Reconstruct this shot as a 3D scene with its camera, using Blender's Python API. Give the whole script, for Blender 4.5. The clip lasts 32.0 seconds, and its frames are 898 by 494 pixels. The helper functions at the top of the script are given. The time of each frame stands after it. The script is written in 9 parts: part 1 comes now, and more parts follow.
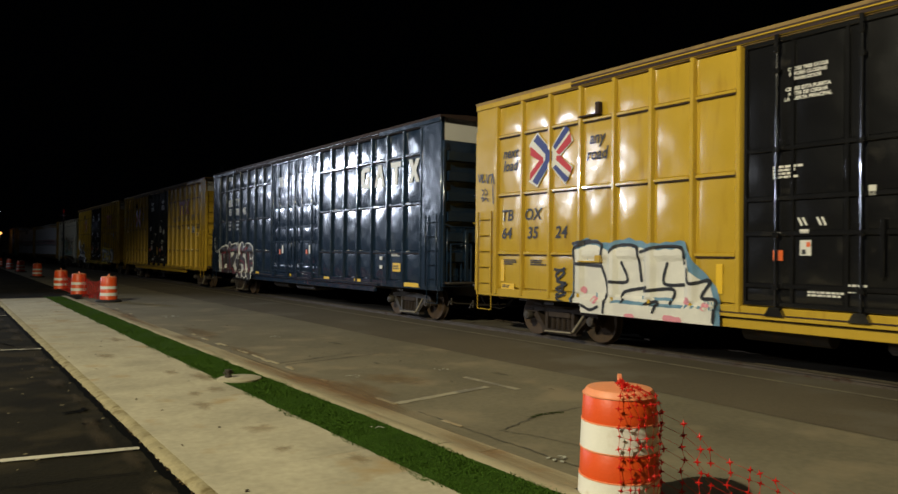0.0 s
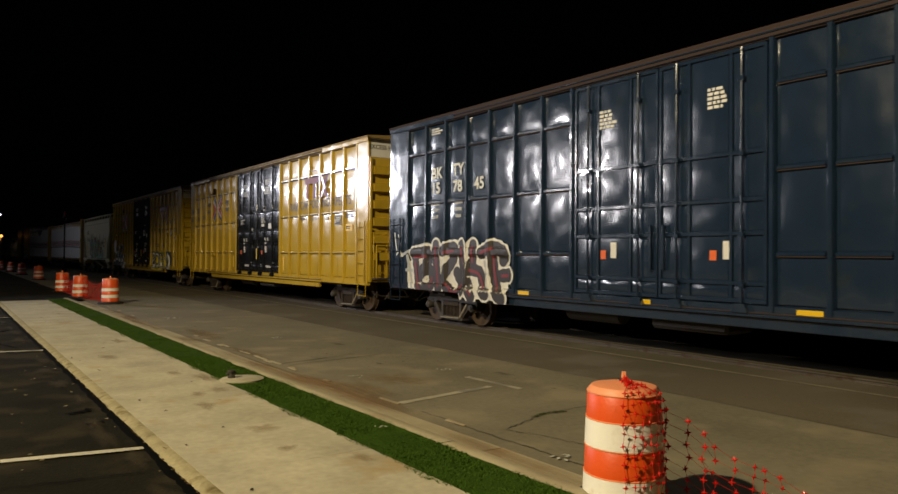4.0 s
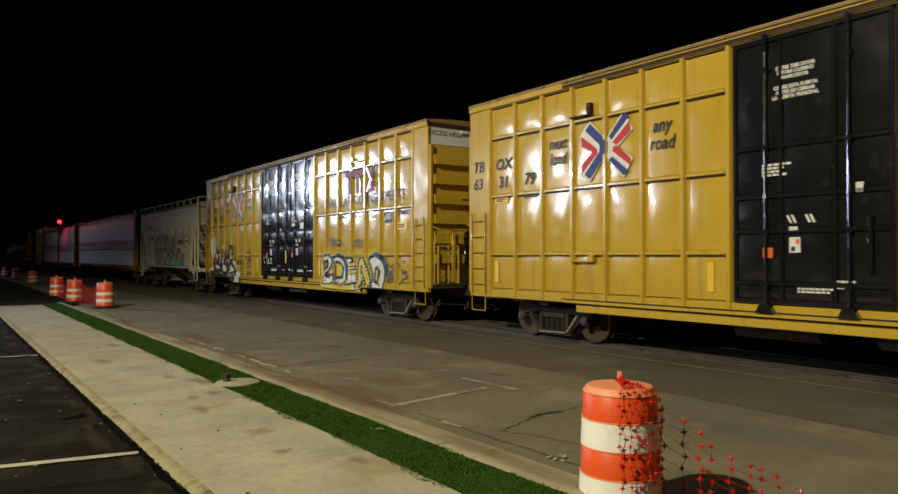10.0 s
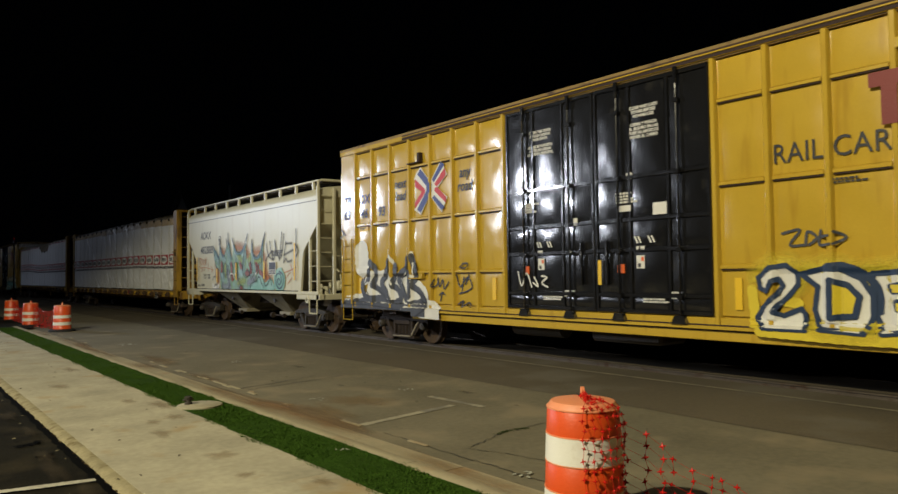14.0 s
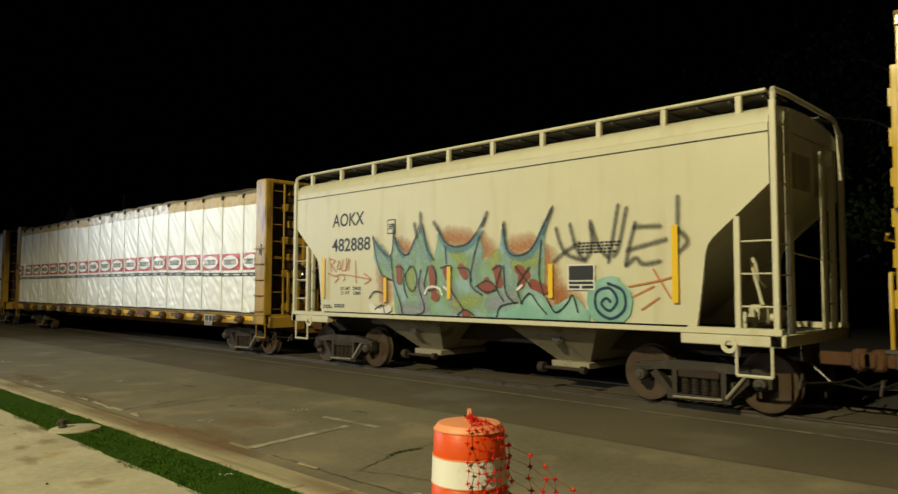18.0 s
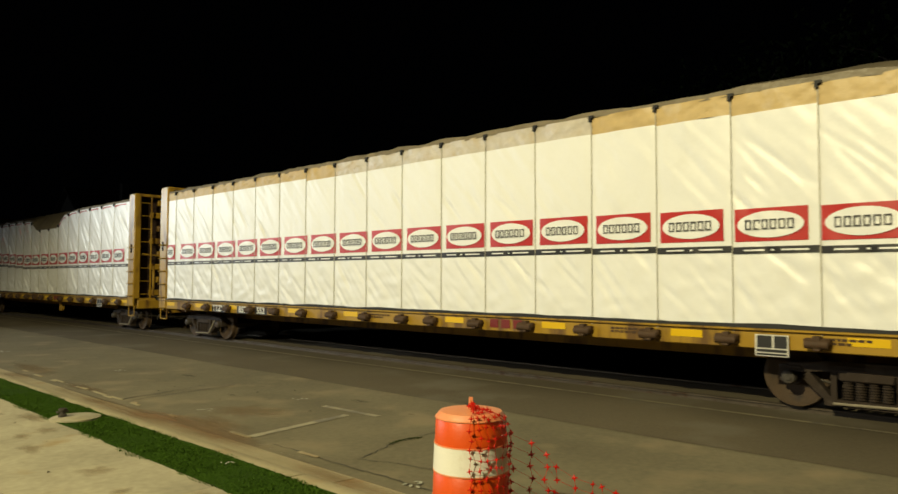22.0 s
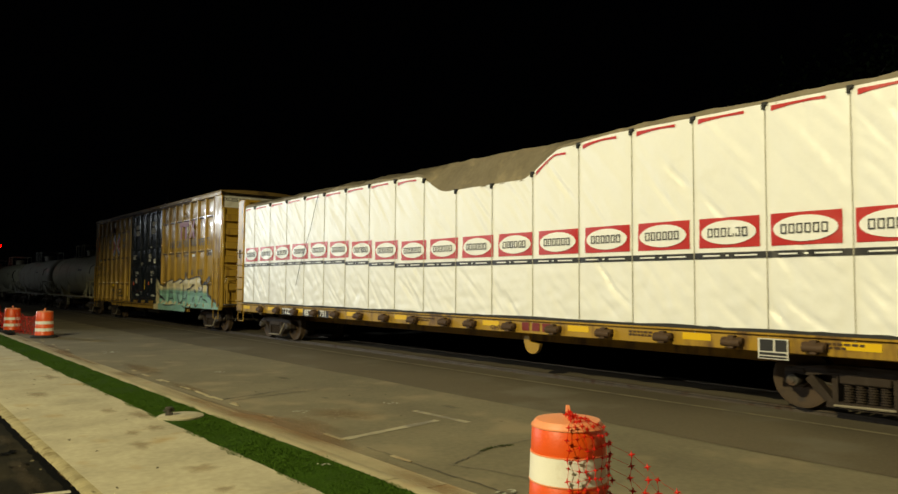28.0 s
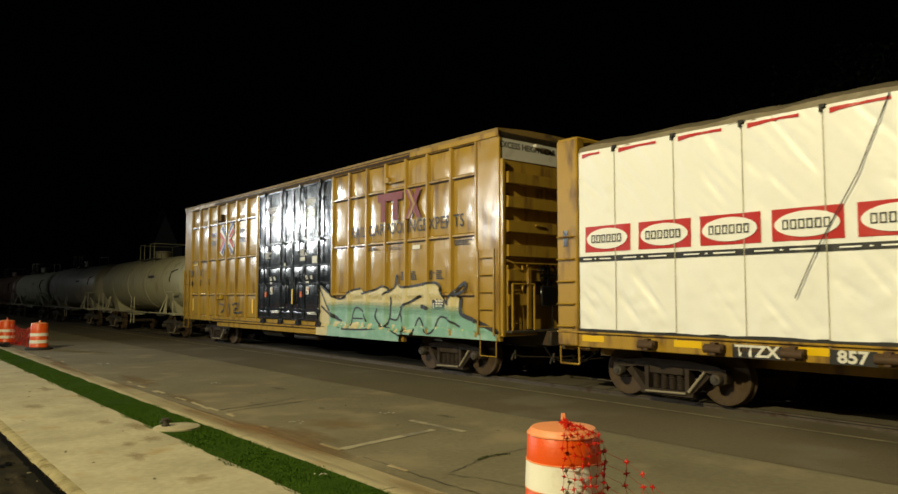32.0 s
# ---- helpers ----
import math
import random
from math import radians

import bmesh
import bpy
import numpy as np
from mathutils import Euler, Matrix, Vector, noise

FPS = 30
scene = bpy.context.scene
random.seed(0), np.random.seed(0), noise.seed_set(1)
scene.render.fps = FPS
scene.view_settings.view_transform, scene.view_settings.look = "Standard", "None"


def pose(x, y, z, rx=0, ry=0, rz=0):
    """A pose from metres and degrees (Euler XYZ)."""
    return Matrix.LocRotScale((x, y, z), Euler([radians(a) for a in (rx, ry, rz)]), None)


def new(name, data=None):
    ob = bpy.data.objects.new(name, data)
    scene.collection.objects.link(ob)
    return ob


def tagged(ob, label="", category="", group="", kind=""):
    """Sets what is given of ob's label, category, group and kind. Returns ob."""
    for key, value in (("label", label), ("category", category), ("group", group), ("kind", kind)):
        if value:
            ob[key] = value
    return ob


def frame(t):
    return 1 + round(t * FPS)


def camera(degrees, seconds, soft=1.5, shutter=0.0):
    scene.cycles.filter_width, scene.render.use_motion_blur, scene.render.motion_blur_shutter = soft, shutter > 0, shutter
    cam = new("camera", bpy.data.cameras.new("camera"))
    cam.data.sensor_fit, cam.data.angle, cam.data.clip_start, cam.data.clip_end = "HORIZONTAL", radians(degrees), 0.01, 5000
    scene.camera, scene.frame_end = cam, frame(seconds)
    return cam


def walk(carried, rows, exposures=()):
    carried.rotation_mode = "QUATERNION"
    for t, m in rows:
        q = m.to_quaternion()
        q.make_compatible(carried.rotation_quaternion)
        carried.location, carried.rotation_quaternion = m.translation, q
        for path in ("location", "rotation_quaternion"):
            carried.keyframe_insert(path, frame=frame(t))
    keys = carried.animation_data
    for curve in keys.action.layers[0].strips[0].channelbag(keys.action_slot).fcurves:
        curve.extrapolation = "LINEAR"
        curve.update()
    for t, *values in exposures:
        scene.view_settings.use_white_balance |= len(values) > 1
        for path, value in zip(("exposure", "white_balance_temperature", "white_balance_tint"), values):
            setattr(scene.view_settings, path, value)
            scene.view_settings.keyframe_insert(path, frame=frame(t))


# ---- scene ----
import functools
import itertools
cam = camera(64.19, 32.0, soft=1.5, shutter=0.2)
PATH = [
    (0.0, pose(-0.000, 0.000, 1.860, 90.53, -0.65, -35.38)),
    (0.5, pose(-0.008, 0.023, 1.854, 90.40, -0.70, -35.37)),
    (1.0, pose(-0.018, 0.028, 1.848, 90.34, -0.74, -35.43)),
    (1.5, pose(-0.015, 0.020, 1.838, 90.39, -0.78, -35.40)),
    (2.0, pose(-0.021, 0.028, 1.838, 90.54, -0.69, -35.42)),
    (2.5, pose(-0.042, 0.006, 1.841, 90.68, -0.65, -35.46)),
    (3.0, pose(-0.025, 0.007, 1.837, 90.71, -0.58, -35.43)),
    (3.5, pose(-0.019, 0.009, 1.838, 90.65, -0.49, -35.35)),
    (5.5, pose(-0.037, 0.010, 1.839, 90.70, -0.32, -35.36)),
    (6.0, pose(-0.034, 0.012, 1.831, 90.85, -0.27, -35.37)),
    (6.5, pose(-0.030, 0.009, 1.838, 90.77, -0.08, -35.54)),
    (7.0, pose(-0.019, 0.017, 1.839, 90.71, 0.08, -35.55)),
    (7.5, pose(-0.016, 0.021, 1.834, 90.75, 0.07, -35.62)),
    (8.0, pose(-0.022, 0.017, 1.835, 90.75, 0.21, -35.72)),
    (8.5, pose(-0.019, 0.016, 1.838, 90.67, 0.16, -35.72)),
    (9.0, pose(-0.021, 0.008, 1.834, 90.77, 0.17, -35.66)),
    (9.5, pose(-0.018, 0.002, 1.843, 90.78, 0.17, -35.68)),
    (10.0, pose(-0.008, 0.014, 1.836, 90.75, 0.02, -35.67)),
    (10.5, pose(0.002, 0.022, 1.843, 90.66, -0.08, -35.65)),
    (11.0, pose(-0.001, 0.025, 1.846, 90.59, -0.18, -35.79)),
    (11.5, pose(-0.014, 0.013, 1.850, 90.62, -0.23, -35.61)),
    (12.0, pose(0.000, 0.000, 1.850, 90.69, 0.19, -36.29)),
    (12.5, pose(0.006, -0.010, 1.853, 91.19, 0.81, -36.95)),
    (13.0, pose(0.031, -0.001, 1.849, 91.41, 1.04, -37.95)),
    (13.5, pose(0.010, -0.023, 1.847, 91.71, 0.92, -38.29)),
    (14.0, pose(-0.000, -0.020, 1.842, 92.12, 0.71, -38.33)),
    (14.5, pose(-0.006, -0.021, 1.841, 92.46, 0.54, -38.53)),
    (15.0, pose(-0.007, -0.027, 1.831, 92.87, 0.23, -38.79)),
    (15.5, pose(-0.014, -0.026, 1.841, 92.94, 0.13, -38.87)),
    (17.5, pose(0.076, -0.098, 1.882, 93.05, -0.23, -45.66)),
    (18.0, pose(0.072, -0.114, 1.885, 93.39, -0.14, -45.82)),
    (18.5, pose(0.072, -0.111, 1.881, 93.38, -0.08, -45.81)),
    (19.0, pose(0.079, -0.098, 1.874, 93.13, 0.02, -45.67)),
    (19.5, pose(0.090, -0.091, 1.867, 92.83, 0.02, -45.88)),
    (20.0, pose(0.074, -0.111, 1.877, 92.70, 0.03, -46.61)),
    (20.5, pose(0.073, -0.112, 1.872, 92.77, -0.12, -47.09)),
    (21.0, pose(0.066, -0.112, 1.876, 92.75, -0.05, -47.57)),
    (21.5, pose(0.070, -0.098, 1.874, 92.66, -0.09, -47.23)),
    (22.0, pose(0.059, -0.084, 1.869, 92.64, -0.18, -46.01)),
    (22.5, pose(0.046, -0.048, 1.876, 92.39, -0.30, -43.45)),
    (23.0, pose(0.030, -0.011, 1.870, 92.28, -0.62, -41.07)),
    (23.5, pose(0.030, -0.002, 1.874, 92.13, -0.69, -39.64)),
    (24.0, pose(0.036, -0.010, 1.880, 92.15, -0.54, -39.49)),
    (24.5, pose(0.033, 0.004, 1.891, 92.12, -0.51, -39.60)),
    (25.0, pose(0.023, 0.003, 1.883, 92.53, -0.55, -39.08)),
    (25.5, pose(0.009, -0.002, 1.867, 92.86, -0.61, -38.94)),
    (27.5, pose(0.018, -0.016, 1.879, 93.13, -0.26, -39.34)),
    (28.0, pose(0.038, 0.008, 1.859, 93.12, -0.39, -39.27)),
    (28.5, pose(0.025, -0.003, 1.866, 92.88, -0.45, -39.36)),
    (29.0, pose(0.018, -0.013, 1.872, 92.69, -0.39, -39.35)),
    (29.5, pose(0.018, -0.013, 1.862, 92.68, -0.34, -39.17)),
    (30.0, pose(0.006, -0.030, 1.863, 92.70, -0.41, -39.12)),
    (30.5, pose(0.007, -0.030, 1.863, 93.10, -0.44, -39.13)),
    (31.0, pose(0.017, -0.023, 1.866, 93.59, -0.34, -39.39)),
    (31.5, pose(0.006, -0.031, 1.865, 93.80, -0.27, -39.49)),
    (32.0, pose(0.005, -0.034, 1.859, 93.88, -0.08, -39.61)),
]
walk(cam, PATH, [(0.0, 0.02, 6450, 10), (1.0, 0.02, 6700, 11), (1.8, 0.05, 6450, 10), (3.2, 0.08, 7100, 14), (5.5, 0.08, 7500, 15), (7.3, 0.14, 7300, 13), (9.0, 0.06, 6400, 10), (14.0, 0.05, 6450, 10), (17.5, 0.19, 7100, 2), (19.0, 0.14, 7500, 2), (23.0, 0.21, 7700, 1), (30.0, 0.20, 7700, 1), (32.0, 0.20, 7900, 2)])

# metres that the train has gone, by seconds
RUN = [(0.0, 0.00), (2.0, 8.13), (3.5, 14.10), (5.5, 22.04), (8.0, 32.04), (10.0, 40.05), (12.0, 48.04), (14.0, 56.09), (15.5, 62.10), (17.5, 70.11), (19.0, 76.22), (21.0, 84.32), (22.5, 90.23), (24.0, 95.96), (25.5, 101.64), (27.5, 109.34), (29.0, 115.09), (30.5, 120.84), (32.0, 126.62)]

# ---- light ----
world = bpy.data.worlds.new("night")
scene.world = world
world.use_nodes = True
world.node_tree.nodes["Background"].inputs[0].default_value = (0.35, 0.45, 0.7, 1)
world.node_tree.nodes["Background"].inputs[1].default_value = 0.0004
scene.view_settings.exposure = 0.0


def street_light(name, at, watts, colour, radius, kind="POINT"):
    data = bpy.data.lights.new(name, kind)
    data.energy, data.color, data.shadow_soft_size = watts, colour, radius
    ob = new(name, data)
    ob.location = at
    return ob


LAMP_WARM = (-13.0, 4.2, 14.5)
LAMP_COOL = (-5.5, 50.0, 7.6)
LAMP_MID = (-8.0, 28.5, 6.5)
LAMP_CROSSING = (-7.0, 70.0, 8.5)
# the tall lamp's reflector cuts its light off towards the horizon
lot_lamp = street_light("warm_lamp", LAMP_WARM, 22300, (1.0, 0.91, 0.63), 0.25, "SPOT")
lot_lamp.data.spot_size, lot_lamp.data.spot_blend = radians(156), 0.14
flood = street_light("cool_lamp", LAMP_COOL, 10800, (0.74, 0.83, 1.0), 0.2, "SPOT")
flood.data.spot_size, flood.data.spot_blend = radians(40), 1.0
flood.rotation_euler = (Vector((10.4, 17.0, 5.0)) - Vector(LAMP_COOL)).to_track_quat("-Z", "Y").to_euler()
side_lamp = street_light("side_lamp", LAMP_MID, 3100, (0.84, 0.89, 1.0), 0.16, "SPOT")
side_lamp.data.spot_size, side_lamp.data.spot_blend = radians(110), 0.9
side_lamp.rotation_euler = (Vector((10.4, 13.0, 2.5)) - Vector(LAMP_MID)).to_track_quat("-Z", "Y").to_euler()
street_light("crossing_lamp", LAMP_CROSSING, 900, (0.72, 0.80, 1.0), 0.2)


# ---- materials ----
def surf(name, col, rough=0.5, metal=0.0, var=0.18, scale=1.2, grain=40.0, bump=0.15, dirt=None, dirt_scale=2.0, dirt_cut=0.55, coat=0.0, dent=0.0, spec=0.5, streak=0.0):
    """Painted, cast or mineral surface: colour drifting at two scales, fine relief, patches of dirt."""
    m = bpy.data.materials.new(name)
    m.use_nodes = True
    nt = m.node_tree
    n, l = nt.nodes, nt.links
    bsdf = n["Principled BSDF"]
    tc, info, add = n.new("ShaderNodeTexCoord"), n.new("ShaderNodeObjectInfo"), n.new("ShaderNodeVectorMath")
    mul = n.new("ShaderNodeMath")
    mul.operation, mul.inputs[1].default_value = "MULTIPLY", 37.0
    l.new(info.outputs["Random"], mul.inputs[0])
    l.new(tc.outputs["Object"], add.inputs[0])
    l.new(mul.outputs[0], add.inputs[1])

    def noise_at(s, detail=5.0):
        t = n.new("ShaderNodeTexNoise")
        t.inputs["Scale"].default_value, t.inputs["Detail"].default_value = s, detail
        l.new(add.outputs[0], t.inputs["Vector"])
        return t
    big, fine = noise_at(scale), noise_at(grain, 3.0)
    mix = n.new("ShaderNodeMix")
    mix.data_type = "RGBA"
    mix.inputs["A"].default_value = (*[c * (1 - var) for c in col], 1)
    mix.inputs["B"].default_value = (*[min(1, c * (1 + var)) for c in col], 1)
    l.new(big.outputs["Fac"], mix.inputs["Factor"])
    mix2 = n.new("ShaderNodeMix")
    mix2.data_type, mix2.blend_type = "RGBA", "MULTIPLY"
    mix2.inputs["Factor"].default_value = var
    l.new(mix.outputs["Result"], mix2.inputs["A"])
    l.new(fine.outputs["Fac"], mix2.inputs["B"])
    out = mix2.outputs["Result"]
    if dirt:
        spots = noise_at(dirt_scale, 8.0)
        if streak:
            drawn = n.new("ShaderNodeVectorMath")
            drawn.operation, drawn.inputs[1].default_value = "MULTIPLY", (1.0, 1.0, streak)
            l.new(add.outputs[0], drawn.inputs[0])
            l.new(drawn.outputs[0], spots.inputs["Vector"])
        ramp = n.new("ShaderNodeValToRGB")
        ramp.color_ramp.elements[0].position, ramp.color_ramp.elements[1].position = dirt_cut, min(1, dirt_cut + 0.16)
        l.new(spots.outputs["Fac"], ramp.inputs["Fac"])
        mix3 = n.new("ShaderNodeMix")
        mix3.data_type = "RGBA"
        mix3.inputs["B"].default_value = (*dirt, 1)
        l.new(ramp.outputs["Color"], mix3.inputs["Factor"])
        l.new(out, mix3.inputs["A"])
        out = mix3.outputs["Result"]
    l.new(out, bsdf.inputs["Base Color"])
    rr = n.new("ShaderNodeMapRange")
    rr.inputs["To Min"].default_value, rr.inputs["To Max"].default_value = max(0.06, rough - 0.04), min(1, rough + 0.06)
    l.new(big.outputs["Fac"], rr.inputs["Value"])
    l.new(rr.outputs["Result"], bsdf.inputs["Roughness"])
    bsdf.inputs["Metallic"].default_value = metal
    bsdf.inputs["Coat Weight"].default_value, bsdf.inputs["Coat Roughness"].default_value = coat, 0.07
    bsdf.inputs["Specular IOR Level"].default_value = spec
    b = n.new("ShaderNodeBump")
    b.inputs["Strength"].default_value, b.inputs["Distance"].default_value = bump, 0.02
    l.new(fine.outputs["Fac"], b.inputs["Height"])
    l.new(b.outputs["Normal"], bsdf.inputs["Normal"])
    if dent:
        sag, b2 = noise_at(1.7, 1.0), n.new("ShaderNodeBump")
        b2.inputs["Strength"].default_value, b2.inputs["Distance"].default_value = dent, 0.03
        l.new(sag.outputs["Fac"], b2.inputs["Height"])
        l.new(b2.outputs["Normal"], b.inputs["Normal"])
        l.new(b2.outputs["Normal"], bsdf.inputs["Coat Normal"])
    return m


def glow(name, col, strength):
    m = bpy.data.materials.new(name)
    m.use_nodes = True
    bsdf = m.node_tree.nodes["Principled BSDF"]
    bsdf.inputs["Base Color"].default_value = (*col, 1)
    bsdf.inputs["Emission Color"].default_value = (*col, 1)
    bsdf.inputs["Emission Strength"].default_value = strength
    return m


def haze_mat(name, col):
    """Thin overspray that fades towards its edges."""
    m = surf(name, col, 0.6, var=0.2, scale=3, grain=30, bump=0.02)
    n, l = m.node_tree.nodes, m.node_tree.links
    soft, cloud, mul = n.new("ShaderNodeAttribute"), n.new("ShaderNodeTexNoise"), n.new("ShaderNodeMath")
    soft.attribute_name, cloud.inputs["Scale"].default_value, cloud.inputs["Detail"].default_value = "soft", 14.0, 4.0
    ramp = n.new("ShaderNodeMapRange")
    ramp.inputs["From Min"].default_value, ramp.inputs["From Max"].default_value = 0.0, 0.55
    ramp.inputs["To Max"].default_value = 0.75
    l.new(cloud.outputs["Fac"], ramp.inputs["Value"])
    mul.operation = "MULTIPLY"
    l.new(soft.outputs["Fac"], mul.inputs[0])
    l.new(ramp.outputs["Result"], mul.inputs[1])
    l.new(mul.outputs[0], n["Principled BSDF"].inputs["Alpha"])
    return m


YELLOW = surf("yellow_paint", (0.56, 0.365, 0.036), 0.21, coat=0.5, dent=0.6, spec=0.8, streak=0.14, var=0.13, bump=0.05, dirt=(0.43, 0.26, 0.025), dirt_scale=5.0, dirt_cut=0.56)
YELLOW_DULL = surf("grimy_yellow_paint", (0.42, 0.25, 0.035), 0.38, var=0.15, bump=0.06, dirt=(0.15, 0.08, 0.025), streak=0.3, dirt_scale=3.5, dirt_cut=0.50)
YELLOW_OLD = surf("weathered_yellow_paint", (0.43, 0.265, 0.048), 0.21, coat=0.5, dent=0.6, spec=0.8, var=0.16, bump=0.06, dirt=(0.20, 0.11, 0.035), streak=0.16, dirt_scale=4.0, dirt_cut=0.53)
BLUE = surf("blue_paint", (0.010, 0.024, 0.050), 0.20, coat=0.7, dent=0.8, spec=0.8, var=0.15, bump=0.06, dirt=(0.018, 0.028, 0.036), dirt_scale=2.0, dirt_cut=0.6)
BLACK = surf("black_paint", (0.009, 0.009, 0.010), 0.18, coat=0.7, dent=0.6, spec=0.8, var=0.2, bump=0.06, dirt=(0.03, 0.028, 0.025), dirt_scale=2.5, dirt_cut=0.62)
BLACK_BLUE = surf("faded_black_paint", (0.014, 0.019, 0.028), 0.2, coat=0.5, dent=0.6, var=0.2, bump=0.06, dirt=(0.04, 0.035, 0.03), dirt_cut=0.6)
WHITE = surf("white_paint", (0.72, 0.70, 0.64), 0.45, var=0.08, bump=0.04, dirt=(0.45, 0.40, 0.32), dirt_cut=0.64)
CREAM = surf("cream_paint", (0.62, 0.585, 0.42), 0.42, var=0.07, bump=0.04, dirt=(0.55, 0.50, 0.34), streak=0.15, dirt_scale=3.0, dirt_cut=0.54)
TANK_GREY = surf("grey_tank_paint", (0.37, 0.355, 0.25), 0.62, var=0.12, bump=0.05, streak=0.3, dirt=(0.25, 0.22, 0.14), dirt_scale=3.0, dirt_cut=0.54)
TANK_WHITE = surf("white_tank_paint", (0.36, 0.35, 0.30), 0.45, var=0.1, bump=0.05, dirt=(0.25, 0.2, 0.14), dirt_scale=1.2, dirt_cut=0.56)
COUPLER_RUST = surf("orange_rusty_casting", (0.11, 0.047, 0.018), 0.85, var=0.35, scale=5, grain=60, bump=0.5)
WHEEL_RUST = surf("orange_rusty_wheel", (0.078, 0.046, 0.022), 0.75, metal=0.1, var=0.4, scale=4, grain=60, bump=0.4, dirt=(0.03, 0.02, 0.014), dirt_scale=5)
RUST = surf("rusty_steel", (0.038, 0.024, 0.015), 0.8, metal=0.15, var=0.35, scale=5, grain=70, bump=0.5, dirt=(0.05, 0.035, 0.025), dirt_scale=6)
STEEL = surf("grimy_steel", (0.075, 0.065, 0.055), 0.6, metal=0.4, var=0.3, scale=6, grain=60, bump=0.35, dirt=(0.10, 0.06, 0.035), dirt_scale=5)
GREY_STEEL = surf("grey_cast_steel", (0.046, 0.037, 0.025), 0.65, metal=0.3, var=0.25, scale=6, grain=60, bump=0.35, dirt=(0.07, 0.05, 0.035), dirt_scale=5)
RAIL = surf("rail_steel", (0.16, 0.13, 0.10), 0.45, metal=0.7, var=0.25, scale=3, grain=30, bump=0.2, dirt=(0.09, 0.05, 0.03), dirt_scale=4)
ROOF = surf("weathered_roof_paint", (0.29, 0.185, 0.055), 0.7, var=0.3, scale=2, bump=0.2, dirt=(0.08, 0.045, 0.02), dirt_scale=3)
# dark brown for rusty parts and for the painted shade under the belts
RUST_SHADE = surf("rusty_seam", (0.035, 0.016, 0.010), 0.8, var=0.3, scale=6)
MARK_RED = surf("red_marking_paint", (0.19, 0.014, 0.009), 0.5, var=0.1)
LOGO_RED = surf("bright_red_paint", (0.52, 0.022, 0.022), 0.5, var=0.08)
LOGO_BLUE = surf("bright_blue_paint", (0.014, 0.03, 0.20), 0.45, var=0.1)
INK = surf("black_marking_paint", (0.02, 0.02, 0.022), 0.5, var=0.1)
LABEL_YELLOW = surf("yellow_reflector", (0.80, 0.50, 0.015), 0.4, var=0.06)
ORANGE_TAG = surf("orange_tag", (0.75, 0.13, 0.02), 0.5, var=0.06)


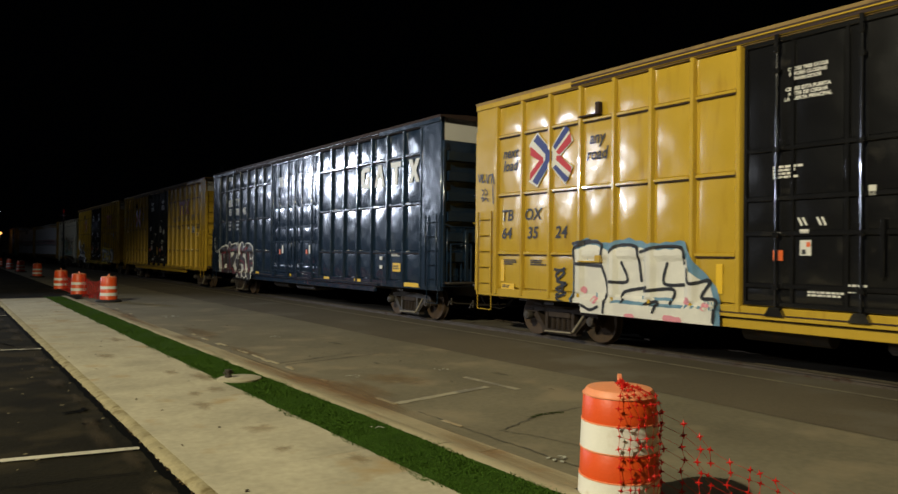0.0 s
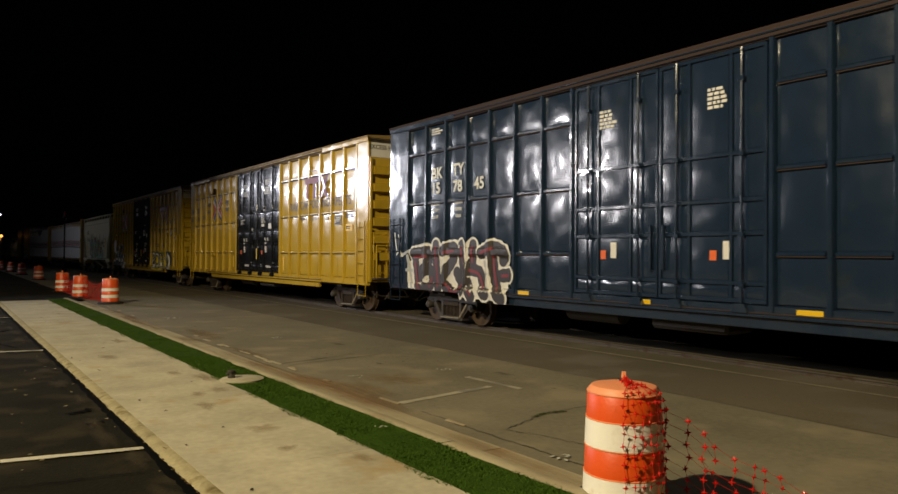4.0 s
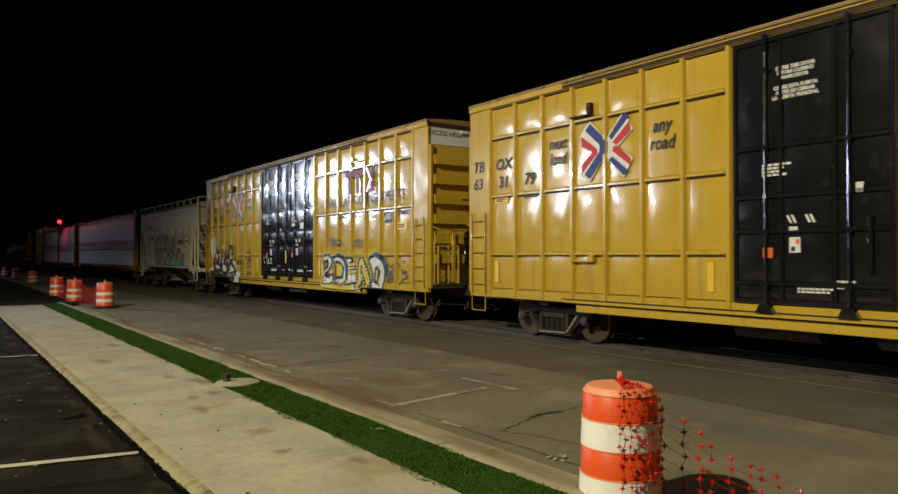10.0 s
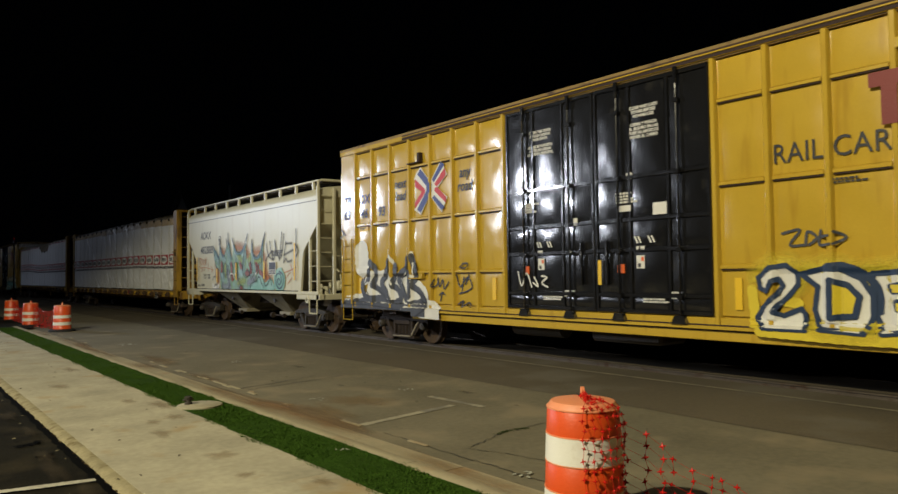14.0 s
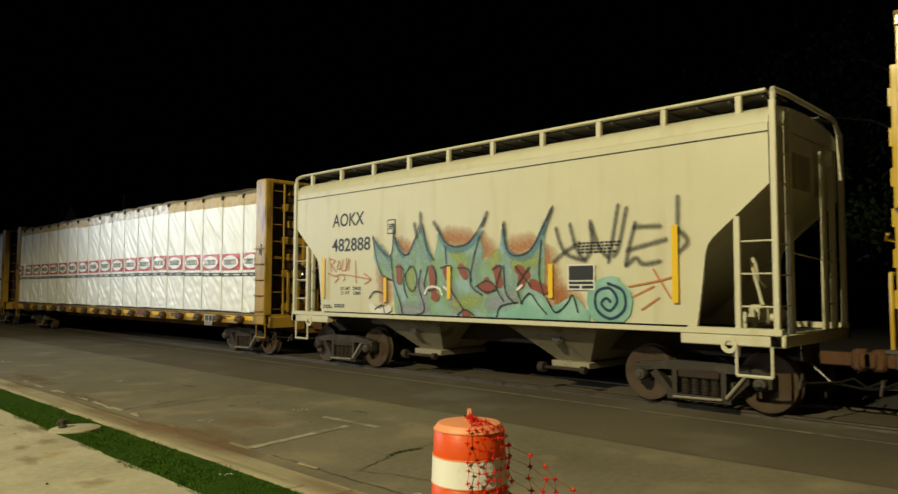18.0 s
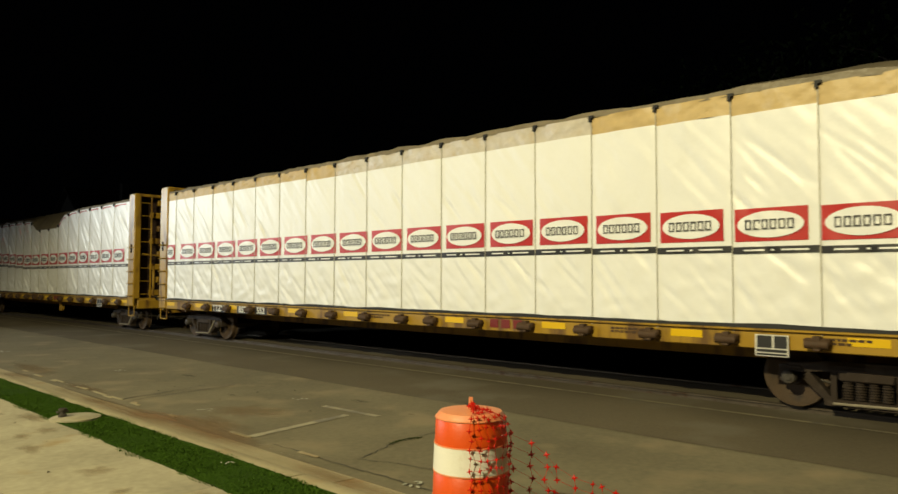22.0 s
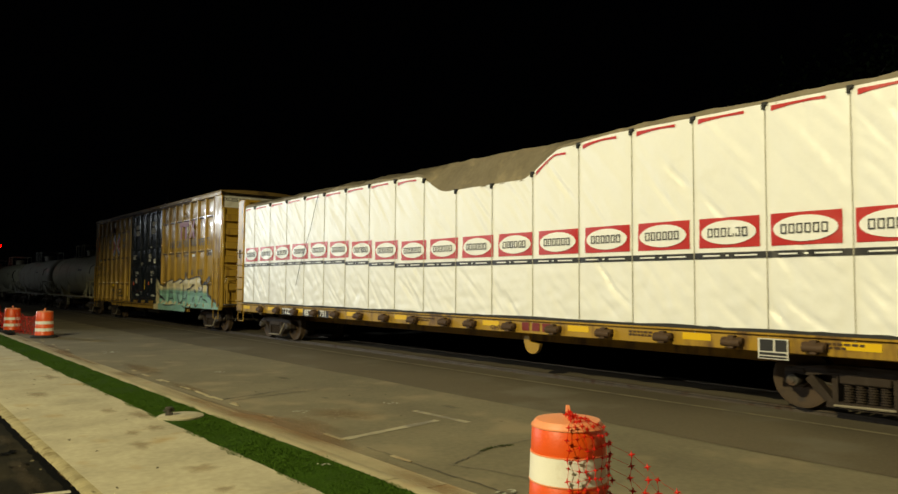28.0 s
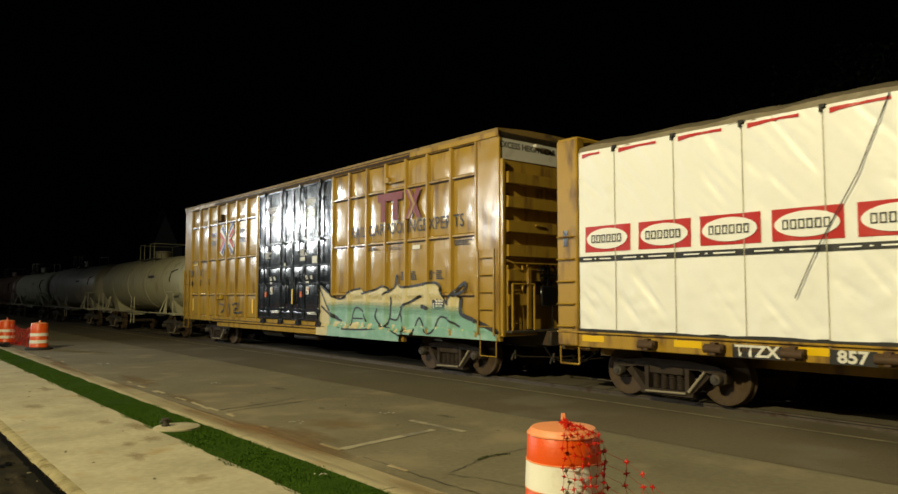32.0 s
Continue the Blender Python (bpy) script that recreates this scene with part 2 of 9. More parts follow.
# ---- building tools ----
class Shape:
    """Collects vertices and faces of one mesh."""

    def __init__(self):
        self.v, self.f = [], []

    def add(self, verts, faces):
        k = len(self.v)
        self.v += [tuple(p) for p in verts]
        self.f += [tuple(i + k for i in q) for q in faces]
        return self

    def box(self, x0, x1, y0, y1, z0, z1, b=0.0):
        x0, x1, y0, y1, z0, z1 = min(x0, x1), max(x0, x1), min(y0, y1), max(y0, y1), min(z0, z1), max(z0, z1)
        if b <= 0:
            vs = [(x, y, z) for x in (x0, x1) for y in (y0, y1) for z in (z0, z1)]
            return self.add(vs, [(0, 1, 3, 2), (4, 6, 7, 5), (0, 4, 5, 1), (2, 3, 7, 6), (0, 2, 6, 4), (1, 5, 7, 3)])
        b = min(b, (x1 - x0) * 0.45, (y1 - y0) * 0.45, (z1 - z0) * 0.45)
        vs, idx = [], {}
        for sx in (0, 1):
            for sy in (0, 1):
                for sz in (0, 1):
                    for ax in range(3):
                        p = [(x0, x1)[sx], (y0, y1)[sy], (z0, z1)[sz]]
                        for a in range(3):
                            if a != ax:
                                p[a] += b if not (sx, sy, sz)[a] else -b
                        idx[sx, sy, sz, ax] = len(vs)
                        vs.append(p)
        fs = []

        def put(q, out):
            a, c, d = (Vector(vs[i]) for i in q[:3])
            fs.append(q if (c - a).cross(d - a).dot(Vector(out)) > 0 else q[::-1])
        for ax in range(3):
            o1, o2 = [a for a in range(3) if a != ax]
            for s in (0, 1):
                key = lambda p, q: tuple({ax: s, o1: p, o2: q}[a] for a in range(3))
                out = [0, 0, 0]
                out[ax] = 2 * s - 1
                put([idx[(*key(p, q), ax)] for p, q in ((0, 0), (1, 0), (1, 1), (0, 1))], out)
            for p in (0, 1):
                for q in (0, 1):
                    key = lambda s: tuple({ax: s, o1: p, o2: q}[a] for a in range(3))
                    out = [0, 0, 0]
                    out[o1], out[o2] = 2 * p - 1, 2 * q - 1
                    put([idx[(*key(0), o1)], idx[(*key(1), o1)], idx[(*key(1), o2)], idx[(*key(0), o2)]], out)
        for sx in (0, 1):
            for sy in (0, 1):
                for sz in (0, 1):
                    put([idx[sx, sy, sz, a] for a in range(3)], (2 * sx - 1, 2 * sy - 1, 2 * sz - 1))
        return self.add(vs, fs)

    def cyl(self, p0, p1, r0, r1=None, n=12, caps=True):
        p0, p1 = Vector(p0), Vector(p1)
        r1 = r0 if r1 is None else r1
        q = (p1 - p0).to_track_quat("Z", "Y").to_matrix()
        vs = []
        for p, r in ((p0, r0), (p1, r1)):
            vs += [p + q @ Vector((math.cos(i * math.tau / n) * r, math.sin(i * math.tau / n) * r, 0)) for i in range(n)]
        fs = [(i, (i + 1) % n, n + (i + 1) % n, n + i) for i in range(n)]
        if caps:
            fs += [tuple(range(n))[::-1], tuple(range(n, 2 * n))]
        return self.add(vs, fs)

    def tube(self, pts, r, n=6):
        for a, c in zip(pts, pts[1:]):
            self.cyl(a, c, r, n=n)
        return self

    def extrude(self, prof, axis, a0, a1):
        """Sweeps a 2D outline along an axis; the outline's two coordinates are the other axes in order."""
        n = len(prof)
        def at(p, a):
            q = list(p)
            q.insert(axis, a)
            return q
        area = sum(p[0] * q[1] - q[0] * p[1] for p, q in zip(prof, prof[1:] + prof[:1]))
        if (area > 0) == (axis == 1):
            prof = prof[::-1]
        if a0 > a1:
            a0, a1 = a1, a0
        vs = [at(p, a0) for p in prof] + [at(p, a1) for p in prof]
        fs = [(i, (i + 1) % n, n + (i + 1) % n, n + i) for i in range(n)] + [tuple(range(n))[::-1], tuple(range(n, 2 * n))]
        return self.add(vs, fs)

    def lathe(self, prof, at=(0, 0, 0), axis=2, n=24, closed=True):
        """Turns (radius, height) pairs round an axis."""
        vs, fs, k = [], [], len(prof)
        for i in range(n):
            c, s = math.cos(i * math.tau / n), math.sin(i * math.tau / n)
            for r, h in prof:
                p = {2: (r * c, r * s, h), 0: (h, r * c, r * s), 1: (r * s, h, r * c)}[axis]
                vs.append([p[j] + at[j] for j in range(3)])
        for i in range(n):
            for j in range(k - 1):
                a, b2 = i * k + j, ((i + 1) % n) * k + j
                fs.append((a, b2, b2 + 1, a + 1))
        if closed:
            fs += [tuple(i * k for i in range(n))[::-1], tuple(i * k + k - 1 for i in range(n))]
        return self.add(vs, fs)

    def mesh(self, name, material, smooth=True):
        me = bpy.data.meshes.new(name)
        me.from_pydata(self.v, [], self.f)
        me.materials.append(material)
        if smooth:
            me.polygons.foreach_set("use_smooth", [True] * len(me.polygons))
            me.set_sharp_from_angle(angle=radians(38))
        me.update()
        return me


def part(name, shape, material, parent=None, label="", at=None, smooth=True):
    me = shape if isinstance(shape, bpy.types.Mesh) else shape.mesh(name, material, smooth)
    ob = new(name, me)
    ob.parent = parent
    if at is not None:
        ob.location = at
    if label:
        ob["label"] = label
    return ob


def thing(name, label, category, group="", kind="", at=(0, 0, 0)):
    ob = new(name)
    ob.location = at
    ob.empty_display_size = 0.2
    return tagged(ob, label, category, group, kind)


def flip(shape):
    shape.f = [q[::-1] for q in shape.f]
    return shape




def lettering(words, height, shear=0.0, bold=0.0, spacing=1.0, width=1.0, align="CENTER"):
    """Flat lettering that faces -x, reads towards -y and stands up along z, centred on its origin."""
    cu = bpy.data.curves.new("lettering", "FONT")
    cu.body, cu.size, cu.align_x, cu.align_y = words, height / 0.70, align, "CENTER"
    cu.shear, cu.offset, cu.space_character, cu.resolution_u, cu.extrude = shear, bold, spacing, 3, 0.0
    tmp = bpy.data.objects.new("lettering", cu)
    scene.collection.objects.link(tmp)
    me = bpy.data.meshes.new_from_object(tmp)
    bpy.data.objects.remove(tmp)
    bpy.data.curves.remove(cu)
    co = np.zeros(len(me.vertices) * 3)
    me.vertices.foreach_get("co", co)
    co = co.reshape(-1, 3)
    out = np.stack([np.zeros(len(co)), -co[:, 0] * width, co[:, 1]], 1)
    me.vertices.foreach_set("co", out.ravel())
    me.update()
    return me


def letters(words, height, material, parent, y, z, x=-1.57, shear=0.0, bold=0.0, spacing=1.0, width=1.0, name="lettering", label=""):
    me = lettering(words, height, shear, bold, spacing, width)
    me.name = name
    me.materials.clear()
    me.materials.append(material)
    return part(name, me, material, parent, label, at=(x, y, z))


def plate(pts, x, thick=0.004):
    """A thin flat piece of paint or sheet, outlined by (y, z), that faces -x."""
    s = Shape()
    area = sum(p[0] * q[1] - q[0] * p[1] for p, q in zip(pts, pts[1:] + pts[:1]))
    if area > 0:
        pts = pts[::-1]
    n = len(pts)
    s.add([(x, *p) for p in pts] + [(x + thick, *p) for p in pts], [tuple(range(n)), tuple(range(2 * n - 1, n - 1, -1))] + [(i, n + i, n + (i + 1) % n, (i + 1) % n) for i in range(n)])
    return s


def bars(parent, material, y, z, w, rows, row_h, x=-1.57, seed=1, name="stencil"):
    """Lines of writing too small to read, as plain bars."""
    rnd = random.Random(seed)
    s = Shape()
    for i in range(rows):
        ww = w * rnd.uniform(0.6, 1.0)
        zz = z - i * row_h * 1.5
        a = y + w / 2
        while a > y + w / 2 - ww:
            k = rnd.uniform(0.5, 1.6) * row_h * 1.6
            s.box(x, x + 0.003, a - k, a, zz, zz + row_h)
            a -= k + row_h * 0.5
    return tagged(part(name, s, material, parent), kind="stuff")


# ---- ground ----
def sheet(name, x0, x1, y0, y1, z, material, label, category, nx=1, ny=1, wob=0.0, edge=0.0, seed=3):
    """A level piece of ground; its edges may wander a little."""
    rnd = random.Random(seed)
    s = Shape()
    vs, fs = [], []
    for j in range(ny + 1):
        a, b = rnd.uniform(-edge, edge), rnd.uniform(-edge, edge)
        for i in range(nx + 1):
            e = a if i == 0 else b if i == nx else 0
            vs.append((x0 + (x1 - x0) * i / nx + e, y0 + (y1 - y0) * j / ny, z + rnd.uniform(-wob, wob)))
    for j in range(ny):
        for i in range(nx):
            k = j * (nx + 1) + i
            fs.append((k, k + 1, k + nx + 2, k + nx + 1))
    ob = part(name, s.add(vs, fs), material)
    return tagged(ob, label, category, kind="structure")


SOIL = surf("dark_soil", (0.05, 0.042, 0.032), 0.95, var=0.4, scale=0.6, grain=12, bump=0.8)
LOT = surf("old_asphalt", (0.0170, 0.0150, 0.0090), 0.95, spec=0.06, var=0.7, scale=0.9, grain=30, bump=0.35, dirt=(0.025, 0.0205, 0.0115), dirt_scale=1.7, dirt_cut=0.50)
ASPHALT = surf("street_asphalt", (0.130, 0.108, 0.072), 0.9, spec=0.2, var=0.36, scale=0.35, grain=26, bump=0.12, dirt=(0.14, 0.125, 0.095), dirt_scale=0.7, dirt_cut=0.55)
OLD_CONC = surf("worn_street_concrete", (0.198, 0.174, 0.115), 0.9, spec=0.25, var=0.38, scale=0.7, grain=14, bump=0.15, dirt=(0.235, 0.195, 0.125), dirt_scale=1.1, dirt_cut=0.54)
WALK = surf("sidewalk_concrete", (0.44, 0.40, 0.285), 0.9, spec=0.2, var=0.38, scale=1.6, grain=13, bump=0.1, dirt=(0.31, 0.225, 0.11), dirt_scale=1.7, dirt_cut=0.58)
KERB = surf("kerb_concrete", (0.37, 0.32, 0.205), 0.9, spec=0.2, var=0.22, scale=1.5, grain=18, bump=0.25, dirt=(0.29, 0.20, 0.11), dirt_scale=1.6, dirt_cut=0.58)
LINE = surf("worn_road_paint", (0.50, 0.47, 0.37), 0.7, var=0.25, scale=3, grain=40, bump=0.3, dirt=(0.2, 0.18, 0.14), dirt_scale=5, dirt_cut=0.55)
OLD_LINE = surf("ghost_road_paint", (0.37, 0.335, 0.235), 0.8, var=0.3, scale=2, grain=30, bump=0.3, dirt=(0.18, 0.165, 0.13), dirt_scale=3, dirt_cut=0.47)
EDGE_LINE = surf("faded_edge_line", (0.26, 0.225, 0.14), 0.7, var=0.3, scale=3, grain=40, bump=0.3, dirt=(0.12, 0.105, 0.08), dirt_scale=4, dirt_cut=0.5)
TAR = surf("crack_tar", (0.075, 0.066, 0.046), 0.8, var=0.3, bump=0.4)
BALLAST = surf("ballast_stone", (0.07, 0.062, 0.052), 0.9, var=0.5, scale=9, grain=30, bump=1.0)
GRASS = surf("grass_blades", (0.046, 0.098, 0.012), 0.8, spec=0.05, var=0.25, scale=6, grain=40, bump=0.1)
TURF = surf("grass_ground", (0.034, 0.074, 0.009), 0.95, spec=0.05, var=0.4, scale=3, grain=40, bump=0.8)

sheet("ground", -500, 500, -500, 900, -0.30, SOIL, "dark bare ground spreading away under the night sky", "ground", 8, 8, 0.0)
sheet("parking_lot", -45, 1.49, -40, 30, 0.10, LOT, "dark cracked asphalt of a parking lot beside the sidewalk", "parking lot", 30, 60, 0.006, 0.02)
sheet("driveway", -45, 4.4, 30.0, 44.0, 0.06, LOT, "dark asphalt driveway past the end of the sidewalk", "driveway", 6, 6, 0.004)
sheet("lot_beyond", -45, 4.4, 44.0, 260.0, 0.08, LOT, "dark asphalt ground beyond the driveway", "ground", 4, 12, 0.004)
sheet("street_concrete", 4.35, 8.05, -40, 260, 0.0, OLD_CONC, "worn grey concrete parking strip of the street", "road", 8, 150, 0.003, 0.05)
sheet("street_asphalt", 7.98, 10.98, -40, 260, 0.004, ASPHALT, "dark asphalt lane of the street beside the track", "road", 6, 150, 0.0, 0.04)
sheet("track_bed", 10.9, 20.0, -90, 330, -0.10, BALLAST, "dark stone ballast under the railway track", "track bed", 20, 260, 0.05)
sheet("track_paving", 11.36, 12.62, -40, 120, 0.020, ASPHALT, "dark grimy paving between the rails", "track paving", 4, 160, 0.006, 0.02)
sheet("edge_line", 10.20, 10.29, -40, 260, 0.009, EDGE_LINE, "faded pale line along the edge of the asphalt lane", "road line", 1, 200, 0.0, 0.006)

# sidewalk, poured in bays
walk_base = tagged(part("sidewalk", Shape().box(1.625, 3.04, -12, 28.6, -0.2, 0.135), WALK), "pale concrete sidewalk stained with reddish clay", "sidewalk", kind="structure")
for i in range(14):
    y0 = -11.9 + i * 2.9
    part("slab", Shape().box(1.62, 3.05, y0, y0 + 2.898, 0.10, 0.15, 0.002), WALK, walk_base)
MOSS = surf("mossy_concrete_edge", (0.33, 0.285, 0.165), 0.95, spec=0.15, var=0.4, scale=4, grain=25, bump=0.5, dirt=(0.13, 0.10, 0.045), dirt_scale=6, dirt_cut=0.55)
tagged(part("lot_edge", Shape().extrude([(1.505, -0.1), (1.505, 0.10), (1.525, 0.128), (1.575, 0.147), (1.62, 0.1495), (1.62, -0.1)], 1, -12, 28.6), MOSS), "narrow broken concrete edge between sidewalk and parking lot", "edging", kind="structure")
gap_mat = surf("black_gap", (0.003, 0.003, 0.0025), 0.95, spec=0.03, var=0.3)
sheet("lot_gap", 1.435, 1.51, -12, 28.6, 0.113, gap_mat, "dark dirt-filled gap along the parking lot edge", "gap", 2, 400, 0.003, 0.018, 12)
CLOD = surf("brown_dirt_clod", (0.095, 0.062, 0.026), 0.95, spec=0.1, var=0.5, scale=20, grain=60, bump=0.6)
rnd = random.Random(41)
s = Shape()
for i in range(420):
    y = 4.2 + 22 * rnd.random() ** 1.6
    x, r = rnd.gauss(1.512, 0.010), rnd.uniform(0.003, 0.009)
    s.add([(x + r * a, y + 1.5 * r * b, 0.112 + r * c) for a, b, c in ((-1, -0.6, 0), (0.8, -1, 0), (1, 0.7, 0), (-0.7, 1, 0), (0.1, 0.1, 1.3))], [(0, 1, 4), (1, 2, 4), (2, 3, 4), (3, 0, 4)])
tagged(part("dirt_clods", s, CLOD, smooth=False), "brown dirt and moss clods along the parking lot edge", "dirt", kind="stuff")
LEAF = surf("dry_leaf", (0.06, 0.035, 0.015), 0.9, var=0.4, scale=9)
rnd = random.Random(31)
s = Shape()
for i in range(70):
    x, y = (rnd.uniform(1.55, 3.0), rnd.uniform(4, 26)) if i < 45 else (rnd.uniform(4.4, 7.4), rnd.uniform(4, 24))
    z, a, k = (0.153 if i < 45 else 0.007), rnd.uniform(0, 6.28), rnd.uniform(0.008, 0.03)
    c, d = math.cos(a) * k, math.sin(a) * k
    s.add([(x - c, y - d, z), (x + d * 0.4, y - c * 0.4, z + 0.006), (x + c, y + d, z + 0.004), (x - d * 0.5, y + c * 0.5, z + 0.01)], [(0, 1, 2, 3)])
tagged(part("leaf_litter", s, LEAF, smooth=False), "scattered dry leaves and twigs on sidewalk and street", "leaf litter", kind="stuff")
sheet("grass_strip", 3.04, 3.66, -12, 29.5, 0.148, TURF, "narrow strip of soil under the grass", "verge", 3, 80, 0.006, 0.03)
s = Shape()
rnd = random.Random(5)
for i in range(70000):
    y = rnd.uniform(1.5, 29) if i % 3 else rnd.uniform(2.5, 12)
    x = 3.35 + rnd.uniform(-0.33, 0.31) + 0.035 * noise.noise(Vector((y * 7, 0.3, 0))) + 0.02 * math.sin(y * 2.3) + 0.03 * math.sin(y * 5.1)
    if (x - 3.28) ** 2 + (y - 9.42) ** 2 < 0.09:
        continue
    h, a, r = rnd.uniform(0.008, 0.020), rnd.uniform(0, 6.28), 0.006
    lx, ly = rnd.uniform(-0.02, 0.02), rnd.uniform(-0.02, 0.02)
    c, d = math.cos(a) * r, math.sin(a) * r
    s.add([(x - c, y - d, 0.145), (x + c, y + d, 0.145), (x + lx, y + ly, 0.145 + h)], [(0, 1, 2)])
tagged(part("grass", s, GRASS, smooth=False), "short green grass on the verge between sidewalk and kerb", "grass", kind="stuff")

SCRAP = surf("pale_paper_scrap", (0.42, 0.42, 0.34), 0.7, var=0.3, scale=20)
s = Shape()
rnd = random.Random(77)
for cx, cy, cz, k in ((3.45, 6.0, 0.185, 0.05), (4.62, 4.72, 0.012, 0.10), (5.06, 9.54, 0.010, 0.10), (5.9, 14.9, 0.010, 0.12), (6.57, 9.41, 0.010, 0.09), (5.3, 20.9, 0.010, 0.2)):
    for i in range(7):
        x, y, a = cx + rnd.uniform(-k, k), cy + rnd.uniform(-k, k), rnd.uniform(0, 6.28)
        c, d = math.cos(a) * k * 0.35, math.sin(a) * k * 0.35
        s.add([(x - c, y - d, cz), (x + d * 0.5, y - c * 0.5, cz + 0.004), (x + c, y + d, cz + 0.006), (x - d * 0.6, y + c * 0.6, cz + 0.003)], [(0, 1, 2, 3)])
tagged(part("litter", s, SCRAP, smooth=False), "pale scraps of litter and broken concrete on street and grass", "litter", kind="stuff")

# kerb and gutter, poured in lengths
kerb = tagged(part("kerb", Shape().box(3.70, 4.30, -14, 29.8, -0.25, -0.02), KERB), "pale concrete kerb and gutter streaked with clay", "kerb", kind="structure")
for i in range(14):
    y0 = -13.0 + i * 3.05
    prof = [(3.64, -0.05), (3.64, 0.140), (3.665, 0.155), (3.80, 0.152), (3.83, 0.135), (3.90, 0.03), (3.96, 0.012), (4.36, 0.006), (4.36, -0.05)]
    part("kerb_length", Shape().extrude([(x, z) for x, z in prof], 1, y0, y0 + 3.035), KERB, kerb)
rnd = random.Random(9)
CLAY_FILM = haze_mat("washed_clay", (0.25, 0.14, 0.06))
s = Shape()
top, fade, n = [], [], 260
for j in range(n + 1):
    y = 2.0 + j * 0.1
    a = 4.08 + 0.05 * math.sin(y * 1.1) + 0.03 * noise.noise(Vector((y * 2, 3.1, 0)))
    b = 4.42 + 0.20 * math.exp(-((y - 8.2) / 2.0) ** 2) + 0.07 * math.sin(y * 0.9) + 0.08 * noise.noise(Vector((y * 1.3, 7.7, 0)))
    thick = 0.35 + 0.8 * noise.noise(Vector((y * 0.8, 1.7, 0))) + 0.6 * math.exp(-((y - 8.6) / 1.9) ** 2)
    for k in range(6):
        top.append((a + (b - a) * k / 5, y, 0.0135 + 0.004 * min(1.0, k, 5 - k)))
        fade.append(min(1.5, max(0.0, thick)) * (0.0, 0.55, 1.0, 1.0, 0.7, 0.0)[k])
s.add(top, [(6 * j + i, 6 * j + i + 1, 6 * j + i + 7, 6 * j + i + 6) for j in range(n) for i in range(5)])
drift = s.mesh("clay_drift", CLAY_FILM)
drift.attributes.new("soft", "FLOAT", "POINT").data.foreach_set("value", fade)
tagged(part("clay_drift", drift, CLAY_FILM), "reddish clay washed along the gutter", "clay", kind="stuff")
s = Shape()
for j in range(60):
    y = 5 + j * 0.37 + rnd.uniform(-0.1, 0.1)
    if rnd.random() < (0.75 if 9.6 < y < 14.5 else 0.12):
        x = 4.57 + rnd.uniform(-0.04, 0.05)
        s.box(x - 0.02, x + 0.035, y, y + rnd.uniform(0.1, 0.5), 0.0, 0.011, 0.005)
tagged(part("broken_gutter_edge", s, KERB), "pale broken edge of the gutter concrete", "gutter edge", kind="stuff")

# thin clay stains on the sidewalk
rnd = random.Random(21)
STAIN = haze_mat("clay_stain", (0.28, 0.185, 0.085))
SPILL, OIL = haze_mat("dry_clay_film", (0.26, 0.15, 0.06)), haze_mat("dark_street_stain", (0.06, 0.052, 0.034))


def blot(name, cx, cy, ra, rb, z, material, label, seed, strength=0.5):
    """A thin stain that fades towards a ragged rim."""
    s2, n, fade = Shape(), 36, [1.0]
    vs = [(cx, cy, z)]
    for r in (0.25, 0.5, 0.75, 1.0):
        for i in range(n):
            a = i * math.tau / n
            k = r * (0.85 + 0.5 * noise.noise(Vector((cx * 3 + math.cos(a) * 1.7, cy + math.sin(a) * 1.7, seed))))
            vs.append((cx + ra * k * math.cos(a), cy + rb * k * math.sin(a), z))
            fade.append(1 - r)
    s2.add(vs, [(0, 1 + i, 1 + (i + 1) % n) for i in range(n)] + [(1 + r * n + i, 1 + (r + 1) * n + i, 1 + (r + 1) * n + (i + 1) % n, 1 + r * n + (i + 1) % n) for r in range(3) for i in range(n)])
    me = s2.mesh(name, material, False)
    me.attributes.new("soft", "FLOAT", "POINT").data.foreach_set("value", [strength * min(1.0, 1.5 * f) for f in fade])
    return tagged(part(name, me, material), label, "stain", kind="stuff")


for i, (cx, cy, ra, rb) in enumerate(((2.92, 9.85, 0.16, 0.50), (2.66, 10.45, 0.12, 0.28), (2.40, 8.05, 0.16, 0.28), (2.50, 8.75, 0.12, 0.22), (2.55, 6.7, 0.20, 0.22), (2.80, 8.9, 0.16, 0.24), (2.45, 5.9, 0.12, 0.14), (2.85, 5.3, 0.12, 0.2), (2.2, 12.6, 0.2, 0.4), (2.75, 14.8, 0.15, 0.5))):
    blot("clay_stain", cx, cy, ra, rb, 0.1512 + 0.0002 * i, STAIN, "thin reddish clay stain on the sidewalk", 3 + i)
for i, (cx, cy, ra, rb) in enumerate(((5.45, 9.1, 0.55, 0.75), (4.75, 8.6, 0.28, 1.0), (4.85, 16.5, 0.35, 1.8), (4.62, 12.9, 0.2, 1.2))):
    blot("clay_film", cx, cy, ra, rb, 0.0046 + 0.0003 * i, SPILL, "thin clay washed out over the street concrete", 31 + i)
LOT_DIRT = haze_mat("brown_lot_dirt", (0.062, 0.045, 0.022))
rnd = random.Random(87)
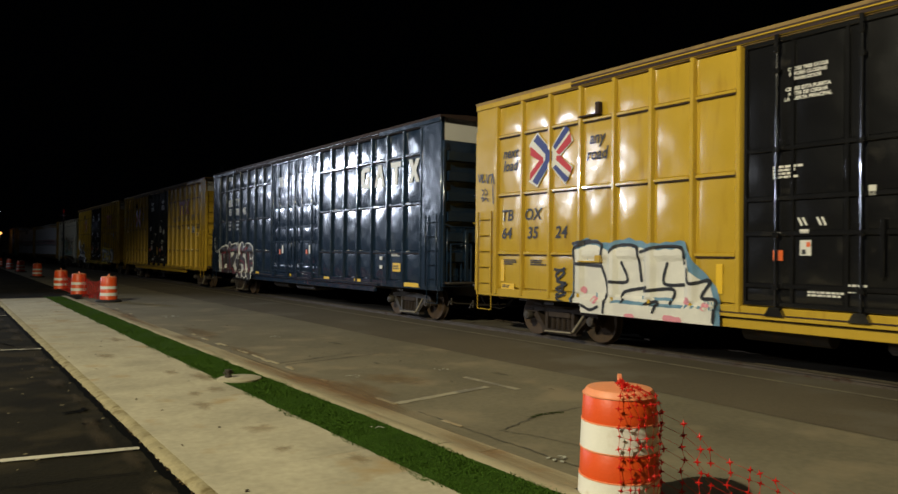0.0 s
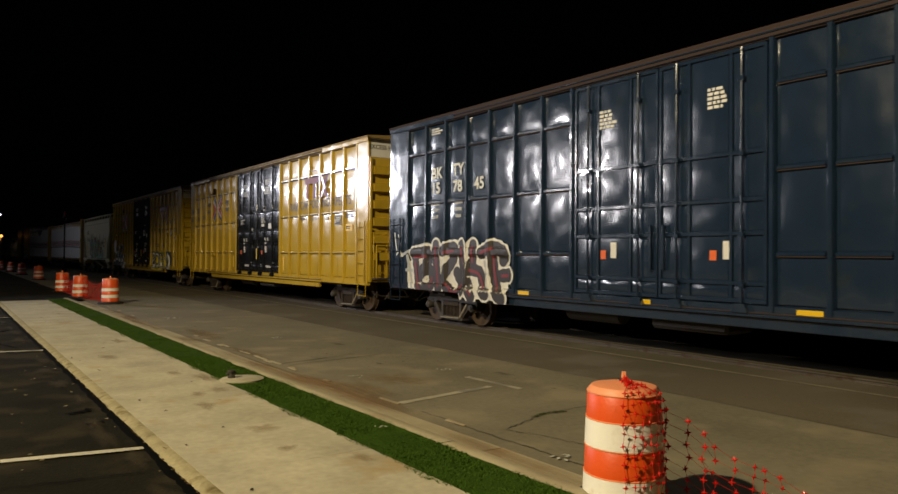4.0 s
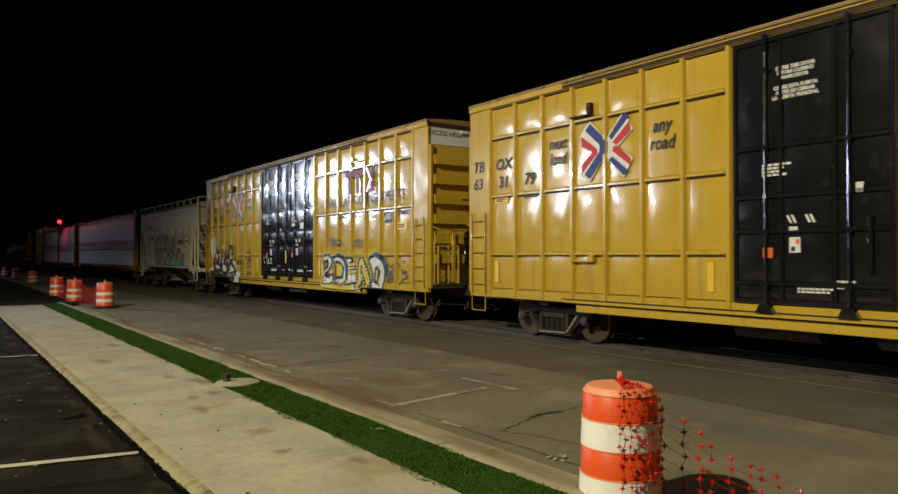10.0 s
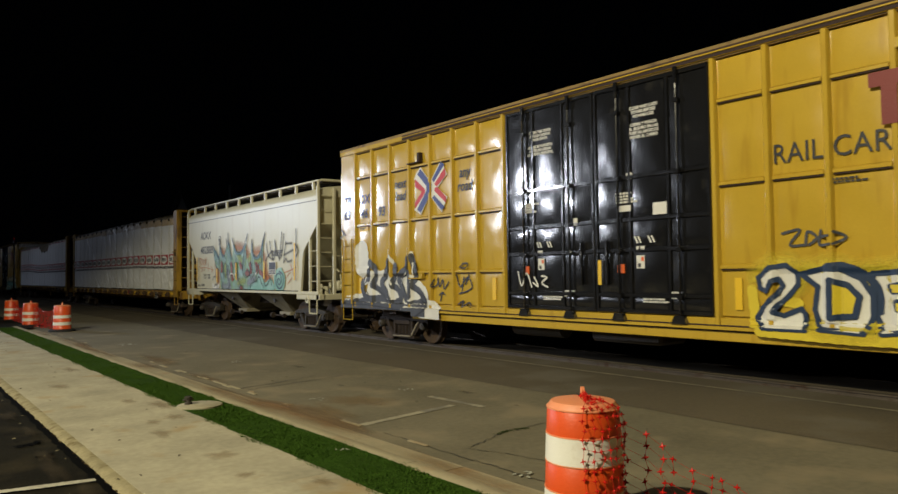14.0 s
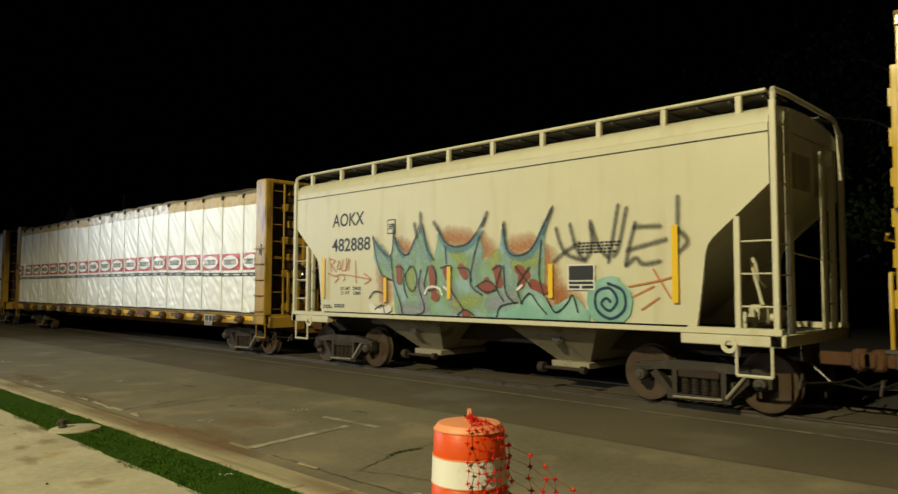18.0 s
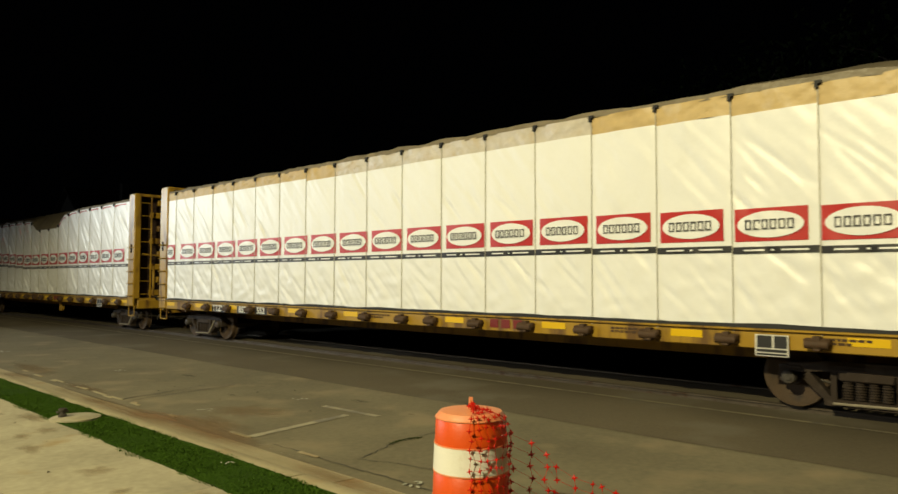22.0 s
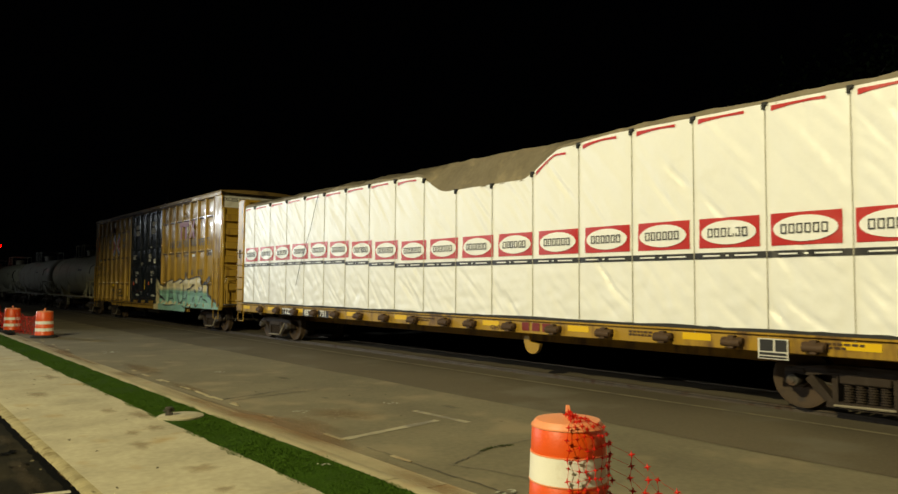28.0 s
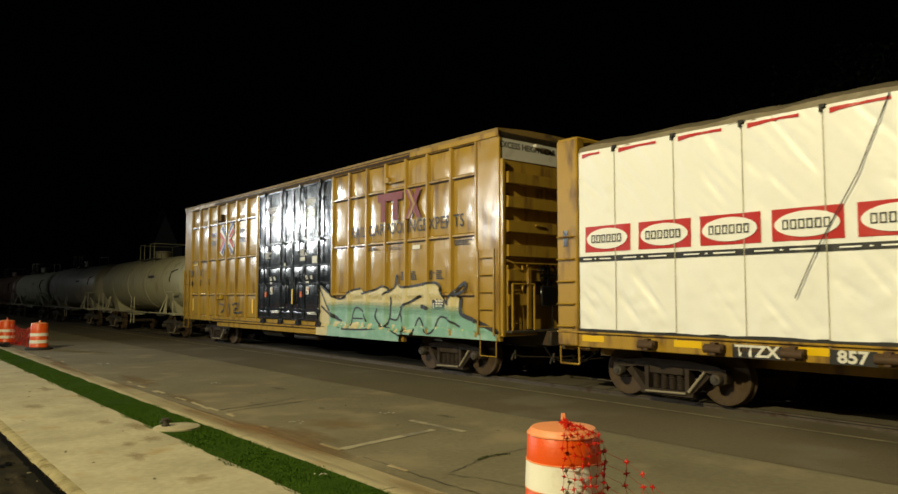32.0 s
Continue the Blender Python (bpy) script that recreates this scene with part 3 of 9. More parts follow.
for i in range(16):
    cy = 4.6 + 0.75 * i * (1 + 0.05 * i) + rnd.uniform(-0.3, 0.3)
    blot("lot_dirt", 1.33 - rnd.uniform(0.0, 0.12), cy, rnd.uniform(0.07, 0.16), rnd.uniform(0.3, 0.8), 0.1285 + 0.0002 * i, LOT_DIRT, "brown dirt on the asphalt along the parking lot edge", 90 + i, 0.6)
for i in range(14):
    blot("lot_dirt", rnd.uniform(-3.5, 1.1), rnd.uniform(4.5, 16.0), rnd.uniform(0.2, 0.7), rnd.uniform(0.05, 0.25), 0.1325 + 0.0002 * i, LOT_DIRT, "faint brown dirt patch on the parking lot asphalt", 120 + i, 0.35)
s = Shape()
for i in range(90):
    x, y, k = 1.4 - 4.5 * rnd.random() ** 1.5, rnd.uniform(4.4, 17), rnd.uniform(0.004, 0.014)
    s.add([(x - k * 2, y - k, 0.131), (x + k, y - k * 0.8, 0.131), (x + k * 2, y + k, 0.131), (x - k, y + k * 0.7, 0.133)], [(0, 1, 2, 3)])
tagged(part("lot_grit", s, MOSS, smooth=False), "small pale stone chips scattered on the parking lot", "grit", kind="stuff")
for i, (cx, cy, ra, rb) in enumerate(((6.91, 7.25, 0.05, 0.09), (6.01, 10.52, 0.08, 0.16), (5.85, 6.15, 0.05, 0.10), (5.72, 5.3, 0.05, 0.10), (7.1, 8.6, 0.10, 0.3), (6.6, 13.2, 0.12, 0.4))):
    blot("street_stain", cx, cy, ra, rb, 0.0064 + 0.0002 * i, OIL, "small dark stain on the street concrete", 51 + i)

# stall lines
def painted(name, x0, y0, x1, y1, w, z, material, label):
    d = Vector((x1 - x0, y1 - y0, 0)).normalized()
    nrm = Vector((-d.y, d.x, 0)) * w / 2
    a, b = Vector((x0, y0, z)), Vector((x1, y1, z))
    m = max(2, int((b - a).length / 0.12))
    rnd2 = random.Random(int(x0 * 100 + y0 * 10))
    s2 = Shape()
    vs = []
    for k in range(m + 1):
        p = a.lerp(b, k / m)
        e = rnd2.uniform(0.75, 1.1)
        vs += [p - nrm * e, p + nrm * e]
    s2.add(vs, [(2 * k, 2 * k + 2, 2 * k + 3, 2 * k + 1)[::-1] for k in range(m)])
    if (vs[2] - vs[0]).cross(vs[1] - vs[0]).z > 0:
        s2 = flip(s2)
    return tagged(part(name, s2, material), label, "road marking", kind="structure")


for y in (6.75, 14.4, 22.0):
    painted("stall_line", -4.6, y + 1.2, 1.46, y, 0.10, 0.113, LINE, "white stall line on the parking lot asphalt")
painted("stall_mark", 4.62, 7.58, 6.27, 7.86, 0.13, 0.006, OLD_LINE, "worn white stall mark on the street concrete")
painted("stall_mark", 6.46, 8.66, 6.50, 7.48, 0.11, 0.0065, OLD_LINE, "worn white stall mark on the street concrete")


def crack(pts, w, seed=1, material=TAR, label="dark crack running across the street concrete"):
    rnd2 = random.Random(seed)
    s2 = Shape()
    vs = []
    fine = []
    for p, q in zip(pts, pts[1:]):
        for k in range(8):
            f = k / 8
            fine.append((p[0] + (q[0] - p[0]) * f + rnd2.uniform(-0.025, 0.025), p[1] + (q[1] - p[1]) * f + rnd2.uniform(-0.025, 0.025)))
    fine.append(pts[-1])
    for p, q in zip(fine, fine[1:] + fine[-1:]):
        d = Vector((q[0] - p[0], q[1] - p[1], 0))
        d = d.normalized() if d.length > 1e-4 else Vector((1, 0, 0))
        nn = Vector((-d.y, d.x, 0)) * w * rnd2.uniform(0.3, 1)
        vs += [Vector((*p, 0.0072)) - nn, Vector((*p, 0.0072)) + nn]
    s2.add(vs, [(2 * k, 2 * k + 2, 2 * k + 3, 2 * k + 1) for k in range(len(fine) - 1)])
    return tagged(part("crack", s2, material), label, "crack", kind="stuff")


crack([(4.86, 5.84), (5.3, 6.0), (5.63, 6.15), (5.89, 6.14), (6.4, 6.2), (7.3, 6.5)], 0.012, 2)
WEED = surf("small_weeds", (0.045, 0.06, 0.016), 0.9, spec=0.05, var=0.3, scale=9)
s = Shape()
rnd = random.Random(63)
for i in range(260):
    f = rnd.random()
    x, y = 5.50 + 0.5 * f + rnd.gauss(0, 0.02), 6.10 + 0.06 * math.sin(3 * f) + rnd.gauss(0, 0.016)
    a, h = rnd.uniform(0, 6.28), rnd.uniform(0.006, 0.02)
    c, d = math.cos(a) * 0.007, math.sin(a) * 0.007
    s.add([(x - c, y - d, 0.004), (x + c, y + d, 0.004), (x + rnd.gauss(0, 0.012), y + rnd.gauss(0, 0.012), h)], [(0, 1, 2)])
tagged(part("weeds", s, WEED, smooth=False), "small dull green weeds growing in the street crack", "weeds", kind="stuff")
crack([(4.84, 5.85), (5.0, 5.4), (5.1, 4.9)], 0.008, 3)
crack([(4.60, 7.06), (4.56, 6.11), (4.57, 5.38), (4.60, 4.65), (4.58, 3.4)], 0.012, 4)
crack([(4.60, 11.35), (5.51, 11.6), (6.26, 11.87)], 0.02, 5)
crack([(4.64, 11.14), (5.69, 11.34), (6.62, 11.51)], 0.018, 6)
for pts, w, k in (([(0.2, 24), (0.9, 20), (0.4, 17.5), (1.1, 15)], 0.03, 7), ([(1.35, 8.75), (1.22, 8.62), (1.08, 8.60)], 0.05, 8), ([(1.36, 8.05), (1.25, 7.95), (1.2, 8.0)], 0.03, 9), ([(1.2, 18.5), (0.8, 17.9), (0.2, 18.3)], 0.05, 10), ([(1.3, 6.0), (0.4, 6.15), (-0.8, 5.9)], 0.01, 11)):
    crack(pts, w, k, gap_mat, "black crack in the parking lot asphalt").location.z = 0.107

# round concrete collar with a valve cap
collar = thing("valve_box", "round pale concrete collar with a dirty metal valve", "valve box", at=(3.28, 9.42, 0.15))
part("collar", Shape().lathe([(0.29, -0.05), (0.285, 0.018), (0.27, 0.024), (0.0, 0.026)], n=24, closed=False), WALK, collar)
part("valve", Shape().lathe([(0.05, 0.02), (0.05, 0.05), (0.035, 0.06), (0.035, 0.10), (0.05, 0.105), (0.05, 0.125), (0.0, 0.13)], n=12, closed=False).box(-0.07, 0.07, -0.015, 0.015, 0.07, 0.095, 0.005), STEEL, collar, "grimy metal valve", at=(-0.12, 0.09, 0))

# ---- track ----
for x in (11.28, 12.72):
    prof = [(-0.07, -0.16), (0.07, -0.16), (0.07, -0.15), (0.012, -0.135), (0.012, -0.035), (0.036, -0.028), (0.036, -0.004), (0.03, 0.0), (-0.03, 0.0), (-0.036, -0.004), (-0.036, -0.028), (-0.012, -0.035), (-0.012, -0.135), (-0.07, -0.15)]
    tagged(part("rail", Shape().extrude([(x + a, 0.04 + b) for a, b in prof], 1, -90, 330), RAIL), "worn steel running rail of the track", "rail", group="rails of the track", kind="structure")
TIE = surf("railway_tie_wood", (0.05, 0.038, 0.028), 0.9, var=0.4, scale=3, grain=20, bump=0.6)
sleepers = tagged(part("track_ties", Shape().box(11.0, 11.01, -89, -88.9, -0.2, -0.15), TIE), "dark wooden ties under the rails", "track ties", kind="structure")
tie_mesh = Shape().box(-1.25, 1.25, -0.115, 0.115, -0.17, 0.0, 0.012).mesh("tie", TIE)
for i in range(150):
    part("tie", tie_mesh, TIE, sleepers, at=(12.0, -10 + i * 0.55, -0.105))


# ---- running gear ----
MOVERS = []      # (car, place of its middle along the train)
AXLES = []       # wheelsets, with their rest pose in the car
WHEEL = Shape().lathe([(0.10, -0.09), (0.12, -0.10), (0.14, -0.06), (0.33, -0.055), (0.38, -0.085), (0.445, -0.085), (0.455, -0.07), (0.457, 0.03), (0.485, 0.045), (0.485, 0.06), (0.40, 0.065), (0.36, 0.03), (0.15, 0.02), (0.10, 0.08)], axis=0, n=32).mesh("wheel", WHEEL_RUST)
WHEEL_R = Shape().lathe([(r, -h) for r, h in [(0.10, 0.08), (0.15, 0.02), (0.36, 0.03), (0.40, 0.065), (0.485, 0.06), (0.485, 0.045), (0.457, 0.03), (0.455, -0.07), (0.445, -0.085), (0.38, -0.085), (0.33, -0.055), (0.14, -0.06), (0.12, -0.10), (0.10, -0.09)][::-1]], axis=0, n=32).mesh("wheel", WHEEL_RUST)
AXLE = Shape().cyl((-1.0, 0, 0), (1.0, 0, 0), 0.085, n=12).mesh("axle", RUST)
CAP = Shape().lathe([(0.105, 0.0), (0.105, -0.10), (0.085, -0.13), (0.045, -0.135), (0.04, -0.15), (0.0, -0.15)], axis=0, n=14, closed=False).mesh("bearing_cap", STEEL)


def side_frame(material):
    """The cast side frame of a truck, pierced round the spring nest."""
    s = Shape()
    w0, w1 = -0.085, 0.085
    arch = [(-1.12, 0.40), (-1.12, 0.56), (-0.98, 0.66), (-0.72, 0.68), (-0.45, 0.72), (0.45, 0.72), (0.72, 0.68), (0.98, 0.66), (1.12, 0.56), (1.12, 0.40), (1.06, 0.38), (1.04, 0.52), (0.80, 0.54), (0.60, 0.57), (-0.60, 0.57), (-0.80, 0.54), (-1.04, 0.52), (-1.06, 0.38)]
    s.extrude(arch, 0, w0, w1)
    for k in (-1, 1):
        s.extrude([(k * 0.72, 0.56), (k * 0.83, 0.48), (k * 0.50, 0.16), (k * 0.38, 0.16)], 0, w0, w1)
        s.extrude([(k * 0.36, 0.60), (k * 0.44, 0.60), (k * 0.44, 0.16), (k * 0.36, 0.16)], 0, w0, w1)
        s.box(w0 - 0.01, w1 + 0.01, k * 0.97 - 0.15, k * 0.97 + 0.15, 0.57, 0.63, 0.01)
    s.extrude([(-0.52, 0.11), (0.52, 0.11), (0.52, 0.20), (-0.52, 0.20)], 0, w0 - 0.015, w1 + 0.015)
    return s.mesh("side_frame", material)


def spring_mesh():
    prof = [(0.05, 0.20)]
    for i in range(7):
        z = 0.21 + i * 0.036
        prof += [(0.055, z), (0.074, z + 0.009), (0.074, z + 0.018), (0.055, z + 0.027)]
    return Shape().lathe(prof, n=10).mesh("spring", RUST)


FRAMES = {m.name: side_frame(m) for m in (RUST, STEEL, GREY_STEEL)}
SPRING = spring_mesh()
BOLSTER_END = Shape().box(-0.10, 0.10, -0.34, 0.34, 0.46, 0.60, 0.02).mesh("bolster_end", RUST)
BRAKE = Shape().box(-0.9, 0.9, -0.06, 0.06, 0.30, 0.42, 0.01).cyl((-0.85, 0.35, 0.45), (-0.85, -0.35, 0.3), 0.018, n=6).mesh("brake_beam", STEEL)


# added pale rod: its colour stands for light caught by the frame's slanting leg
LIT_GREY = surf("worn_grey_rod", (0.30, 0.26, 0.19), 0.7, var=0.3, scale=9, bump=0.3)
LIT_LEG_ROD = Shape().cyl((-1.13, -0.46, 0.20), (-1.13, -0.76, 0.56), 0.030, 0.022, n=8).cyl((-1.13, -0.40, 0.17), (-1.13, 0.40, 0.15), 0.02, n=6).mesh("brake_rod", LIT_GREY)


def truck(car, y, material):
    """A two-axle truck under a car."""
    t = part("truck", Shape().box(-0.95, 0.95, -0.16, 0.16, 0.44, 0.64, 0.03).lathe([(0.18, 0.60), (0.18, 0.74)], n=16), STEEL, car, at=(0, y, 0))
    for side in (-1, 1):
        part("side_frame", FRAMES[material.name], material, t, at=(side * 1.0, 0, 0))
        part("bolster_end", BOLSTER_END, RUST, t, at=(side * 1.0, 0, 0))
        for dy in (-0.24, -0.08, 0.08, 0.24):
            part("spring", SPRING, RUST, t, at=(side * 1.0, dy, 0))
        for k in (-1, 1):
            if side < 0:
                part("bearing_cap", CAP, STEEL, t, at=(-1.05, k * 0.97, 0.457))
            part("brake_beam", BRAKE, STEEL, t, at=(0, k * 0.42, 0)) if side < 0 else None
    part("brake_rod", LIT_LEG_ROD, LIT_GREY, t, "pale added rod for the light on the side frame's leg")
    for k in (-1, 1):
        ax = part("wheelset", AXLE, RUST, car, at=(0, y + k * 0.97, 0.457))
        part("wheel", WHEEL, WHEEL_RUST, ax, at=(-0.77, 0, 0))
        part("wheel", WHEEL_R, WHEEL_RUST, ax, at=(0.77, 0, 0))
        AXLES.append((ax, y + k * 0.97))


def coupler(car, y, d):
    """Draw gear at one end; d is the way out of the car."""
    s = Shape().box(-0.09, 0.09, y, y + d * 0.55, 0.72, 0.92, 0.02)
    s.box(-0.16, 0.16, y + d * 0.50, y + d * 0.72, 0.66, 0.98, 0.05)
    s.box(-0.20, -0.02, y + d * 0.66, y + d * 0.86, 0.70, 0.95, 0.04)
    part("coupler", s, COUPLER_RUST, car)
    s = Shape().tube([(-0.35, y, 0.75), (-0.4, y + d * 0.3, 0.5), (-0.25, y + d * 0.7, 0.42), (-0.1, y + d * 0.95, 0.55)], 0.022)
    part("air_hose", s, BLACK, car)
    s = Shape().tube([(-1.56, y + d * 0.25, 0.50), (-1.50, y + d * 0.25, 0.62), (-1.30, y + d * 0.28, 0.56), (-0.3, y + d * 0.42, 0.50), (0.4, y + d * 0.42, 0.50), (1.2, y + d * 0.28, 0.56)], 0.017).tube([(-1.45, y + d * 0.25, 0.70), (-1.45, y + d * 0.25, 0.52)], 0.022)
    part("uncoupling_lever", s, GREY_STEEL, car)


def ladder(car, x, y, w, z0, z1, n, material, across_x=False, r=0.014, label=""):
    s = Shape()
    ax = (1, 0) if across_x else (0, 1)
    for k in (0, 1):
        px, py = x + ax[0] * w * k, y + ax[1] * w * k
        s.box(px - 0.02, px + 0.02, py - 0.02, py + 0.02, z0, z1, 0.005)
    for i in range(n):
        z = z0 + (z1 - z0) * (i + 0.5) / n
        s.cyl((x, y, z), (x + ax[0] * w, y + ax[1] * w, z), r, n=6)
    return part("ladder", s, material, car, label)


def bulged(w, h, out=0.014, n=6, dent=0.0, seed=0):
    """A sheet cell that bellies towards -x, centred on its origin."""
    rnd = random.Random(seed)
    s, vs = Shape(), []
    for j in range(n + 1):
        for i in range(n + 1):
            a, b = i / n, j / n
            k = (16 * a * (1 - a) * b * (1 - b)) ** 0.6
            vs.append((-out * k + (rnd.uniform(-dent, dent) if 0 < i < n and 0 < j < n else 0), (0.5 - a) * w, (b - 0.5) * h))
    fs = [(j * (n + 1) + i, j * (n + 1) + i + 1, (j + 1) * (n + 1) + i + 1, (j + 1) * (n + 1) + i) for j in range(n) for i in range(n)]
    return s.add(vs, fs)


# ---- boxcars ----
HALF, SIDE = 9.34, -1.63
RISE = 0.06              # how far the bodies ride above the trucks
POSTS = [2.48 + 0.875 * i for i in range(8)]
ROWS = [0.98, 1.80, 3.12, 4.45, 5.14]


def boxcar(u, paint, door_paint, label, truck_metal=RUST, end_top=WHITE, dent=0.003, group="boxcars of the train", posts=None, door=1.205):
    car = thing("boxcar", label, "boxcar", group)
    posts = posts or POSTS
    gap = (posts[1] - posts[0]) / 2
    core = Shape().box(-1.50, 1.50, -HALF + 0.04, HALF - 0.04, 0.92, 5.10)
    part("body", core, paint, car)
    part("roof", Shape().extrude([(-1.60, 5.12), (-1.655, 5.288), (-1.655, 5.32), (-0.8, 5.385), (0.0, 5.40), (0.8, 5.385), (1.655, 5.32), (1.655, 5.288), (1.60, 5.12)], 1, -HALF, HALF), ROOF if paint != BLUE else RUST_SHADE, car)
    ridge = Shape().extrude([(-1.55, 5.295), (-0.8, 5.385), (0, 5.415), (0.8, 5.385), (1.55, 5.295), (1.5, 5.26), (-1.5, 5.26)], 1, -0.05, 0.05).mesh("roof_rib", paint)
    for i in range(15):
        part("roof_rib", ridge, paint, car, at=(0, -HALF + 0.6 + i * 1.255, 0))
    for side in (-1, 1):
        part("top_chord", Shape().box(side * 1.50, side * 1.645, -HALF, HALF, 5.14, 5.288, 0.012), paint, car)
        part("side_sill", Shape().box(side * 1.50, side * 1.60, -HALF, HALF, 0.80, 0.985, 0.01).box(side * 1.48, side * 1.575, -5.9, 5.9, 0.62, 0.80, 0.01), paint, car)
        part("door_track", Shape().box(side * 1.585, side * 1.66, -6.2, 6.2, 0.80, 0.86, 0.008), paint, car)
        if side < 0:
            part("upper_track", Shape().box(-1.60, -1.672, -6.2, 6.2, 5.205, 5.232, 0.006), paint, car)
            # flat dark strips, no recess cut, along the upper track and eave
            part("track_groove", Shape().box(-1.60, -1.649, -6.2, 6.2, 5.234, 5.268), RUST_SHADE, car)
            part("track_groove", Shape().box(-1.60, -1.649, -6.2, 6.2, 5.150, 5.203), RUST_SHADE, car)
            part("eave_groove", Shape().box(-1.60, -1.6475, -HALF + 0.02, HALF - 0.02, 5.272, 5.287), RUST_SHADE, car)
        # posts, belts and bellied sheets
        post = Shape().extrude([(side * 1.50, -0.065), (side * 1.615, -0.045), (side * 1.63, -0.03), (side * 1.63, 0.03), (side * 1.615, 0.045), (side * 1.50, 0.065)], 2, 0.86, 5.16).mesh("side_post", paint)
        belt = Shape().extrude([(side * 1.50, -0.04), (side * 1.605, -0.035), (side * 1.605, 0.005), (side * 1.50, 0.06)], 1, -0.375, 0.375).mesh("belt_rail", paint)
        # the belt's cast shade, put in as a thin dark strip below it
        belt_shade = Shape().box(side * 1.54, side * 1.592, -0.37, 0.37, -0.060, -0.042).mesh("belt_seam", RUST_SHADE)
        if side < 0:
            # flat dark strips above and below the lower track
            part("track_groove", Shape().box(-1.60, -1.667, -6.2, 6.2, 0.862, 0.880), RUST_SHADE, car)
            part("track_groove", Shape().box(-1.58, -1.606, -6.2, 6.2, 0.775, 0.798), RUST_SHADE, car)
        cells = {}
        for k in (-1, 1):
            for i, p in enumerate(posts):
                part("side_post", post, paint, car, at=(0, k * p, 0))
            for i in range(7):
                c = k * (posts[i] + gap)
                for r in (1, 2, 3):
                    part("belt_rail", belt, paint, car, at=(0, c, ROWS[r]))
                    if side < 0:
                        part("belt_seam", belt_shade, RUST_SHADE, car, at=(0, c, ROWS[r]))
                for r in range(4):
                    z0, z1 = ROWS[r] + 0.04, ROWS[r + 1] - 0.04
                    key = (r, (i * 3 + r + (k > 0)) % 3)
                    if key not in cells:
                        b = bulged(0.76, z1 - z0, 0.014 + 0.005 * key[1], 6, dent, r * 7 + key[1])
                        if side > 0:
                            b.v = [(-x, y, z) for x, y, z in b.v]
                            flip(b)
                        cells[key] = b.mesh("side_sheet", paint)
                    part("side_sheet", cells[key], paint, car, at=(side * 1.545, c, (z0 + z1) / 2))
            e = Shape().box(side * 1.5, side * 1.61, k * (posts[-1] + 0.05), k * HALF, 0.86, 5.2, 0.012)
            part("corner_sheet", e, paint, car)
        # pair of plug doors
        for k in (-1, 1):
            c = k * door
            leaf = part("door", Shape().box(side * 1.48, side * 1.555, c - door + 0.015, c + door - 0.015, 1.0, 5.12, 0.01), door_paint, car)
            zs = [1.04, 1.32, 2.12, 2.66, 3.42, 5.08]
            for z in zs:
                part("door_rail", Shape().box(side * 1.55, side * 1.60, c - door + 0.03, c + door - 0.03, z - 0.035, z + 0.035, 0.008), door_paint, leaf)
            for dy in (-door + 0.04, -0.4, 0.4, door - 0.04):
                part("door_stile", Shape().box(side * 1.55, side * 1.595, c + dy - 0.03, c + dy + 0.03, 1.0, 5.1, 0.008), door_paint, leaf)
            for r in range(5):
                for j in range(3):
                    b = bulged(0.68 if j == 1 else door - 0.52, zs[r + 1] - zs[r] - 0.1, 0.014, 5, 0.004, r * 5 + j)
                    if side > 0:
                        b.v = [(-x, y, z) for x, y, z in b.v]
                        flip(b)
                    part("door_sheet", b, door_paint, leaf, at=(side * 1.565, c + (j - 1) * (door / 2 + 0.178), (zs[r] + zs[r + 1]) / 2))
            for dy in (-0.62, 0.62):
                rod = Shape().cyl((side * 1.64, c + dy, 0.95), (side * 1.64, c + dy, 5.1), 0.022, n=8)
                for z in (1.3, 2.1, 3.4, 4.6):
                    rod.box(side * 1.60, side * 1.67, c + dy - 0.05, c + dy + 0.05, z - 0.04, z + 0.04, 0.008)
                part("lock_rod", rod, door_paint, leaf)
                part("door_roller", Shape().extrude([(c + dy - 0.15, 0.86), (c + dy + 0.15, 0.86), (c + dy + 0.08, 1.0), (c + dy - 0.08, 1.0)], 0, side * 1.60, side * 1.70), door_paint, leaf)
            part("door_handle", Shape().box(side * 1.60, side * 1.66, c - k * 0.9 - 0.03, c - k * 0.9 + 0.03, 1.5, 2.3, 0.01), door_paint, leaf)
    # ends
    for k in (-1, 1):
        y = k * (HALF - 0.02)
        end = part("end_wall", Shape().box(-1.58, 1.58, y - k * 0.06, y, 0.9, 5.12, 0.01), paint, car)
        part("end_top_panel", Shape().box(-1.56, 1.56, y, y + k * 0.02, 4.68, 5.26, 0.006), end_top, end)
        for i in range(6):
            z = 4.14 - i * 0.52
            part("end_rib", Shape().extrude([(y, z), (y + k * 0.155, z + 0.015), (y + k * 0.155, z + 0.245), (y, z + 0.28)], 0, -1.46, 1.46), paint, end)
        part("end_post", Shape().box(-1.58, -1.50, y, y + k * 0.10, 0.9, 4.66, 0.01), paint, end)
        part("end_post", Shape().box(1.50, 1.58, y, y + k * 0.10, 0.9, 4.66, 0.01), paint, end)
        if "yellow" in paint.name:
            part("roof_bracket", Shape().box(-0.56, -0.16, y + k * 0.02, y + k * 0.10, 5.03, 5.10, 0.01), end_top, end)
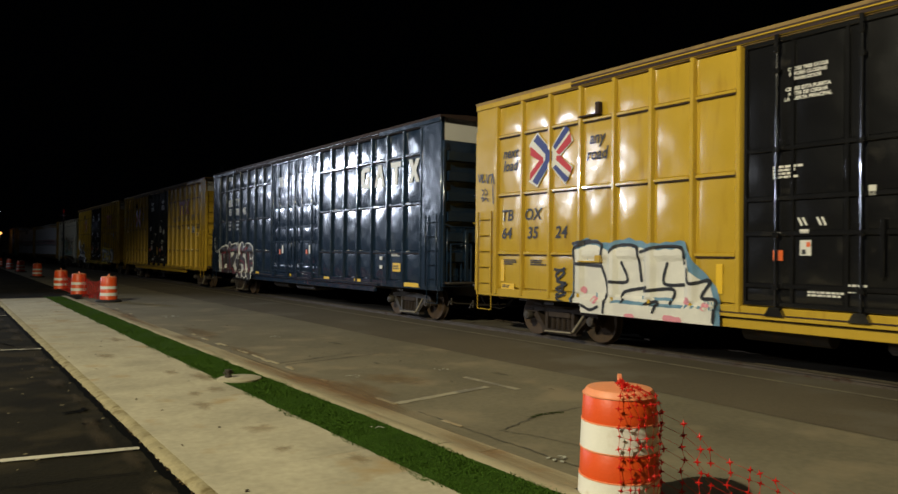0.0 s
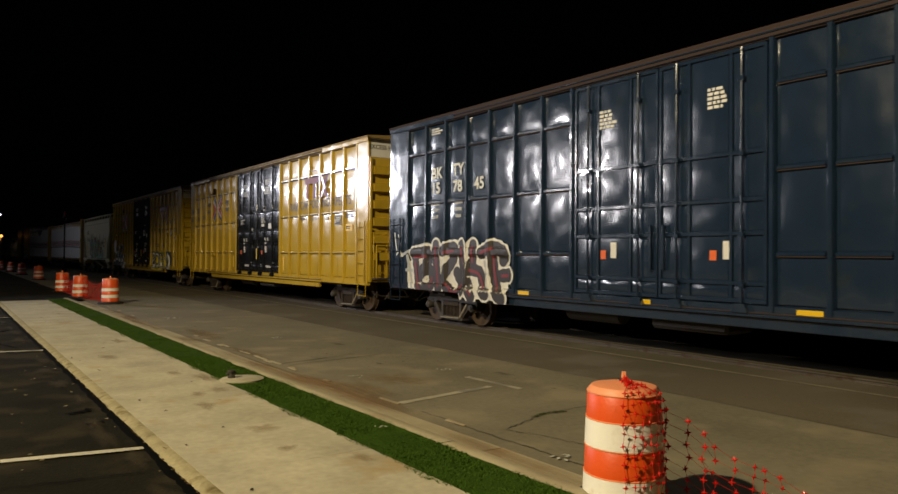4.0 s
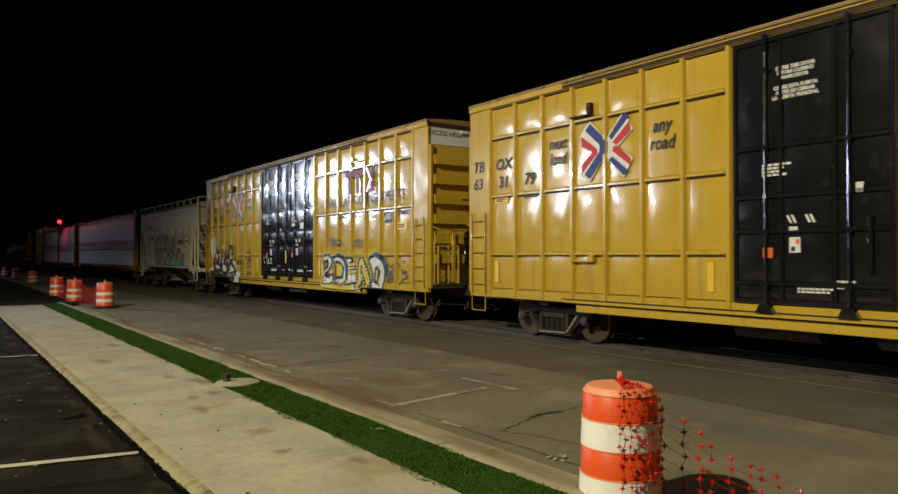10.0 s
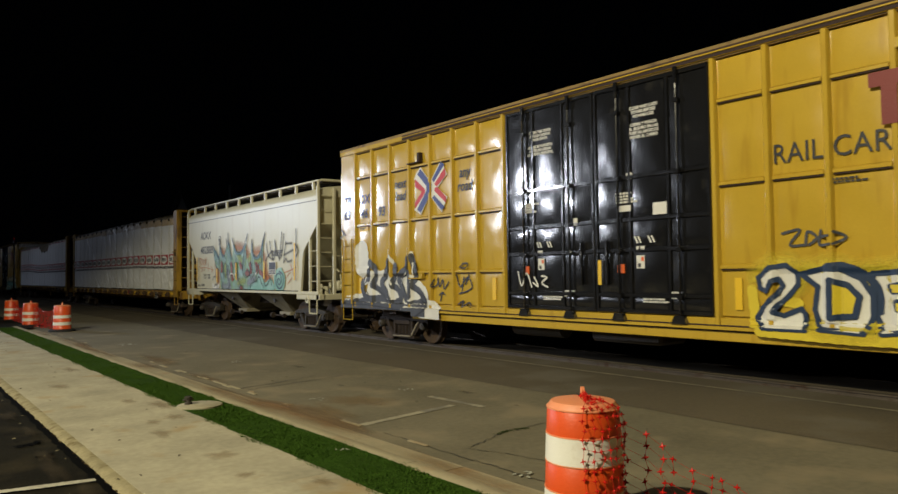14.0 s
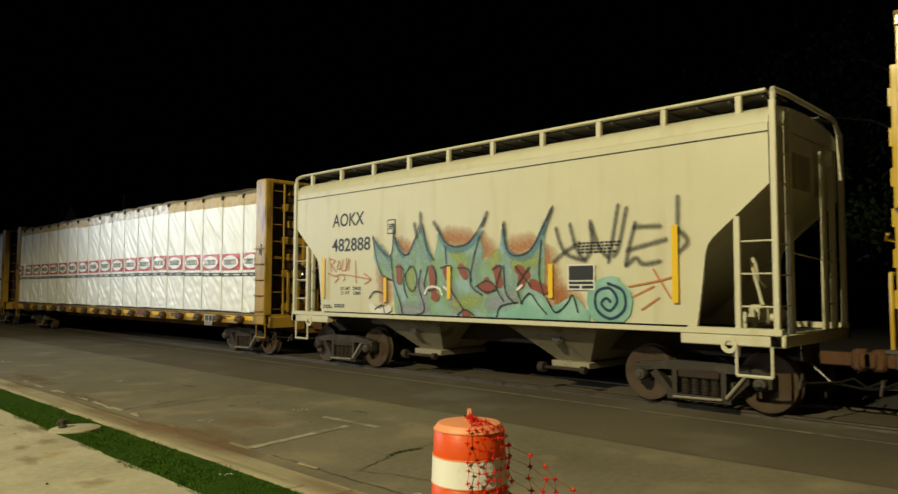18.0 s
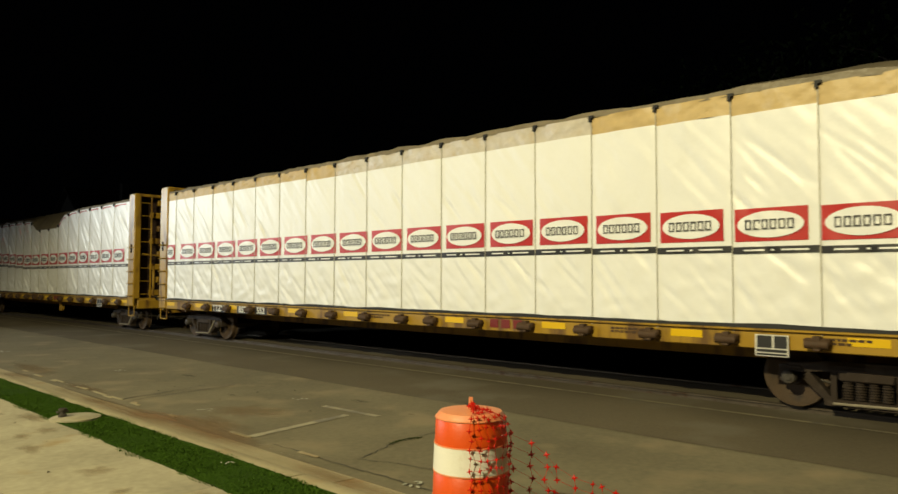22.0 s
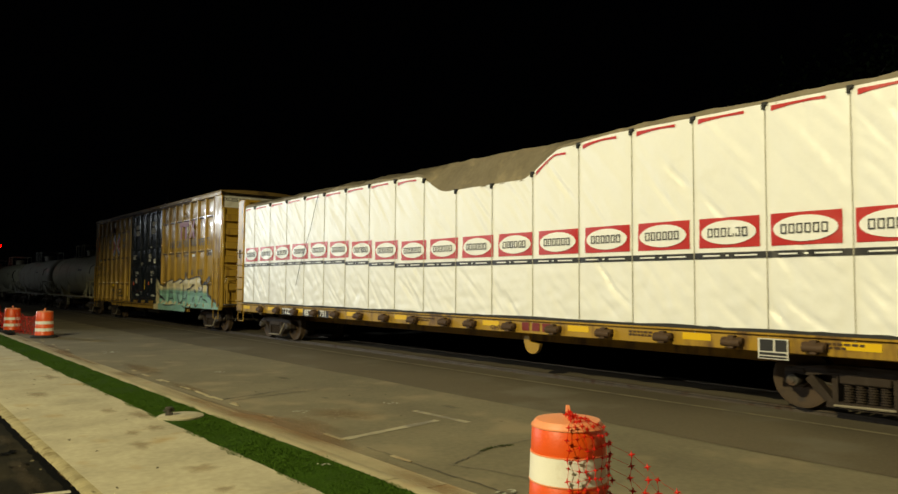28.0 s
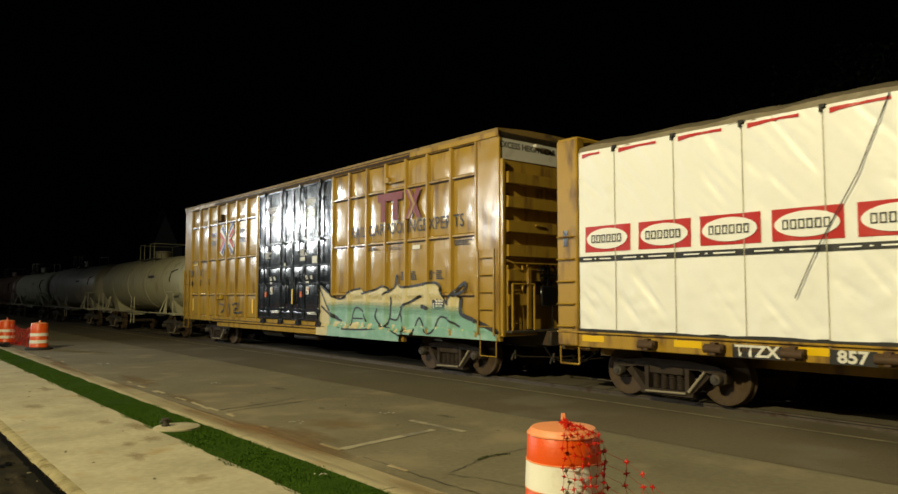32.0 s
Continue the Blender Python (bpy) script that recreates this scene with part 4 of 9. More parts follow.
        ladder(car, -1.66, k * 8.72, k * 0.5, 0.92, 2.75, 5, paint)
        ladder(car, -1.45, k * (HALF + 0.08), 0.45, 1.0, 2.4, 4, paint, True)
        s = Shape().box(-1.5, 1.5, y, y + k * 0.28, 0.98, 1.03, 0.008).box(-0.45, 0.45, y, y + k * 0.4, 0.68, 1.0, 0.02)
        part("end_platform", s, STEEL, car, "grey steel crossover platform")
        for x0, x1, z1 in ((-1.4, -0.75, 2.0), (0.86, 1.4, 2.1)):
            part("hand_rail", Shape().tube([(x0, y + k * 0.2, 1.03), (x0, y + k * 0.2, z1), (x1, y + k * 0.2, z1), (x1, y + k * 0.2, 1.03)], 0.027), paint, car)
        part("hand_rail", Shape().tube([(-1.55, y + k * 0.19, 2.50), (-1.4, y + k * 0.24, 2.44), (1.4, y + k * 0.24, 2.44), (1.52, y + k * 0.19, 2.50)], 0.02), paint, car)
        part("step_bracket", Shape().box(-0.66, -0.40, y + k * 0.10, y + k * 0.20, 3.26, 3.30, 0.005), paint, car)
        part("brake_post", Shape().box(-0.95, -0.85, y + k * 0.16, y + k * 0.22, 1.05, 2.42, 0.01), paint, car)
        if k < 0:
            s = Shape().lathe([(0.24, -0.015), (0.27, -0.015), (0.27, 0.015), (0.24, 0.015)], (-0.3, y - 0.2, 2.2), 1, 20, closed=False).box(-0.33, -0.27, y - 0.21, y - 0.19, 1.95, 2.45).box(-0.55, -0.05, y - 0.21, y - 0.19, 2.17, 2.23).box(-0.42, -0.18, y - 0.17, y, 2.0, 2.4, 0.02)
            s.box(-0.55, 0.06, y - 0.24, y - 0.16, 1.52, 1.98, 0.04).cyl((-0.2, y - 0.22, 1.55), (-0.2, y - 0.22, 1.05), 0.02, n=8)
            part("hand_brake", s, BLACK, car, "black hand brake gear")
        s = Shape().tube([(-1.62, k * 8.75, 0.95), (-1.62, k * 8.75, 0.48), (-1.62, k * 9.25, 0.48), (-1.62, k * 9.25, 0.95)], 0.012)
        part("sill_step", s, paint, car)
        coupler(car, k * (HALF + 0.05), k)
    part("underframe", Shape().box(-0.35, 0.35, -HALF + 0.1, HALF - 0.1, 0.62, 0.92, 0.02).box(-1.4, 1.4, -7.2, -6.9, 0.7, 0.92).box(-1.4, 1.4, 6.9, 7.2, 0.7, 0.92).box(-1.3, -0.5, -1.2, 0.4, 0.42, 0.85, 0.06).cyl((-1.1, 1.2, 0.6), (-1.1, 2.6, 0.6), 0.2, n=14), STEEL, car)
    for k in (-1, 1):
        truck(car, k * 7.05, truck_metal)
    MOVERS.append((car, u))
    return car


def col(k, i):
    """Middle of sheet column i (0 beside the door) towards the end k."""
    return k * (POSTS[i] + 0.4375)


X_ART = SIDE + 0.052     # paint on the sheets
X_TOP = SIDE - 0.006     # paint across the posts


def cross_logo(car, y, z, w=0.9, h=1.18):
    """Red and blue crossed stripes, edged with white."""
    for pts in (((-.46, .36), (-.32, .48), (.0, .13), (.0, -.13), (-.32, -.54), (-.54, -.42), (-.25, -.06), (-.54, .24)), ((.03, .16), (.36, .54), (.54, .22), (.24, -.02), (.54, -.24), (.36, -.54), (.03, -.2))):
        part("logo_ground", plate([(y - p * w, z + q * h) for p, q in pts], X_ART - 0.009), WHITE, car)
    for i, (m, pts) in enumerate((
            (LOGO_BLUE, ((-.42, .33), (-.32, .44), (.05, .08), (.05, -.08), (-.32, -.5), (-.44, -.42), (-.12, -.05), (-.12, .05))),
            (LOGO_RED, ((-.5, .24), (-.5, .07), (-.27, -.05), (-.5, -.26), (-.5, -.40), (-.17, -.09), (-.17, -.01))),
            (LOGO_BLUE, ((.07, .17), (.36, .5), (.46, .43), (.12, .10))),
            (LOGO_RED, ((.14, .06), (.47, .36), (.5, .20), (.22, .0))),
            (LOGO_RED, ((.14, -.08), (.16, -.01), (.24, -.01), (.5, -.24), (.5, -.36))),
            (LOGO_BLUE, ((.07, -.22), (.14, -.17), (.46, -.44), (.36, -.5))))):
        part("logo_stripe", plate([(y - p * w, z + q * h) for p, q in pts], X_ART - 0.012 - 0.001 * i), m, car)
    part("logo_stripe", plate([(y + 0.03, z + 0.16), (y - 0.03, z + 0.11), (y - 0.03, z - 0.11), (y + 0.03, z - 0.16)], X_TOP), LOGO_BLUE, car)


def block_logo(car, y, z, paint):
    """Red block mark: two stepped bars and a crossed pair."""
    x = X_TOP
    part("logo_bar", plate([(y + 0.95, z + 0.36), (y - 0.15, z + 0.36), (y - 0.15, z + 0.16), (y + 0.95, z + 0.16)], x), MARK_RED, car)
    for a in (0.80, 0.26):
        part("logo_bar", plate([(y + a, z + 0.2), (y + a - 0.2, z + 0.2), (y + a - 0.2, z - 0.36), (y + a, z - 0.36)], x - 0.003), MARK_RED, car)
    part("logo_stripe", plate([(y - 0.25, z + 0.36), (y - 0.5, z + 0.36), (y - 0.92, z - 0.36), (y - 0.74, z - 0.36)], x - 0.006), MARK_RED, car)
    part("logo_stripe", plate([(y - 0.92, z + 0.36), (y - 0.74, z + 0.36), (y - 0.25, z - 0.36), (y - 0.5, z - 0.36)], x - 0.009), MARK_RED, car)
    part("logo_stripe", plate([(y - 0.36, z + 0.36), (y - 0.44, z + 0.36), (y - 0.68, z - 0.02), (y - 0.45, z - 0.36), (y - 0.37, z - 0.36), (y - 0.60, z - 0.02)], x - 0.012), paint, car)


def slogan(car, z):
    """The slogan, set between the posts."""
    for i, words in enumerate(("RAIL", "CAR", "POOL", "INGE", "XPER", "TS")):
        y = col(-1, i + 1) + (0.18 if words == "TS" else 0.0)
        w = 0.05 if words == "CAR" else 0.0
        letters(words, 0.29, INK, car, y, z, X_ART - 0.004, width=(0.78 if words == "POOL" else 0.86) + w, bold=0.002, spacing=1.04, name="slogan", label="black slogan lettering")


def door_notes(car, m=WHITE):
    x = SIDE - 0.004 + 0.062
    for k, words in ((1, "CLOSE THIS DOOR\nBEFORE CLOSING\nMAIN DOOR\n\nCIERRE ESTA PUERTA\nANTES DE CERRAR\nLA PUERTA PRINCIPAL"), (-1, "CLOSE AND LOCK\nDOORS BEFORE\nMOVING CAR\n\nCIERRE Y PONGA\nEL SEGURO EN LAS\nPUERTAS ANTES DE\nMOVER EL CARRO")):
        c = k * 1.205
        letters(words, 0.052, m, car, c + (0.17 if k > 0 else 0.07), 4.37, SIDE + 0.04, bold=0.003, width=0.95, name="door_notice", label="white bilingual door notice")["kind"] = "stuff"
        bars(car, m, c + 0.45, 3.12, 0.5, 4, 0.035, SIDE + 0.04, 4 + k)
        bars(car, m, c - 0.15, 1.24, 0.6, 2, 0.03, SIDE + 0.04, 9 + k)
        d = c + 0.27
        part("placard", plate([(d, 2.02), (d - 0.17, 2.02), (d - 0.17, 1.79), (d, 1.79)], SIDE + 0.036), WHITE, car, "white paper placard")
        part("placard", plate([(d - 0.10, 1.99), (d - 0.155, 1.99), (d - 0.155, 1.92), (d - 0.10, 1.92)], SIDE + 0.033), ORANGE_TAG, car)
        part("placard", plate([(d - 0.03, 1.88), (d - 0.09, 1.88), (d - 0.09, 1.81), (d - 0.03, 1.81)], SIDE + 0.033), INK, car)
        part("tag", plate([(d + 0.42, 1.87), (d + 0.26, 1.87), (d + 0.26, 1.71), (d + 0.42, 1.71)], SIDE + 0.036), ORANGE_TAG, car, "orange paper tag")
        for a in (0.04, -0.24):
            mark = Shape()
            for b in (0.0, 0.07):
                mark.add(plate([(d + a - b, 2.35), (d + a - b - 0.03, 2.36), (d + a - b - 0.09, 2.24), (d + a - b - 0.06, 2.23)], SIDE + 0.03).v, plate([(0, 0), (1, 0), (1, 1), (0, 1)], 0).f)
            part("stencil_mark", mark, m, car)
        bars(car, m, d - 0.08, 2.12, 0.16, 1, 0.06, SIDE + 0.03, 5 + k)
        bars(car, m, c - 0.55, 1.36, 0.3, 3, 0.03, SIDE + 0.04, 19 + k)
        part("bolt_plate", Shape().lathe([(0.0, -0.012), (0.07, -0.012), (0.075, 0.0)], (SIDE + 0.05, c + 0.40, 3.44), 0, 14, closed=False), m, car) if k < 0 else None
        for a in (-0.62, 0.62):
            part("door_hanger", Shape().box(SIDE + 0.02, SIDE - 0.045, c + a - 0.035, c + a + 0.035, 4.88, 5.16, 0.01), BLACK, car)
    part("reflector", plate([(-0.10, 1.95), (-0.18, 1.95), (-0.18, 1.50), (-0.10, 1.50)], SIDE - 0.01), LABEL_YELLOW, car, "yellow reflector strip")
    part("sticker", plate([(-0.55, 2.92), (-0.84, 2.92), (-0.84, 2.81), (-0.55, 2.81)], SIDE + 0.03), m, car)
    part("sticker", plate([(-1.30, 2.92), (-1.58, 2.92), (-1.58, 2.71), (-1.30, 2.71)], SIDE + 0.03), m, car)
    part("sticker", plate([(0.51, 2.77), (0.41, 2.77), (0.41, 2.63), (0.51, 2.63)], SIDE + 0.03), m, car)


def reflectors(car, ys, z0=1.02, z1=1.62, m=None):
    for y in ys:
        part("reflector", plate([(y + 0.06, z1), (y - 0.06, z1), (y - 0.06, z0), (y + 0.06, z0)], X_ART - 0.002), m or LABEL_YELLOW, car, "yellow reflector strip")


def data_panel(car, y, z, w=0.5, h=0.34):
    part("data_panel", plate([(y + w / 2, z + h / 2), (y - w / 2, z + h / 2), (y - w / 2, z - h / 2), (y + w / 2, z - h / 2)], X_ART - 0.003), WHITE, car, "white-framed black data panel")
    part("data_field", plate([(y + 0.46 * w, z + 0.46 * h), (y - 0.46 * w, z + 0.46 * h), (y - 0.46 * w, z - 0.46 * h), (y + 0.46 * w, z - 0.46 * h)], X_ART - 0.007), INK, car)
    bars(car, WHITE, y - 0.05, z + 0.2 * h, w * 0.6, 3, h * 0.12, X_ART - 0.011, 17)
    part("data_mark", plate([(y + 0.40 * w, z + 0.1 * h), (y + 0.30 * w, z + 0.1 * h), (y + 0.30 * w, z - 0.3 * h), (y + 0.40 * w, z - 0.3 * h)], X_ART - 0.011), WHITE, car)


def caution(car, y, z, w=0.6, h=0.2):
    part("caution_plate", plate([(y + w / 2, z + h / 2), (y - w / 2, z + h / 2), (y - w / 2, z - h / 2), (y + w / 2, z - h / 2)], X_ART - 0.003), LABEL_YELLOW, car, "yellow caution plate")
    bars(car, INK, y, z + 0.01, w * 0.8, 2, h * 0.18, X_ART - 0.007, 3)


def far_half(car, number):
    """Marks on the half of a yellow car that follows its doors: crossed logo, motto and reporting marks."""
    y = 5.10 if number[0] > 8.5 else 6.85
    cross_logo(car, y, 3.86, 1.24, 1.16)
    for words, a in (("next\nload", y + 1.30), ("any\nroad", y - 1.30)):
        for i, w in enumerate(words.split("\n")):
            letters(w, 0.235, INK, car, a, 4.06 - i * 0.32, X_ART - 0.004, shear=0.22, width=0.85, bold=0.006, name="motto", label="black slanted motto lettering")
    for w, a, z in zip(("TB", "OX", *number[2]), (number[0], number[0] - 0.85, number[0] + 0.02, number[0] - 0.85, number[0] - 1.72), [number[1] + 0.40] * 2 + [number[1]] * 3):
        letters(w, 0.245, INK, car, a, z, X_ART - 0.004 if a < 8.6 else SIDE - 0.002 + 0.012, shear=0.16, bold=0.008, name="reporting_mark", label="black reporting mark")
    reflectors(car, (8.38, 2.83), 1.15, 1.64)
    caution(car, 8.2, 3.0 if number[0] > 8.5 else 1.04, 0.45, 0.14)
    bars(car, INK, 8.1, 3.10 if number[0] > 8.5 else 1.62, 0.5, 3, 0.03, X_ART - 0.003, 12)
    bars(car, INK, 7.2, 3.10 if number[0] > 8.5 else 1.62, 0.5, 3, 0.03, X_ART - 0.003, 13)
    part("side_bracket", Shape().box(SIDE + 0.06, SIDE - 0.05, 5.42, 5.52, 4.50, 4.74, 0.01).box(SIDE + 0.06, SIDE - 0.02, 5.52, 6.0, 4.50, 4.53), RUST_SHADE, car)
    part("side_bracket", Shape().box(SIDE + 0.06, SIDE - 0.05, 5.36, 5.50, 1.62, 1.76, 0.01).box(SIDE + 0.06, SIDE - 0.03, 5.5, 5.98, 1.62, 1.65, 0.006), YELLOW, car)
    door_notes(car)
    return car


def near_half(car, paint):
    """Marks on the half that leads: block logo, slogan, data panels."""
    block_logo(car, -5.75, 4.03, paint)
    slogan(car, 3.44)
    if paint == YELLOW_OLD:
        data_panel(car, -7.26, 1.55, 0.5, 0.32)
        caution(car, -8.08, 1.04, 0.24, 0.22)
        part("sticker", plate([(-5.05, 2.86), (-5.17, 2.86), (-5.17, 2.60), (-5.05, 2.60)], X_ART - 0.003), WHITE, car)
        for a in (-5.9, -6.3, -6.95, -7.3):
            bars(car, INK, a, 2.32, 0.25, 5, 0.03, X_ART - 0.003, int(-a * 10))
    else:
        data_panel(car, -7.28, 2.84, 0.46, 0.32)
        caution(car, -8.05, 2.58, 0.50, 0.22)
    part("side_bracket", Shape().box(SIDE + 0.06, SIDE - 0.03, -5.30, -5.14, 4.62, 4.76, 0.01).box(SIDE + 0.06, SIDE - 0.02, -5.95, -5.3, 4.60, 4.63), paint, car)
    letters("XGH61C", 0.11, INK, car, -5.5, 2.95, X_ART - 0.010, name="class_mark")
    bars(car, INK, -8.1, 2.98, 0.55, 3, 0.03, X_ART - 0.003, 15)
    bars(car, INK, -4.5, 2.98, 0.5, 2, 0.03, X_ART - 0.003, 16)
    part("sticker", plate([(-6.25, 2.98), (-6.55, 2.98), (-6.55, 2.88), (-6.25, 2.88)], X_ART - 0.003), WHITE, car)
    reflectors(car, (-2.83,), 1.12, 1.62)
    for k, words in ((-1, "EXCESS HEIGHT CAR"),):
        me = lettering(words, 0.13, bold=0.003)
        me.materials.clear()
        me.materials.append(INK)
        o = part("end_notice", me, INK, car, "black height notice on the white end panel", at=(-0.72, -HALF - 0.004, 4.98))
        tagged(o, kind="stuff")
        o.rotation_euler = (0, 0, radians(90))


YELLOW_GRP = "yellow boxcars of the train"
lead = boxcar(13.52 - HALF, YELLOW, BLACK, "yellow boxcar with black double doors and pale graffiti", group=YELLOW_GRP)
far_half(lead, (8.24, 2.25, ("64", "35", "24")))
blue = boxcar(24.36, BLUE, BLUE, "dark blue boxcar with white block letters and dark red graffiti", STEEL, WHITE, 0.006, posts=[2.15 + 0.893 * i for i in range(8)], door=1.04)
yellow_a = boxcar(44.34, YELLOW, BLACK, "yellow boxcar with black double doors and red block logo", group=YELLOW_GRP)
far_half(yellow_a, (9.0, 3.44, ("63", "31", "79")))
yellow_b = boxcar(64.84, YELLOW, BLACK, "yellow boxcar with black doors and white outlined graffiti", group=YELLOW_GRP)
far_half(yellow_b, (9.0, 3.44, ("63", "46", "93")))
yellow_c = boxcar(146.82, YELLOW_OLD, BLACK_BLUE, "weathered yellow boxcar with a teal graffiti band", group=YELLOW_GRP)
far_half(yellow_c, (8.6, 2.25, ("64", "27", "47")))
for c in (yellow_a, yellow_b, yellow_c):
    near_half(c, YELLOW if c != yellow_c else YELLOW_OLD)

# marks on the blue car
for w, y, z in (("BK", 7.03, 3.87), ("TY", 6.10, 3.89), ("15", 7.07, 3.48), ("78", 6.12, 3.47), ("45", 5.24, 3.48)):
    letters(w, 0.28, WHITE, blue, y, z, X_ART - 0.004, bold=0.01, name="reporting_mark", label="white reporting mark")
for i, w in enumerate(("LD LMT", "LT WT", "CU FT")):
    letters(w, 0.08, WHITE, blue, 7.1, 3.05 - i * 0.17, X_ART - 0.004, bold=0.003, name="weight_stencil")
for i, w in enumerate(("205500", "80500", "7550")):
    letters(w, 0.08, WHITE, blue, 6.08, 3.05 - i * 0.17, X_ART - 0.004, bold=0.003, name="weight_stencil")
bars(blue, WHITE, 7.05, 4.98, 0.45, 3, 0.04, X_ART - 0.003, 40)
BIG_Z = 4.03
for y, shape in ((-5.30, [(0.26, 0.3), (0.1, 0.4), (-0.24, 0.4), (-0.24, 0.22), (0.06, 0.22), (0.06, -0.2), (-0.08, -0.2), (-0.08, 0.06), (-0.26, 0.06), (-0.26, -0.4), (0.12, -0.4), (0.26, -0.28)]),
                 (-6.15, [(0.28, -0.4), (0.09, 0.4), (-0.09, 0.4), (-0.28, -0.4), (-0.12, -0.4), (0.0, 0.1), (0.12, -0.4)]),
                 (-7.06, [(0.26, 0.4), (-0.26, 0.4), (-0.26, 0.22), (-0.09, 0.22), (-0.09, -0.4), (0.09, -0.4), (0.09, 0.22), (0.26, 0.22)]),
                 (-8.01, [(0.28, 0.4), (0.1, 0.4), (0.0, 0.15), (-0.1, 0.4), (-0.28, 0.4), (-0.1, 0.0), (-0.28, -0.4), (-0.1, -0.4), (0.0, -0.15), (0.1, -0.4), (0.28, -0.4), (0.1, 0.0)])):
    part("block_mark", plate([(y + a, BIG_Z + 0.8 * b) for a, b in shape], X_ART - 0.006), WHITE, blue, "large white block shape")
for y, w in ((-8.0, 0.8), (-4.9, 0.4), (-2.75, 0.4), (0.35, 0.4), (3.6, 0.35)):
    part("reflector", plate([(y + w / 2, 0.96), (y - w / 2, 0.96), (y - w / 2, 0.85), (y + w / 2, 0.85)], -1.606), LABEL_YELLOW, blue, "yellow reflector strip")
caution(blue, -7.15, 1.36, 0.42, 0.24)
bars(blue, WHITE, -7.1, 1.78, 0.45, 4, 0.025, X_ART - 0.003, 41)
for z in (1.66, 1.4):
    part("sticker", plate([(-6.2, z), (-6.36, z), (-6.36, z - 0.1), (-6.2, z - 0.1)], X_ART - 0.004), WHITE, blue)
for k in (1, -1):
    part("placard", plate([(k * 1.205 - 0.1, 2.0), (k * 1.205 - 0.24, 2.0), (k * 1.205 - 0.24, 1.7), (k * 1.205 - 0.1, 1.7)], SIDE + 0.036), WHITE, blue, "white paper placard")
    part("tag", plate([(k * 1.205 + 0.15, 1.85), (k * 1.205 + 0.02, 1.85), (k * 1.205 + 0.02, 1.68), (k * 1.205 + 0.15, 1.68)], SIDE + 0.036), ORANGE_TAG, blue, "orange paper tag")
    bars(blue, WHITE, k * 1.205, 4.5, 0.4, 5, 0.05, SIDE + 0.038, 42 + k)


# ---- covered hopper ----
BAY = surf("grimy_cream_paint", (0.30, 0.265, 0.18), 0.6, var=0.2, scale=2, bump=0.1, dirt=(0.12, 0.09, 0.055), dirt_scale=3, dirt_cut=0.55)


